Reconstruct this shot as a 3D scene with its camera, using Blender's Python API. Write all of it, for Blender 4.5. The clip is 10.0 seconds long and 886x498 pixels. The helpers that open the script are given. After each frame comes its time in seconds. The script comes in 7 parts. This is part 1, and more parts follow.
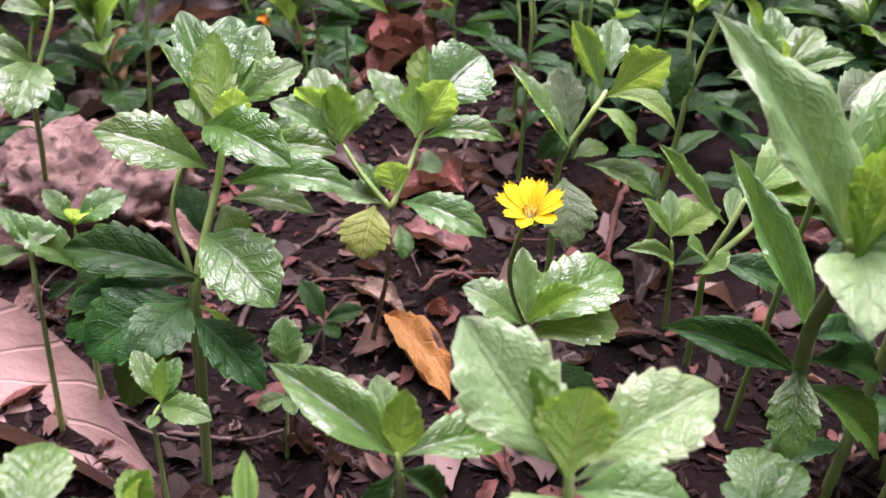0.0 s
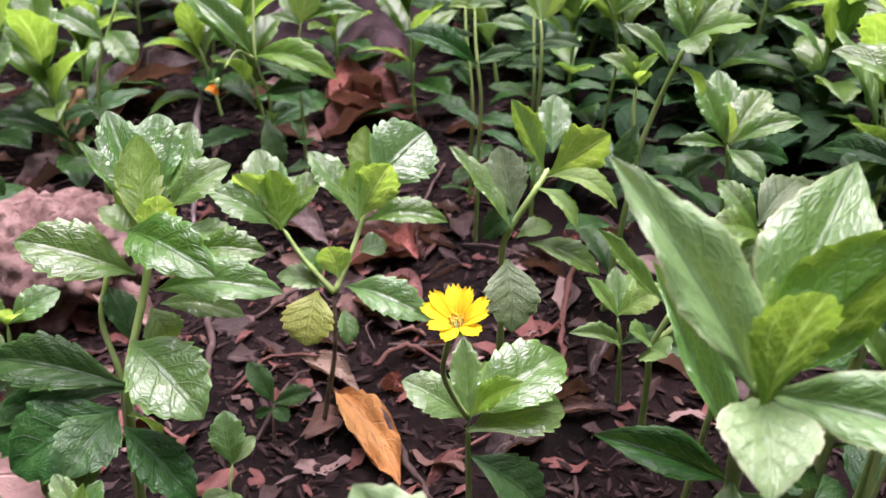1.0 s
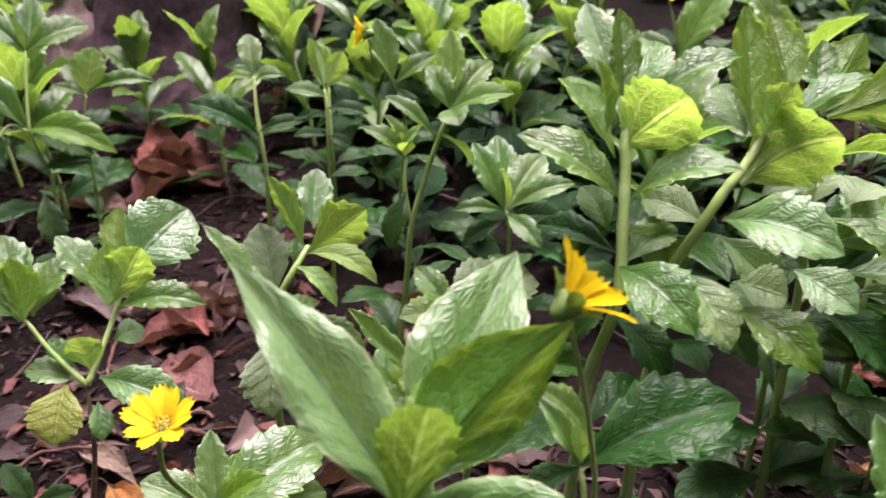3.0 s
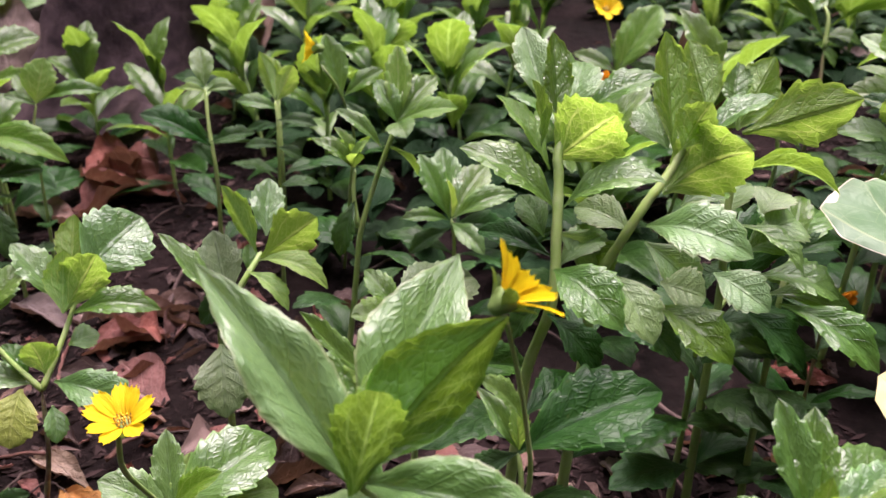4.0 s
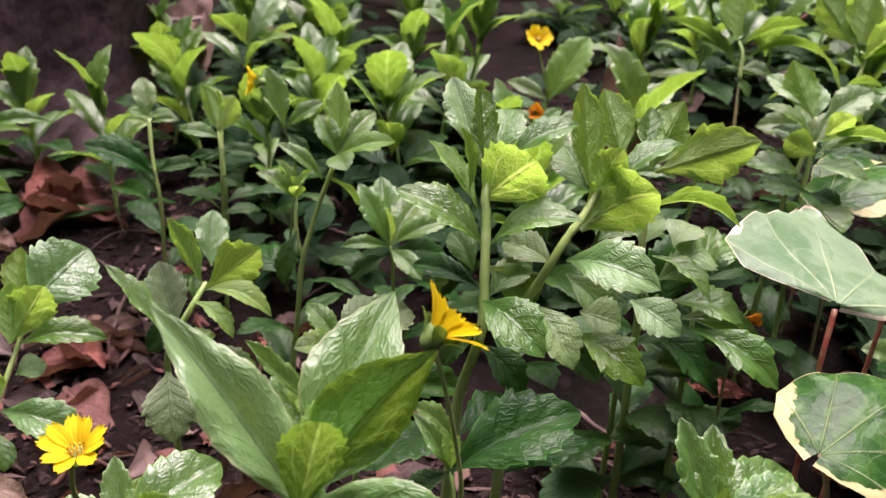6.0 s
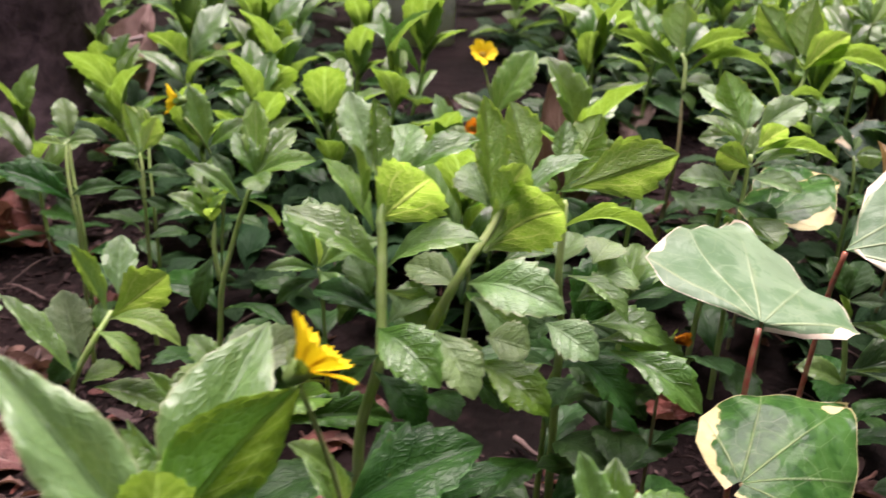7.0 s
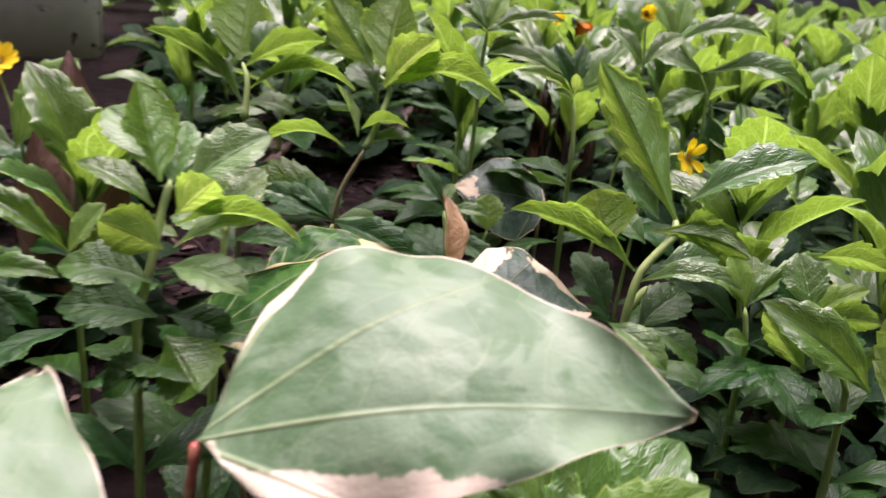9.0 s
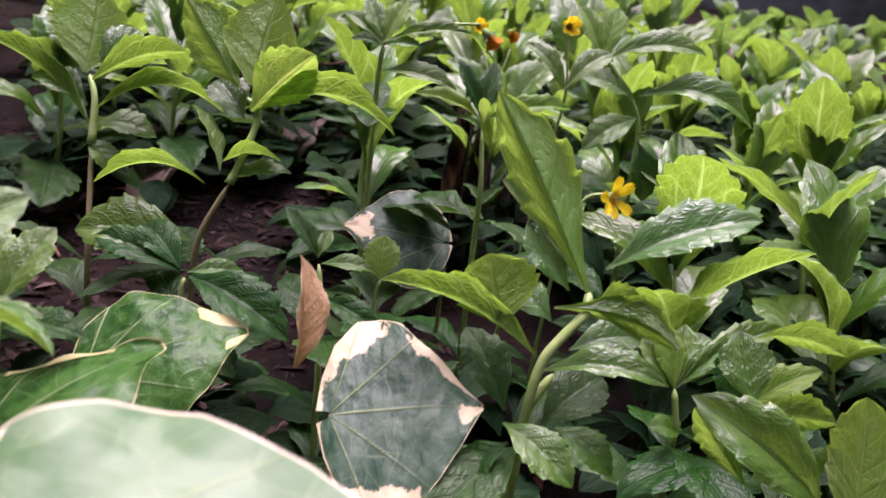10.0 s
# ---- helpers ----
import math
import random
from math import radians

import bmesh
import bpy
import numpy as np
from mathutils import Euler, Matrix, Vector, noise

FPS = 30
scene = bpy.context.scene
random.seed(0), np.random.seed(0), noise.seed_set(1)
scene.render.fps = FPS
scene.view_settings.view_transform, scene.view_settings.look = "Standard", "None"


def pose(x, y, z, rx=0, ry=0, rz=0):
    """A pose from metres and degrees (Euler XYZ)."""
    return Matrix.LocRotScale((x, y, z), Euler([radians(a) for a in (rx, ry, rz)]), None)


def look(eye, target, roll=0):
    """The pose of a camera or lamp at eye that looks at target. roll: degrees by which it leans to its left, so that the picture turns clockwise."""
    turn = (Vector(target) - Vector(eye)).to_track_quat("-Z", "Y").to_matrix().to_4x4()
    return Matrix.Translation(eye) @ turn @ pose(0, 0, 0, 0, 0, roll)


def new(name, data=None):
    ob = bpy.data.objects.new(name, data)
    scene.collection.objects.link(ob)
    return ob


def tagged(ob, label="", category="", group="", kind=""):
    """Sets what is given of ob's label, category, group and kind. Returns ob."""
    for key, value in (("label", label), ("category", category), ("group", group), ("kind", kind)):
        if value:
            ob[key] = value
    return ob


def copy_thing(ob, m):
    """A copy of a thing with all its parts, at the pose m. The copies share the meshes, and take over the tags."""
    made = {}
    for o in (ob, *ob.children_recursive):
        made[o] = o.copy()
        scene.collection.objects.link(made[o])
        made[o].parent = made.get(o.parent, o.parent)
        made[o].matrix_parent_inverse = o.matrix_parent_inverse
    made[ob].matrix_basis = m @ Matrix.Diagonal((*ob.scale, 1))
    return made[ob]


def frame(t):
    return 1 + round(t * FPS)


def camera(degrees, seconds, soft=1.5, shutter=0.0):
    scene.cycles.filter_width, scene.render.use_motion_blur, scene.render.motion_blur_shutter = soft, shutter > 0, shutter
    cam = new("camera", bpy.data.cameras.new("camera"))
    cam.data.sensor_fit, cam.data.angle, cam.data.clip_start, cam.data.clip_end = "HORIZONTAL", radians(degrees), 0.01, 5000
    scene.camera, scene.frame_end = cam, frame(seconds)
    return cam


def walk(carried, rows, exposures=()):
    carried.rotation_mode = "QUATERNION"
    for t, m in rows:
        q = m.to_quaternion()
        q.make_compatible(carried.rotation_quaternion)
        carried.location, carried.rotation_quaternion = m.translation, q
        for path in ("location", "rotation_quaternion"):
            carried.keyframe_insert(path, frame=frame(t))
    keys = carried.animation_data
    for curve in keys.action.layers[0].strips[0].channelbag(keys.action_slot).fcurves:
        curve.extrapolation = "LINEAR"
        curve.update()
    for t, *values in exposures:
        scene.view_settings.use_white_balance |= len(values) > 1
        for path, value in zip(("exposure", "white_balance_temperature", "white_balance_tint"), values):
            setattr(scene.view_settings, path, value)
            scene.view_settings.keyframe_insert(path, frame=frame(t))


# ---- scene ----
cam = camera(55.0, 10.0, soft=1.4, shutter=0.3)
# a small phone lens, held on the plants a hand and a half away
cam.data.dof.use_dof, cam.data.dof.focus_distance, cam.data.dof.aperture_fstop = True, 0.29, 22.0
PATH = [
    (0, (0.032, 0.001, 0.234), (-0.071, 1.757, -0.717), 1.0),
    (0.5, (0.041, 0.011, 0.245), (-0.054, 1.777, -0.69), 0.5),
    (1, (0.051, 0.02, 0.257), (-0.032, 1.795, -0.66), -0.3),
    (1.5, (0.065, 0.022, 0.264), (0.01, 1.811, -0.63), -1.0),
    (2, (0.077, 0.025, 0.265), (0.08, 1.834, -0.587), -0.6),
    (2.5, (0.094, 0.03, 0.264), (0.173, 1.847, -0.569), 0.0),
    (3, (0.105, 0.032, 0.265), (0.277, 1.848, -0.554), 0.6),
    (3.2, (0.109, 0.032, 0.266), (0.309, 1.85, -0.543), 1.0),
    (4.3, (0.102, 0.004, 0.271), (0.435, 1.812, -0.517), 2.4),
    (4.5, (0.104, -0.001, 0.27), (0.466, 1.804, -0.513), 2.7),
    (5, (0.109, 0.0, 0.274), (0.535, 1.795, -0.496), 3.3),
    (6.3, (0.101, -0.003, 0.286), (0.532, 1.801, -0.462), 3.1),
    (6.5, (0.101, -0.004, 0.284), (0.546, 1.805, -0.446), 3.1),
    (7, (0.131, 0.008, 0.282), (0.609, 1.812, -0.438), 2.7),
    (7.5, (0.175, 0.023, 0.281), (0.729, 1.809, -0.429), 2.9),
    (8, (0.233, 0.051, 0.279), (0.896, 1.811, -0.401), 3.8),
    (8.5, (0.291, 0.09, 0.267), (1.075, 1.814, -0.375), 4.8),
    (9, (0.338, 0.126, 0.259), (1.216, 1.808, -0.376), 5.7),
    (9.5, (0.373, 0.16, 0.254), (1.317, 1.805, -0.381), 6.5),
    (10, (0.39, 0.173, 0.264), (1.368, 1.801, -0.369), 7.2),
]
EXPOSURES = [(0.0, 2.08, 6000, 37), (2.0, 2.12, 6150, 36), (5.0, 1.8, 6350, 35), (7.0, 1.8, 6450, 32), (7.6, 1.76, 6400, 34), (8.5, 1.66, 6350, 36), (10.0, 1.66, 6150, 46)]
walk(cam, [(t, look(eye, target, roll)) for t, eye, target, roll in PATH], EXPOSURES)

# ---- light: a bright, hazy, overcast day under open shade ----
world = bpy.data.worlds.new("sky")
scene.world = world
world.use_nodes = True
SUN_EL, SUN_AZ = 80.0, 20.0


def build_world():
    t = world.node_tree
    bg = t.nodes["Background"]
    sky = t.nodes.new("ShaderNodeTexSky")
    sky.sky_type = "NISHITA"
    sky.sun_disc = False
    sky.sun_elevation, sky.sun_rotation = radians(SUN_EL), radians(SUN_AZ)
    sky.air_density, sky.dust_density, sky.ozone_density = 1.0, 6.0, 0.4
    t.links.new(sky.outputs[0], bg.inputs[0])
    bg.inputs[1].default_value = 0.12


build_world()
sun = new("sun", bpy.data.lights.new("sun", "SUN"))
sun.data.energy, sun.data.angle, sun.data.color = 2.9, radians(48), (1.0, 0.97, 0.93)
sun.matrix_world = look((math.sin(radians(SUN_AZ)) * 5, math.cos(radians(SUN_AZ)) * 5, 5 * math.tan(radians(SUN_EL))), (0, 0, 0))


# ---- materials ----
class Net:
    """A small help to wire up a node material."""

    def __init__(self, name):
        self.mat = bpy.data.materials.new(name)
        self.mat.use_nodes = True
        self.t = self.mat.node_tree
        self.bsdf = self.t.nodes["Principled BSDF"]
        self.out = self.t.nodes["Material Output"]

    def put(self, socket, value):
        if isinstance(value, bpy.types.NodeSocket):
            self.t.links.new(value, socket)
        elif isinstance(value, (tuple, list)) and len(value) == 3 and socket.type == "RGBA":
            socket.default_value = (*value, 1)
        else:
            socket.default_value = value

    def math(self, op, a, b=0.0, c=0.0, clamp=False):
        n = self.t.nodes.new("ShaderNodeMath")
        n.operation, n.use_clamp = op, clamp
        for k, v in enumerate((a, b, c)):
            self.put(n.inputs[k], v)
        return n.outputs[0]

    def ramp(self, v, lo, hi, a=0.0, b=1.0):
        n = self.t.nodes.new("ShaderNodeMapRange")
        n.interpolation_type = "SMOOTHSTEP"
        for k, x in enumerate((v, lo, hi, a, b)):
            self.put(n.inputs[k], x)
        return n.outputs[0]

    def mix(self, f, a, b, blend="MIX"):
        n = self.t.nodes.new("ShaderNodeMix")
        n.data_type, n.blend_type = "RGBA", blend
        self.put(n.inputs[0], f)
        self.put(n.inputs[6], a)
        self.put(n.inputs[7], b)
        return n.outputs[2]

    def noise(self, scale, detail=4.0, rough=0.6, vec=None, distort=0.0):
        n = self.t.nodes.new("ShaderNodeTexNoise")
        n.inputs["Scale"].default_value, n.inputs["Detail"].default_value = scale, detail
        n.inputs["Roughness"].default_value, n.inputs["Distortion"].default_value = rough, distort
        if vec:
            self.t.links.new(vec, n.inputs["Vector"])
        return n.outputs[0]

    def voronoi(self, scale, vec=None, feature="DISTANCE_TO_EDGE"):
        n = self.t.nodes.new("ShaderNodeTexVoronoi")
        n.feature = feature
        n.inputs["Scale"].default_value = scale
        if vec:
            self.t.links.new(vec, n.inputs["Vector"])
        return n.outputs["Distance"]

    def coord(self, which):
        return self.t.nodes.new("ShaderNodeTexCoord").outputs[which]

    def split(self, v):
        n = self.t.nodes.new("ShaderNodeSeparateXYZ")
        self.t.links.new(v, n.inputs[0])
        return n.outputs

    def random(self):
        return self.t.nodes.new("ShaderNodeObjectInfo").outputs["Random"]

    def hsv(self, colour, h, s, v):
        n = self.t.nodes.new("ShaderNodeHueSaturation")
        for k, x in (("Hue", h), ("Saturation", s), ("Value", v), ("Color", colour)):
            self.put(n.inputs[k], x)
        return n.outputs[0]

    def bump(self, height, strength, distance):
        n = self.t.nodes.new("ShaderNodeBump")
        n.inputs["Strength"].default_value, n.inputs["Distance"].default_value = strength, distance
        self.t.links.new(height, n.inputs["Height"])
        self.t.links.new(n.outputs[0], self.bsdf.inputs["Normal"])
        return n.outputs[0]

    def set(self, **kw):
        for k, v in kw.items():
            self.put(self.bsdf.inputs[k.replace("_", " ")], v)

    def thin(self, colour, share, normal=None):
        """Lets light through, as a thin leaf or petal does."""
        tr = self.t.nodes.new("ShaderNodeBsdfTranslucent")
        self.put(tr.inputs[0], colour)
        if normal:
            self.t.links.new(normal, tr.inputs["Normal"])
        m = self.t.nodes.new("ShaderNodeMixShader")
        self.put(m.inputs[0], share)
        self.t.links.new(self.bsdf.outputs[0], m.inputs[1])
        self.t.links.new(tr.outputs[0], m.inputs[2])
        self.t.links.new(m.outputs[0], self.out.inputs[0])


def leaf_material(name, dark, light, vein, through_colour, share=0.38, rough=0.36, island=False, gloss=0.4):
    n = Net(name)
    x, y, _ = n.split(n.coord("UV"))
    a = n.math("ABSOLUTE", n.math("MULTIPLY_ADD", x, 2.0, -1.0))
    obj = n.coord("Object")
    wob = n.noise(1.6, 2.0, vec=obj)
    s = n.math("ADD", n.math("MULTIPLY_ADD", y, 5.4, n.math("MULTIPLY", a, -1.6)), n.math("MULTIPLY", wob, 0.2))
    f = n.math("ABSOLUTE", n.math("SUBTRACT", n.math("FRACT", s), 0.5))
    lateral = n.math("MULTIPLY", n.ramp(f, 0.045, 0.012), n.ramp(a, 0.95, 0.5, 0.0, 0.8))
    mid = n.ramp(a, 0.065, 0.02)
    arch = n.math("MULTIPLY", n.math("MULTIPLY", y, n.math("SUBTRACT", 1.0, n.math("MULTIPLY", y, 0.75))), 1.7)
    tri = n.math("MULTIPLY", n.ramp(n.math("ABSOLUTE", n.math("SUBTRACT", a, arch)), 0.045, 0.01), n.ramp(y, 0.75, 0.5))
    cell = n.voronoi(15.0, n.coord("UV"))
    net = n.math("MULTIPLY", n.ramp(cell, 0.05, 0.01), 0.45)
    veins = n.math("MAXIMUM", n.math("MAXIMUM", lateral, mid), n.math("MAXIMUM", tri, net))
    patch = n.noise(2.2, 4.0, vec=obj)
    fine = n.noise(30.0, 3.0, vec=obj)
    base = n.mix(n.ramp(patch, 0.3, 0.7), dark, light)
    base = n.mix(n.math("MULTIPLY", fine, 0.25), base, light)
    base = n.mix(n.math("MULTIPLY", veins, 0.42), base, vein)
    base = n.mix(n.ramp(a, 0.91, 0.97, 0.0, 0.7), base, tuple(min(0.3, v * 2.1) for v in light))
    spots = n.ramp(n.noise(9.0, 2.0, vec=obj), 0.72, 0.78, 0.0, 0.6)
    base = n.mix(spots, base, (0.10, 0.08, 0.03))
    rnd = n.t.nodes.new("ShaderNodeNewGeometry").outputs["Random Per Island"] if island else n.random()
    r2 = n.math("FRACT", n.math("MULTIPLY", rnd, 7.31))
    base = n.hsv(base, n.math("MULTIPLY_ADD", rnd, 0.03, 0.485), n.math("MULTIPLY_ADD", r2, 0.25, 0.85), n.math("MULTIPLY_ADD", r2, -0.4, 1.2))
    n.set(Base_Color=base, Roughness=n.math("MULTIPLY_ADD", fine, 0.24, rough - 0.12), IOR=1.48, Specular_IOR_Level=gloss)
    puff = n.math("MULTIPLY", n.noise(5.0, 2.0, vec=obj), 0.35)
    quilt = n.math("MULTIPLY", n.ramp(f, 0.0, 0.4), n.ramp(a, 1.0, 0.75, 0.0, 0.30))
    pucker = n.math("MULTIPLY", n.ramp(cell, 0.0, 0.22), 0.20)
    h = n.math("ADD", n.math("MULTIPLY", n.math("MAXIMUM", lateral, mid), -0.7), n.math("ADD", n.math("ADD", puff, quilt), pucker))
    nrm = n.bump(h, 0.65, 0.0009)
    glow = n.math("MAXIMUM", n.math("MAXIMUM", lateral, mid), n.math("MAXIMUM", tri, n.ramp(cell, 0.05, 0.015, 0.0, 0.8)))
    tc = n.mix(n.math("MULTIPLY", glow, 0.75), through_colour, tuple(min(0.75, v * 1.7 + 0.12) for v in through_colour))
    n.thin(n.hsv(tc, 0.5, 1.0, n.math("MULTIPLY_ADD", r2, -0.3, 1.15)), share, nrm)
    return n.mat


LEAF = {
    "y": leaf_material("leaf_young", (0.085, 0.185, 0.022), (0.120, 0.225, 0.035), (0.17, 0.27, 0.07), (0.30, 0.52, 0.045), 0.54, 0.42, False, 0.45),
    "l": leaf_material("leaf_downy", (0.040, 0.112, 0.016), (0.066, 0.148, 0.028), (0.030, 0.085, 0.013), (0.21, 0.38, 0.03), 0.38, 0.34, False, 0.8),
    # downy leaf whose pale colour also stands in for sky sheen
    "d": leaf_material("leaf_pale_downy_skylit", (0.085, 0.178, 0.042), (0.125, 0.225, 0.070), (0.055, 0.135, 0.028), (0.26, 0.42, 0.05), 0.36, 0.42, False, 0.7),
    "m": leaf_material("leaf_grown", (0.034, 0.100, 0.009), (0.060, 0.135, 0.015), (0.026, 0.076, 0.009), (0.21, 0.38, 0.022), 0.38, 0.36, False, 0.7),
    # old leaves' dark green, lowered further to stand in for shade low down
    "o": leaf_material("leaf_old_shaded", (0.008, 0.036, 0.006), (0.018, 0.058, 0.010), (0.006, 0.028, 0.006), (0.06, 0.14, 0.008), 0.26, 0.38, False, 0.2),
    "p": leaf_material("leaf_wilting", (0.045, 0.085, 0.025), (0.080, 0.115, 0.048), (0.035, 0.06, 0.02), (0.14, 0.20, 0.05), 0.25, 0.5, False, 0.35),
    "s": leaf_material("leaf_yellowing", (0.12, 0.18, 0.014), (0.16, 0.21, 0.025), (0.20, 0.23, 0.05), (0.26, 0.32, 0.02), 0.38, 0.5),
    "t": leaf_material("leaf_withered", (0.20, 0.12, 0.035), (0.30, 0.20, 0.07), (0.16, 0.08, 0.02), (0.34, 0.22, 0.05), 0.35, 0.5, False, 0.2),
    # deep shade between the stems put into the leaf colour
    "u": leaf_material("leaf_undergrowth_shade", (0.005, 0.018, 0.006), (0.010, 0.030, 0.009), (0.004, 0.014, 0.005), (0.02, 0.05, 0.006), 0.2, 0.6, True, 0.06),
    "f": leaf_material("leaf_cover", (0.030, 0.092, 0.016), (0.064, 0.132, 0.028), (0.025, 0.07, 0.014), (0.15, 0.29, 0.028), 0.36, 0.44, True, 0.45),
}


def stem_material(name, low, high, rough=0.5):
    n = Net(name)
    obj = n.coord("Object")
    x, y, _ = n.split(n.coord("UV"))
    c = n.mix(n.ramp(n.noise(30.0, 3.0, vec=obj), 0.35, 0.65), low, high)
    streak = n.ramp(n.noise(220.0, 2.0, vec=obj), 0.4, 0.7)
    c = n.mix(n.math("MULTIPLY", streak, 0.35), c, (0.28, 0.33, 0.17))
    n.set(Base_Color=c, Roughness=rough, Subsurface_Weight=0.15, Subsurface_Radius=(0.002, 0.004, 0.001))
    n.bump(n.noise(400.0, 3.0, vec=obj), 0.4, 0.0006)
    return n.mat


STEM = stem_material("stem_green", (0.16, 0.26, 0.055), (0.25, 0.34, 0.10))
STEM_BROWN = stem_material("stem_brown", (0.13, 0.11, 0.05), (0.24, 0.18, 0.09), 0.6)
STEM_DARK = stem_material("stem_dark", (0.06, 0.035, 0.028), (0.13, 0.075, 0.055), 0.65)
STEM_RED = stem_material("petiole_red", (0.20, 0.03, 0.025), (0.32, 0.08, 0.05), 0.4)


def petal_material(name, colour, deep, through_colour):
    n = Net(name)
    x, y, _ = n.split(n.coord("UV"))
    line = n.ramp(n.math("ABSOLUTE", n.math("SUBTRACT", n.math("FRACT", n.math("MULTIPLY", x, 4.0)), 0.5)), 0.12, 0.0)
    c = n.mix(n.ramp(y, 0.55, 0.05), colour, deep)
    c = n.mix(n.math("MULTIPLY", line, 0.3), c, deep)
    n.set(Base_Color=c, Roughness=0.55, Specular_IOR_Level=0.2)
    nrm = n.bump(n.math("ADD", line, n.noise(60.0, 3.0, vec=n.coord("UV"))), 0.4, 0.0008)
    n.thin(through_colour, 0.4, nrm)
    return n.mat


PETAL = petal_material("petal_yellow", (0.78, 0.58, 0.003), (0.72, 0.45, 0.002), (0.82, 0.62, 0.003))
PETAL_ORANGE = petal_material("petal_orange", (0.55, 0.20, 0.006), (0.36, 0.09, 0.005), (0.55, 0.2, 0.005))


def plain_material(name, a, b, scale, rough=0.6, bump_d=0.0004):
    n = Net(name)
    obj = n.coord("Object")
    n.set(Base_Color=n.mix(n.ramp(n.noise(scale, 4.0, vec=obj), 0.35, 0.65), a, b), Roughness=rough)
    n.bump(n.noise(scale * 4, 4.0, vec=obj), 0.5, bump_d)
    return n.mat


FLORET = plain_material("floret_yellow", (0.62, 0.34, 0.006), (0.70, 0.44, 0.01), 300)
ANTHER = plain_material("anther_brown", (0.10, 0.03, 0.01), (0.22, 0.08, 0.02), 300)
CALYX = plain_material("calyx_green", (0.08, 0.16, 0.03), (0.14, 0.22, 0.05), 200)


def dry_material(name, a, b, dark, share=0.12):
    n = Net(name)
    obj = n.coord("Object")
    x, y, _ = n.split(n.coord("UV"))
    w = n.math("ABSOLUTE", n.math("MULTIPLY_ADD", x, 2.0, -1.0))
    s = n.math("MULTIPLY_ADD", y, 8.0, n.math("MULTIPLY", w, -2.6))
    f = n.math("ABSOLUTE", n.math("SUBTRACT", n.math("FRACT", s), 0.5))
    veins = n.math("MAXIMUM", n.ramp(w, 0.05, 0.02), n.math("MULTIPLY", n.ramp(f, 0.06, 0.02), 0.6))
    c = n.mix(n.ramp(n.noise(2.5, 5.0, vec=obj), 0.3, 0.7), a, b)
    c = n.mix(n.ramp(n.noise(5.0, 5.0, vec=obj, distort=1.0), 0.58, 0.72, 0.0, 0.75), c, dark)
    c = n.mix(n.math("MULTIPLY", veins, 0.4), c, n.mix(0.5, b, (0.5, 0.38, 0.3)))
    c = n.hsv(c, 0.5, n.math("MULTIPLY_ADD", n.random(), 0.4, 0.75), n.math("MULTIPLY_ADD", n.random(), 0.6, 0.7))
    n.set(Base_Color=c, Roughness=0.62, Specular_IOR_Level=0.15)
    nrm = n.bump(n.math("ADD", n.math("MULTIPLY", veins, 0.6), n.noise(14.0, 6.0, vec=obj)), 0.8, 0.0025)
    n.thin(n.mix(0.5, b, (0.5, 0.25, 0.12)), share, nrm)
    return n.mat


DRY = {
    "brown": dry_material("dry_brown", (0.075, 0.042, 0.032), (0.14, 0.082, 0.062), (0.025, 0.015, 0.012)),
    "red": dry_material("dry_red", (0.085, 0.032, 0.026), (0.16, 0.065, 0.052), (0.03, 0.012, 0.011)),
    "pink": dry_material("dry_pinkish", (0.135, 0.088, 0.076), (0.21, 0.145, 0.125), (0.08, 0.05, 0.043)),
    "petal": dry_material("petal_pink", (0.46, 0.30, 0.32), (0.56, 0.40, 0.42), (0.34, 0.2, 0.22), 0.3),
    "dark": dry_material("dry_dark", (0.024, 0.016, 0.014), (0.055, 0.034, 0.030), (0.010, 0.007, 0.006)),
    "tan": dry_material("dry_tan", (0.22, 0.13, 0.07), (0.32, 0.21, 0.125), (0.11, 0.055, 0.025)),
    "orange": dry_material("dry_orange", (0.24, 0.10, 0.025), (0.34, 0.18, 0.06), (0.12, 0.04, 0.012)),
    "brick": dry_material("dry_brick_red", (0.20, 0.036, 0.02), (0.30, 0.08, 0.035), (0.09, 0.02, 0.012)),
}


def wood_material(name, a, b):
    n = Net(name)
    obj = n.coord("Object")
    c = n.mix(n.ramp(n.noise(60.0, 5.0, vec=obj, distort=0.6), 0.3, 0.7), a, b)
    c = n.hsv(c, 0.5, 1.0, n.math("MULTIPLY_ADD", n.random(), 0.7, 0.65))
    n.set(Base_Color=c, Roughness=0.8, Specular_IOR_Level=0.08)
    n.bump(n.noise(260.0, 5.0, vec=obj), 0.8, 0.0012)
    return n.mat


TWIG = wood_material("twig_bark", (0.035, 0.024, 0.021), (0.10, 0.068, 0.058))
TWIG_GREY = wood_material("twig_grey", (0.10, 0.078, 0.074), (0.19, 0.15, 0.14))
TWIG_RED = wood_material("twig_reddish", (0.06, 0.027, 0.022), (0.12, 0.062, 0.048))


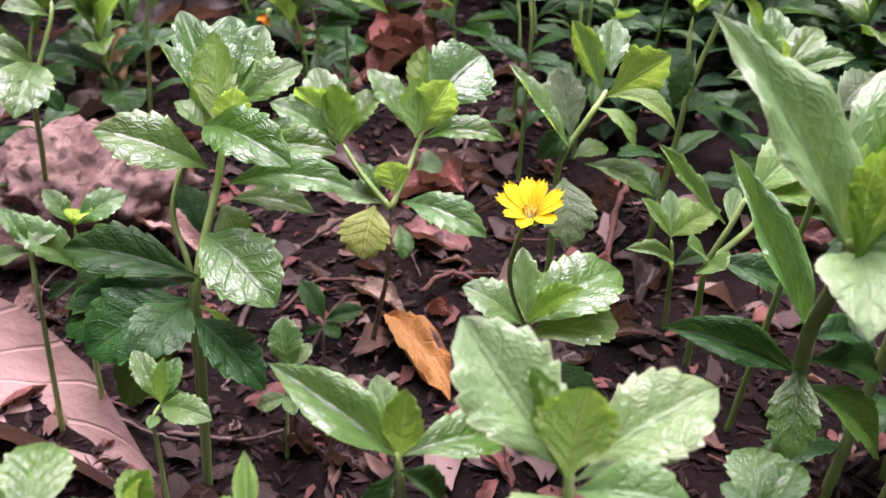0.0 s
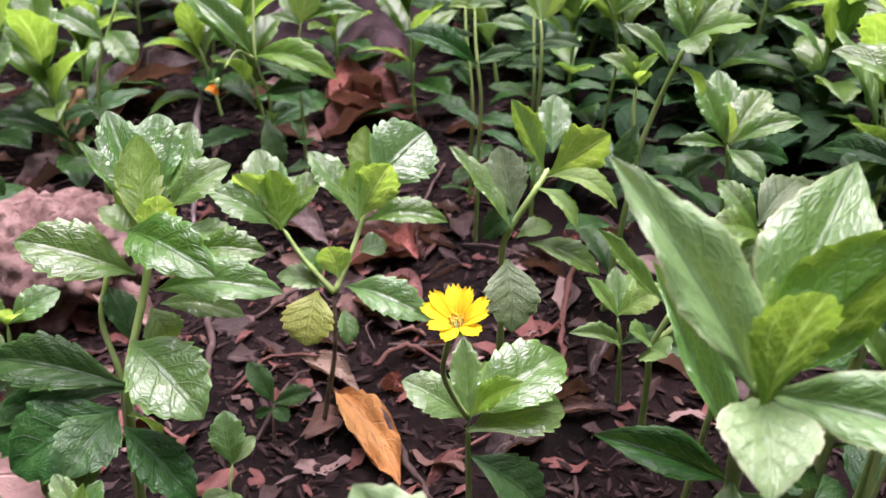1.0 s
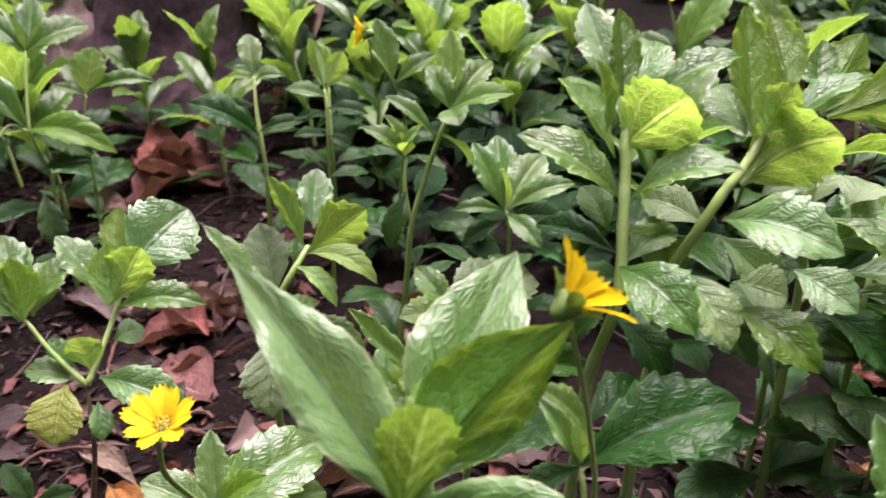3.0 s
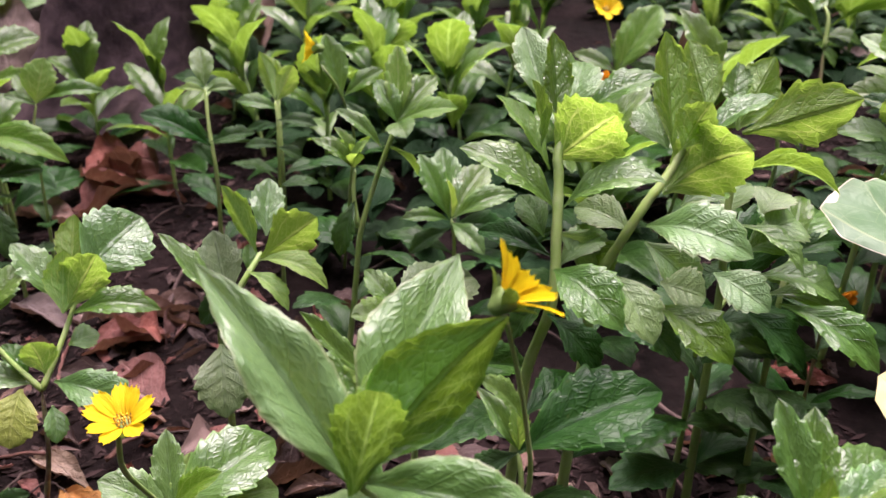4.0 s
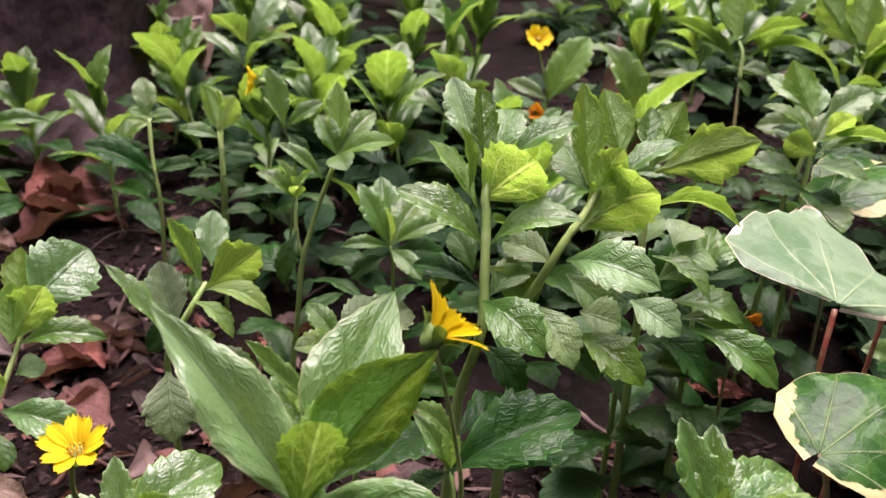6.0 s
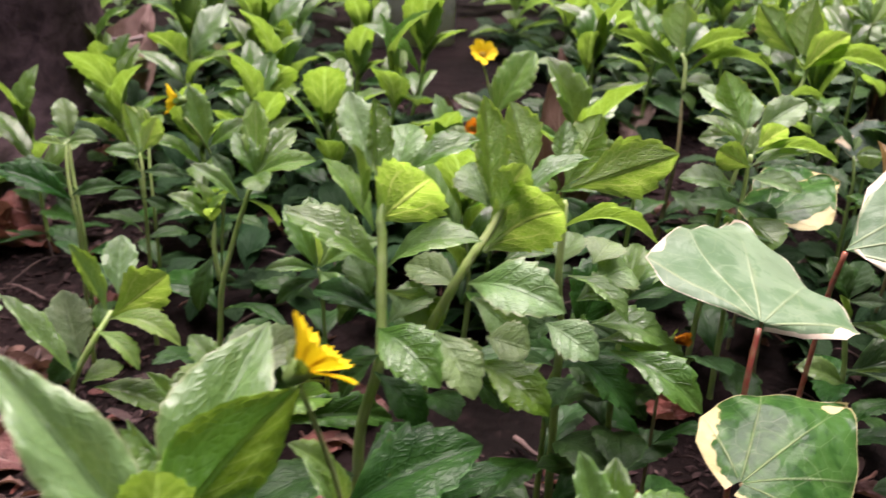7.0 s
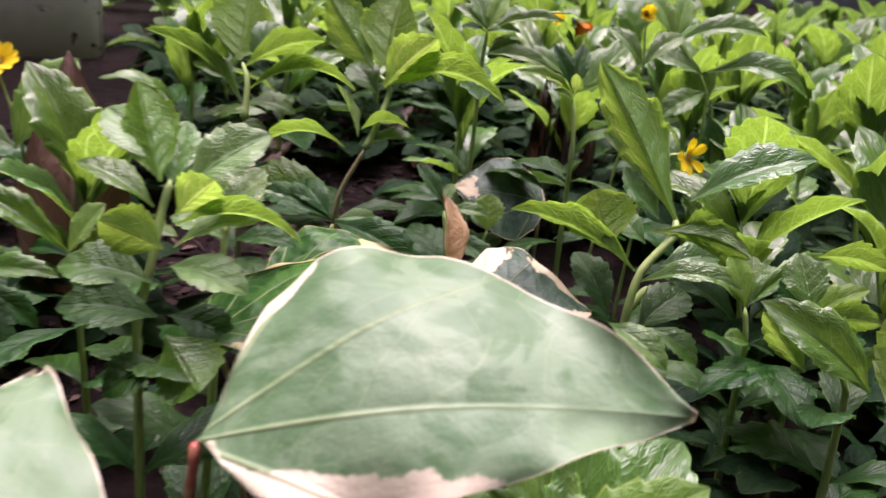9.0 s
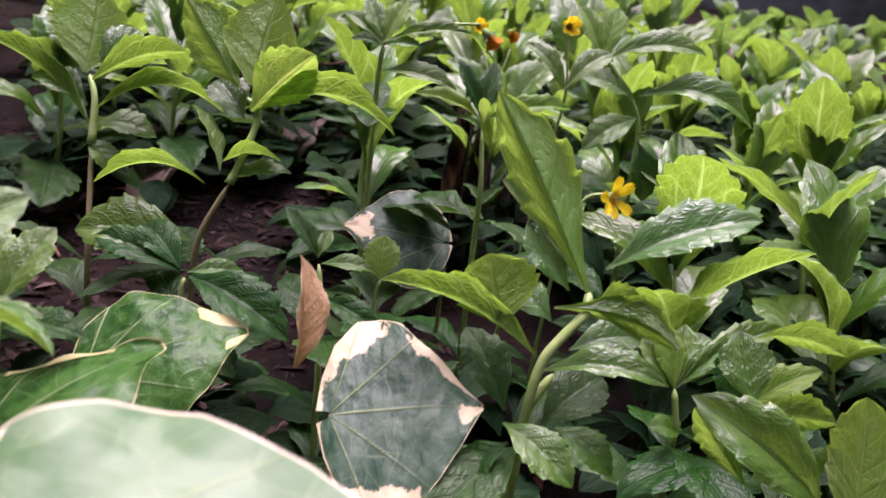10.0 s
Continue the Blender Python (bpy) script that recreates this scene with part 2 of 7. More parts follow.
def soil_material():
    n = Net("soil")
    obj = n.coord("Object")
    # darker than the soil itself, to stand in for shade under the plants
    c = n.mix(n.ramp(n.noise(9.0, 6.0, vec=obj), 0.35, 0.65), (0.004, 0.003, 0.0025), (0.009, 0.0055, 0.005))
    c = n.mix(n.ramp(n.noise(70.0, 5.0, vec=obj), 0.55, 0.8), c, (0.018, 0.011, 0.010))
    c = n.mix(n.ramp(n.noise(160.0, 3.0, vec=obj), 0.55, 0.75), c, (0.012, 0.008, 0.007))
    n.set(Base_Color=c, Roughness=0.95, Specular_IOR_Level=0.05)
    n.bump(n.math("ADD", n.noise(60.0, 8.0, 0.7, vec=obj), n.math("MULTIPLY", n.voronoi(120.0, obj, "F1"), 0.6)), 1.0, 0.004)
    return n.mat


def rock_material():
    n = Net("laterite")
    obj = n.coord("Object")
    c = n.mix(n.ramp(n.noise(45.0, 7.0, 0.7, vec=obj), 0.35, 0.65), (0.085, 0.05, 0.043), (0.20, 0.135, 0.115))
    c = n.mix(n.ramp(n.noise(130.0, 6.0, vec=obj), 0.5, 0.65), c, (0.05, 0.032, 0.024))
    n.set(Base_Color=c, Roughness=0.95, Specular_IOR_Level=0.05)
    n.bump(n.noise(90.0, 8.0, 0.75, vec=obj), 0.7, 0.003)
    return n.mat


SOIL, ROCK = soil_material(), rock_material()


def crumb_material():
    n = Net("mulch")
    isl = n.t.nodes.new("ShaderNodeNewGeometry").outputs["Random Per Island"]
    r2 = n.math("FRACT", n.math("MULTIPLY", isl, 9.7))
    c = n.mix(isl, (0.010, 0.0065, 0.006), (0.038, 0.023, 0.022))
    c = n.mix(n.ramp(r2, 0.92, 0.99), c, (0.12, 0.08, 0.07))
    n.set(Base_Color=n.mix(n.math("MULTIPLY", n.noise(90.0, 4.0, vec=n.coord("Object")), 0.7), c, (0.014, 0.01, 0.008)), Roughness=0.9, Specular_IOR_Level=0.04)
    return n.mat


MULCH = crumb_material()


def ivy_material(name, green, pale_green, cream, through_colour, rough, gloss):
    n = Net(name)
    obj = n.coord("Object")
    data = {}
    for key in ("inset", "rib", "cream"):
        att = n.t.nodes.new("ShaderNodeAttribute")
        att.attribute_name = key
        data[key] = att.outputs["Fac"]
    ribs = n.ramp(data["rib"], 0.3, 0.95)
    c = n.mix(n.ramp(n.noise(4.5, 4.0, vec=obj, distort=1.2), 0.46, 0.56), green, pale_green)
    c = n.mix(n.ramp(n.noise(11.0, 3.0, vec=obj), 0.35, 0.7, 0.0, 0.5), c, pale_green)
    ragged = n.math("ADD", data["cream"], n.math("MULTIPLY", n.math("SUBTRACT", n.noise(7.0, 5.0, vec=obj), 0.5), 1.1))
    k = n.math("MAXIMUM", n.ramp(ragged, 0.42, 0.50), n.ramp(data["inset"], 0.014, 0.006))
    worn = n.mix(n.ramp(n.noise(16.0, 4.0, vec=obj), 0.62, 0.9), cream, (0.36, 0.25, 0.15))
    c = n.mix(k, c, worn)
    netv = n.math("MULTIPLY", n.ramp(n.voronoi(7.0, obj), 0.02, 0.0), 0.3)
    c = n.mix(n.math("MULTIPLY", n.math("MAXIMUM", ribs, netv), 0.55), c, (0.34, 0.40, 0.20))
    n.set(Base_Color=c, Roughness=rough, IOR=1.5, Specular_IOR_Level=gloss)
    h = n.math("ADD", n.math("MULTIPLY", ribs, -0.12), n.math("MULTIPLY", n.noise(3.0, 2.0, vec=obj), 0.8))
    nrm = n.bump(n.math("ADD", h, n.math("MULTIPLY", n.noise(12.0, 4.0, vec=obj), 0.22)), 0.9, 0.003)
    n.thin(n.mix(k, through_colour, (0.4, 0.33, 0.18)), 0.22, nrm)
    return n.mat


IVY_PALE = ivy_material("ivy_pale", (0.060, 0.130, 0.050), (0.130, 0.205, 0.110), (0.60, 0.53, 0.39), (0.16, 0.24, 0.09), 0.52, 0.42)
IVY_DARK = ivy_material("ivy_dark", (0.010, 0.045, 0.008), (0.030, 0.090, 0.016), (0.40, 0.36, 0.17), (0.13, 0.18, 0.04), 0.27, 0.13)
IVY_GREY = ivy_material("ivy_grey", (0.010, 0.040, 0.018), (0.050, 0.090, 0.056), (0.50, 0.42, 0.27), (0.08, 0.10, 0.05), 0.40, 0.2)


# ---- helpers for things ----
def finish(bm, name, material, smooth=True):
    me = bpy.data.meshes.new(name)
    bm.to_mesh(me)
    bm.free()
    me.materials.append(material)
    if smooth:
        me.polygons.foreach_set("use_smooth", [True] * len(me.polygons))
    return me


def part(name, me, parent, m=None, label=""):
    """One mesh object under a thing; m is its pose in the world."""
    ob = new(name, me)
    ob.parent = parent
    base = parent.matrix_basis if parent.parent is None else parent.parent.matrix_basis @ parent.matrix_basis
    ob.matrix_basis = base.inverted() @ (m if m is not None else base)
    return tagged(ob, label)


def grid_mesh(name, material, nv, nu, place, uv=None, attrs=()):
    """A sheet of nv x nu faces; place(v, u) gives each vertex, v in 0..1, u in -1..1."""
    verts, uvs, extra = [], [], [[] for _ in attrs]
    for i in range(nv + 1):
        for j in range(nu + 1):
            v, u = i / nv, 2 * j / nu - 1
            verts.append(place(v, u))
            uvs.append((0.5 + u / 2, v))
    faces = []
    for i in range(nv):
        for j in range(nu):
            k = i * (nu + 1) + j
            faces.append((k, k + 1, k + nu + 2, k + nu + 1))
    me = bpy.data.meshes.new(name)
    me.from_pydata(verts, [], faces)
    layer = me.uv_layers.new(name="UVMap")
    idx = np.empty(len(me.loops), dtype=np.int32)
    me.loops.foreach_get("vertex_index", idx)
    layer.data.foreach_set("uv", np.array(uvs, dtype=np.float32)[idx].ravel())
    me.polygons.foreach_set("use_smooth", [True] * len(me.polygons))
    me.materials.append(material)
    return me


def tube(bm, pts, radii, sides=8):
    """A round, tapered tube along pts in bm."""
    pts = [Vector(p) for p in pts]
    rings = []
    for k, p in enumerate(pts):
        d = (pts[min(k + 1, len(pts) - 1)] - pts[max(k - 1, 0)]).normalized()
        side = d.cross(Vector((0.31, 0.87, 0.38))).normalized()
        up = d.cross(side)
        r = radii[k]
        rings.append([bm.verts.new(p + r * (math.cos(2 * math.pi * s / sides) * side + math.sin(2 * math.pi * s / sides) * up)) for s in range(sides)])
    for a, b in zip(rings, rings[1:]):
        for s in range(sides):
            bm.faces.new((a[s], a[(s + 1) % sides], b[(s + 1) % sides], b[s]))
    bm.faces.new(rings[0][::-1])
    bm.faces.new(rings[-1])


def smooth_line(pts, steps=5):
    """A smooth line through pts."""
    pts = [Vector(p) for p in pts]
    if len(pts) == 2:
        return [pts[0].lerp(pts[1], k / steps) for k in range(steps + 1)]
    ext = [2 * pts[0] - pts[1], *pts, 2 * pts[-1] - pts[-2]]
    out = []
    for a, b, c, d in zip(ext, ext[1:], ext[2:], ext[3:]):
        for k in range(steps):
            t = k / steps
            out.append(0.5 * (2 * b + (c - a) * t + (2 * a - 5 * b + 4 * c - d) * t * t + (3 * b - a - 3 * c + d) * t ** 3))
    return out + [pts[-1]]


# ---- the ground: a low bank that rises away from the path ----
def height(x, y):
    rise = 0.17 * (y - 0.34) + 0.10 * max(min(x, 0.7), -0.6)
    top = 0.155
    if rise > 0.09:
        rise = 0.09 + (top - 0.09) * (1 - math.exp(-(rise - 0.09) / (top - 0.09)))
    rise = max(rise, -0.06)
    near = noise.noise(Vector((x * 9, y * 9, 0.3))) * 0.007 + noise.noise(Vector((x * 31, y * 31, 4.0))) * 0.003
    return rise + near - 0.004


def build_ground():
    def axis(c, fine, far):
        a = list(np.arange(-fine, fine + 1e-6, 0.0125))
        step, v = 0.0125, fine
        while v < far:
            step *= 1.35
            v += step
            a.append(v)
            a.insert(0, -v)
        return [c + k for k in a]
    xs, ys = axis(0.3, 0.9, 60), axis(0.55, 0.75, 60)
    verts = [(x, y, height(x, y)) for y in ys for x in xs]
    n = len(xs)
    faces = [(r * n + c, r * n + c + 1, (r + 1) * n + c + 1, (r + 1) * n + c) for r in range(len(ys) - 1) for c in range(n - 1)]
    me = bpy.data.meshes.new("ground")
    me.from_pydata(verts, [], faces)
    me.polygons.foreach_set("use_smooth", [True] * len(me.polygons))
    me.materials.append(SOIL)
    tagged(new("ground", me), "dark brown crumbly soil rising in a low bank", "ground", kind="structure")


build_ground()

# ---- leaves and shoots of the trailing daisy ----
PROFILE = {
    "ov": ((0, .06), (.07, .14), (.18, .40), (.33, .78), (.47, .97), (.6, 1), (.74, .86), (.87, .54), (.95, .27), (1, .02)),
    "lan": ((0, .14), (.1, .36), (.2, .66), (.32, .92), (.43, 1), (.55, .94), (.7, .7), (.85, .38), (.94, .16), (1, .02)),
    "lob": ((0, .06), (.1, .13), (.22, .34), (.38, .68), (.52, .95), (.62, 1), (.70, .84), (.82, .66), (.93, .34), (1, .03)),
    "rnd": ((0, .06), (.08, .16), (.2, .50), (.35, .84), (.5, .99), (.62, 1), (.76, .86), (.88, .58), (.95, .33), (1, .03)),
}
TEETH = {"ov": (6.2, 0.19), "lan": (8, 0.07), "lob": (5, 0.23), "rnd": (6.2, 0.18)}
meshes = {}


def leaf_mesh(kind, age, bend, fold, seed, fine=True):
    """A leaf one unit long and one wide, its base in the origin, along x, its upper face towards z."""
    key = (kind, age, bend, fold, seed, fine)
    if key in meshes:
        return meshes[key]
    rnd = random.Random(repr(key))
    pv, pw = zip(*PROFILE[kind])
    count, amp = TEETH[kind]
    ph, ph2, amp2 = rnd.random() * 6, rnd.random() * 6, rnd.uniform(0.6, 1.3)
    sway = rnd.uniform(-0.05, 0.05)

    def place(v, u):
        w = float(np.interp(v, pv, pw)) * 0.5
        a = abs(u)
        t = (v * count * 1.25 + (0.2 if u < 0 else 0.0) + ph) % 1.0
        saw = (t if t < 0.82 else (1 - t) / 0.18 * 0.82) - 0.4
        zone = min(max((v - 0.28) / 0.12, 0), 1) * min(max((0.97 - v) / 0.08, 0), 1)
        tooth = saw * amp * zone
        y = u * w * (1 + tooth * a * a)
        x = v + tooth * 0.12 * a ** 3
        z = bend * 4 * v * (1 - v) + fold * abs(y) - fold * 0.42 * y * y * 2
        z += 0.015 * amp2 * math.sin(v * 17 + ph2 + (1.3 if u < 0 else 0)) * a * a * min(1, w * 4)
        z += 0.009 * math.cos(2 * math.pi * (v * 5.4 - a * 1.6)) * a * (1 - a) * 4 * min(1, w * 3)
        z -= 0.030 * a ** 5 * min(1, w * 4)
        y += sway * math.sin(v * 3.1) * 0.6
        return (x, y, z)

    me = grid_mesh("leaf", LEAF[age], 60 if fine else 16, 14 if fine else 6, place)
    meshes[key] = me
    return me


def turn_of(az, el, roll):
    """x along the leaf, z out of its upper face."""
    a, e = radians(az), radians(el)
    flat = Vector((math.cos(a), math.sin(a), 0))
    along = flat * math.cos(e) + Vector((0, 0, math.sin(e)))
    up = -flat * math.sin(e) + Vector((0, 0, math.cos(e)))
    m = Matrix((along, up.cross(along), up)).transposed().to_4x4()
    return m @ Matrix.Rotation(radians(roll), 4, "X")


count_leaf = [0]
SPOTS = []


def leaf(plant, at, az, el, length, width, bend=0.1, roll=0.0, kind="ov", age="m", fold=0.35, fine=True, label=""):
    count_leaf[0] += 1
    seed = count_leaf[0] % 4
    me = leaf_mesh(kind, age, round(bend * 20) / 20, round(fold * 5) / 5, seed, fine)
    m = Matrix.Translation(at) @ turn_of(az, el, roll) @ Matrix.Diagonal((length, width, length, 1))
    return part("leaf", me, plant, m, label)


def plant(name, x, y, label, category="plant", group=""):
    """An empty on the ground that holds the parts of a plant."""
    ob = new(name)
    ob.empty_display_size = 0.01
    ob.matrix_basis = pose(x, y, height(x, y))
    SPOTS.append((x, y))
    return tagged(ob, label, category, group)


def stalk(owner, pts, r, material=None, name="stem", taper=0.6, rooted=True, label=""):
    """A stem through pts; a rooted one starts in the ground below the plant."""
    pts = [Vector(p) for p in pts]
    if rooted:
        b = owner.matrix_basis.translation
        foot, first = b - Vector((0, 0, 0.004)), pts[0]
        step = (pts[1] - first).length if len(pts) > 1 else 1.0
        n = max(1, min(8, round((first - foot).length / step)))
        pts = [foot.lerp(first, k / n) for k in range(n)] + pts
    line = smooth_line(pts)
    bm = bmesh.new()
    n = len(line)
    radii = [r * (1 - (1 - taper) * k / (n - 1)) * (1.0 + 0.05 * math.sin(k * 2.1)) for k in range(n)]
    if name == "stem":
        radii[-1] *= 0.35
    tube(bm, line, radii)
    inv = owner.matrix_basis.inverted()
    bmesh.ops.transform(bm, matrix=inv, verts=bm.verts)
    return part(name, finish(bm, name, material or STEM), owner, None, label)


def tip(owner, at, az, size, lean=0.0, age="y"):
    """The folded young leaves at a shoot's end."""
    for k, (da, el, s) in enumerate(((0, 58, 1.0), (180, 62, 0.9), (90, 70, 0.65), (270, 72, 0.55))):
        leaf(owner, at, az + da, el - lean, size * s, size * s * 0.42, 0.05, 0, "ov", age, 0.6)


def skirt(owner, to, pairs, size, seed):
    """Old leaves, shade put in their dark colour, along the lower stem, from the soil up to the point to."""
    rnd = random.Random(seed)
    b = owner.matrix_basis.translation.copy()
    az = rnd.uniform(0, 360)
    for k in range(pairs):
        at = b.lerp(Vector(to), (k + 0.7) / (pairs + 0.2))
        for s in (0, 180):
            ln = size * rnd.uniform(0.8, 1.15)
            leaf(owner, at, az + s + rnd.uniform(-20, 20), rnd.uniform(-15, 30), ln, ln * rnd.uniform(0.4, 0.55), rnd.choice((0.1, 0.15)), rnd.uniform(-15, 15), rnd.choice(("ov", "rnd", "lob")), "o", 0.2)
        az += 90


# ---- flowers ----
def petal_mesh(material, fine=True):
    def place(v, u):
        w = float(np.interp(v, (0, .15, .4, .7, .9, 1), (.28, .5, .85, 1, .92, .7))) * 0.5
        notch = (0.16 * (0.5 + 0.5 * math.cos(u * math.pi * 2.6)) - 0.08) * (v ** 6)
        x = v + notch - 0.08 * u * u * v ** 4
        z = 0.10 * math.sin(v * 2.2) + 0.10 * u * u * (0.4 + v * 0.4) + 0.014 * math.cos(u * 9)
        return (x, u * w, z)
    return grid_mesh("petal", material, 10, 8, place)


PETAL_MESH, PETAL_OLD = petal_mesh(PETAL), petal_mesh(PETAL_ORANGE)


def floret_mesh():
    bm = bmesh.new()
    tube(bm, [(0, 0, 0), (0, 0, 0.6), (0, 0, 0.8), (0, 0, 1.0)], [0.16, 0.2, 0.3, 0.22], 5)
    return finish(bm, "floret", FLORET)


def anther_mesh():
    bm = bmesh.new()
    tube(bm, [(0, 0, 0.0), (0, 0, 0.5), (0.04, 0, 1.0)], [0.2, 0.22, 0.1], 5)
    return finish(bm, "anther", ANTHER)


FLORET_MESH, ANTHER_MESH = floret_mesh(), anther_mesh()


def flower(owner, at, az, el, size, petals=9, spread=22.0, old=False, skip=()):
    """A flower head of that width at at, facing (az, el); spread: how far the petals rise out of its plane."""
    face = turn_of(az, el, 0) @ Matrix.Rotation(radians(90), 4, "Y")
    head = Matrix.Translation(at) @ face
    bm = bmesh.new()
    tube(bm, [(0, 0, -0.46), (0, 0, -0.40), (0, 0, -0.2), (0, 0, -0.05), (0, 0, 0.02)], [0.07, 0.15, 0.24, 0.27, 0.24], 12)
    bmesh.ops.transform(bm, matrix=Matrix.Scale(size * 0.52, 4), verts=bm.verts)
    calyx = part("calyx", finish(bm, "calyx", CALYX), owner, head, "green cup under the petals")
    for k in range(5):
        m = head @ Matrix.Rotation(2 * math.pi * (k + 0.3) / 5, 4, "Z") @ Matrix.Translation((size * 0.12, 0, -size * 0.12)) @ Matrix.Rotation(radians(-42), 4, "Y") @ Matrix.Diagonal((size * 0.30, size * 0.16, size * 0.3, 1))
        part("sepal", leaf_mesh("rnd", "m", 0.1, 0.2, 1, False), owner, m)
    rnd = random.Random(round(at[0] * 9999))
    for k in range(petals):
        if k in skip:
            continue
        turn = Matrix.Rotation(2 * math.pi * (k + rnd.uniform(-0.16, 0.16)) / petals, 4, "Z")
        m = head @ turn @ Matrix.Translation((size * 0.10, 0, (k % 2) * size * 0.012)) @ Matrix.Rotation(radians(-spread + rnd.uniform(-9, 9)), 4, "Y")
        ln = size * rnd.uniform(0.40, 0.47)
        part("petal", PETAL_OLD if old else PETAL_MESH, owner, m @ Matrix.Diagonal((ln, ln * rnd.uniform(0.52, 0.62), ln, 1)))
    for k in range(17):
        r, a = size * 0.026 * math.sqrt(k), k * 2.4
        m = head @ Matrix.Translation((r * math.cos(a), r * math.sin(a), 0)) @ Matrix.Rotation(r / size * 2.2, 4, Vector((-math.sin(a), math.cos(a), 0)))
        ln = size * 0.085
        part("floret", FLORET_MESH, owner, m @ Matrix.Diagonal((ln * 0.7, ln * 0.7, ln, 1)))
        if 6 < k and k % 3:
            part("anther", ANTHER_MESH, owner, m @ Matrix.Translation((0, 0, ln * 0.95)) @ Matrix.Diagonal((ln * 0.42, ln * 0.42, ln * 0.6, 1)))


# ---- variegated ivy leaves ----
def ivy_leaf(owner, at, az, el, length, width, material, roll=0.0, bend=0.08, droop=0.12, lobes=0.5, seed=1, label="", near=1.0, back=0.10, patches=()):
    """A broad three-cornered leaf on its petiole's end at at."""
    rnd = random.Random(seed)
    ph = rnd.random() * 6
    pv = (0, .03, .10, .22, .36, .5, .66, .82, .94, 1)
    plain = (.05, .34, .66, .90, 1, .95, .74, .42, .15, .02)
    lobed = (.06, .42, .80, 1.0, .90, .72, .50, .27, .10, .02)
    pw = [a * (1 - lobes) + b * lobes for a, b in zip(plain, lobed)]
    inset, ribs, cream = [], [], []

    def place(v, u):
        w = float(np.interp(v, pv, pw)) * 0.5
        a = abs(u)
        x = v - back * a * a * max(0, 1 - v * 3.5)
        y = u * w * (near if u < 0 else 1.0)
        z = bend * 4 * v * (1 - v) - droop * (2 * y) ** 2 + 0.02 * math.sin(v * 9 + ph + u * 2.0) * (a + 0.3) + 0.05 * abs(y)
        z += 0.018 * math.sin(v * 23 + ph * 2 + (2 if u < 0 else 0)) * a ** 4
        inset.append(min((1 - a) * w * 2, (1 - v) * 0.8, (v + 0.12) * 2))
        cream.append(max([0.0] + [1 - math.hypot((v - pv_) / rv, (u - pu) / ru) for pv_, pu, rv, ru in patches]))
        ang = math.atan2(abs(y), x + 0.02)
        gap = min(abs(ang - k) for k in (0.0, 0.52, 1.1))
        ribs.append(max(0.0, 1 - gap * (0.10 + math.hypot(x, y)) / 0.022) * (1 - 0.6 * v))
        return (x, y, z)

    me = grid_mesh("leaf", material, 90, 80, place)
    for key, values in (("inset", inset), ("rib", ribs), ("cream", cream)):
        me.attributes.new(key, "FLOAT", "POINT").data.foreach_set("value", values)
    m = Matrix.Translation(at) @ turn_of(az, el, roll) @ Matrix.Diagonal((length, width, length, 1))
    return part("leaf", me, owner, m, label)


# ---- fallen leaves, twigs ----
def dry_leaf(x, y, az, length, width, look_of="brown", curl=0.4, bend=0.1, lift=0.0, pitch=0.0, roll=0.0, crumple=0.05, label="", seed=0, kind="lan"):
    """A fallen leaf that lies on the ground at (x, y)."""
    rnd = random.Random(seed * 31 + round(x * 999) + round(y * 77))
    off = Vector((rnd.random() * 9, rnd.random() * 9, rnd.random() * 9))
    pv, pw = zip(*PROFILE[kind])

    def place(v, u):
        w = float(np.interp(v, pv, pw)) * 0.5
        ang = u * (0.3 + curl * 1.5)
        y = math.sin(ang) / (0.3 + curl * 1.5) * w
        z = (1 - math.cos(ang)) / (0.3 + curl * 1.5) * w * width / length * 1.3 + bend * 4 * v * (1 - v)
        q = Vector((v * 3.0, u * w * 3.0, 0)) + off
        z += crumple * (noise.noise(q * 1.5) + 0.5 * noise.noise(q * 4))
        y += crumple * 0.4 * noise.noise(q * 1.7 + Vector((5, 0, 0)))
        x = v + crumple * 0.5 * noise.noise(q * 2 + Vector((0, 7, 0)))
        return (x, y, z)

    me = grid_mesh("dry_leaf", DRY[look_of], 24, 14, place)
    ob = new("dry_leaf", me)
    low = min((turn_of(az, pitch, roll) @ Vector((v.co.x * length, v.co.y * width, v.co.z * length))).z for v in me.vertices)
    ob.matrix_basis = Matrix.Translation((x, y, height(x, y) - low - 0.002 + lift)) @ turn_of(az, pitch, roll) @ Matrix.Diagonal((length, width, length, 1))
    if length > 0.06:
        bm = bmesh.new()
        tube(bm, [(0.01, 0, bend * 0.04 + 0.004), (-0.05, 0.01, 0.004), (-0.12, 0.03, -0.002)], [0.012, 0.009, 0.007], 6)
        stem = new("leaf_stalk", finish(bm, "leaf_stalk", TWIG))
        stem.parent = ob
    names = {"brown": "brown dry fallen leaf, curled, lying on soil", "red": "reddish brown dry fallen leaf on the soil", "pink": "pale pinkish brown dry leaf on the soil", "dark": "dark rotting curled leaf on the soil", "petal": "pale pink fallen petal", "tan": "tan dry leaf lying on the soil", "orange": "orange brown decaying leaf on dark soil", "brick": "brick red crumpled dead leaf on soil"}
    return tagged(ob, label or names[look_of], "dry leaf", "leaf litter")


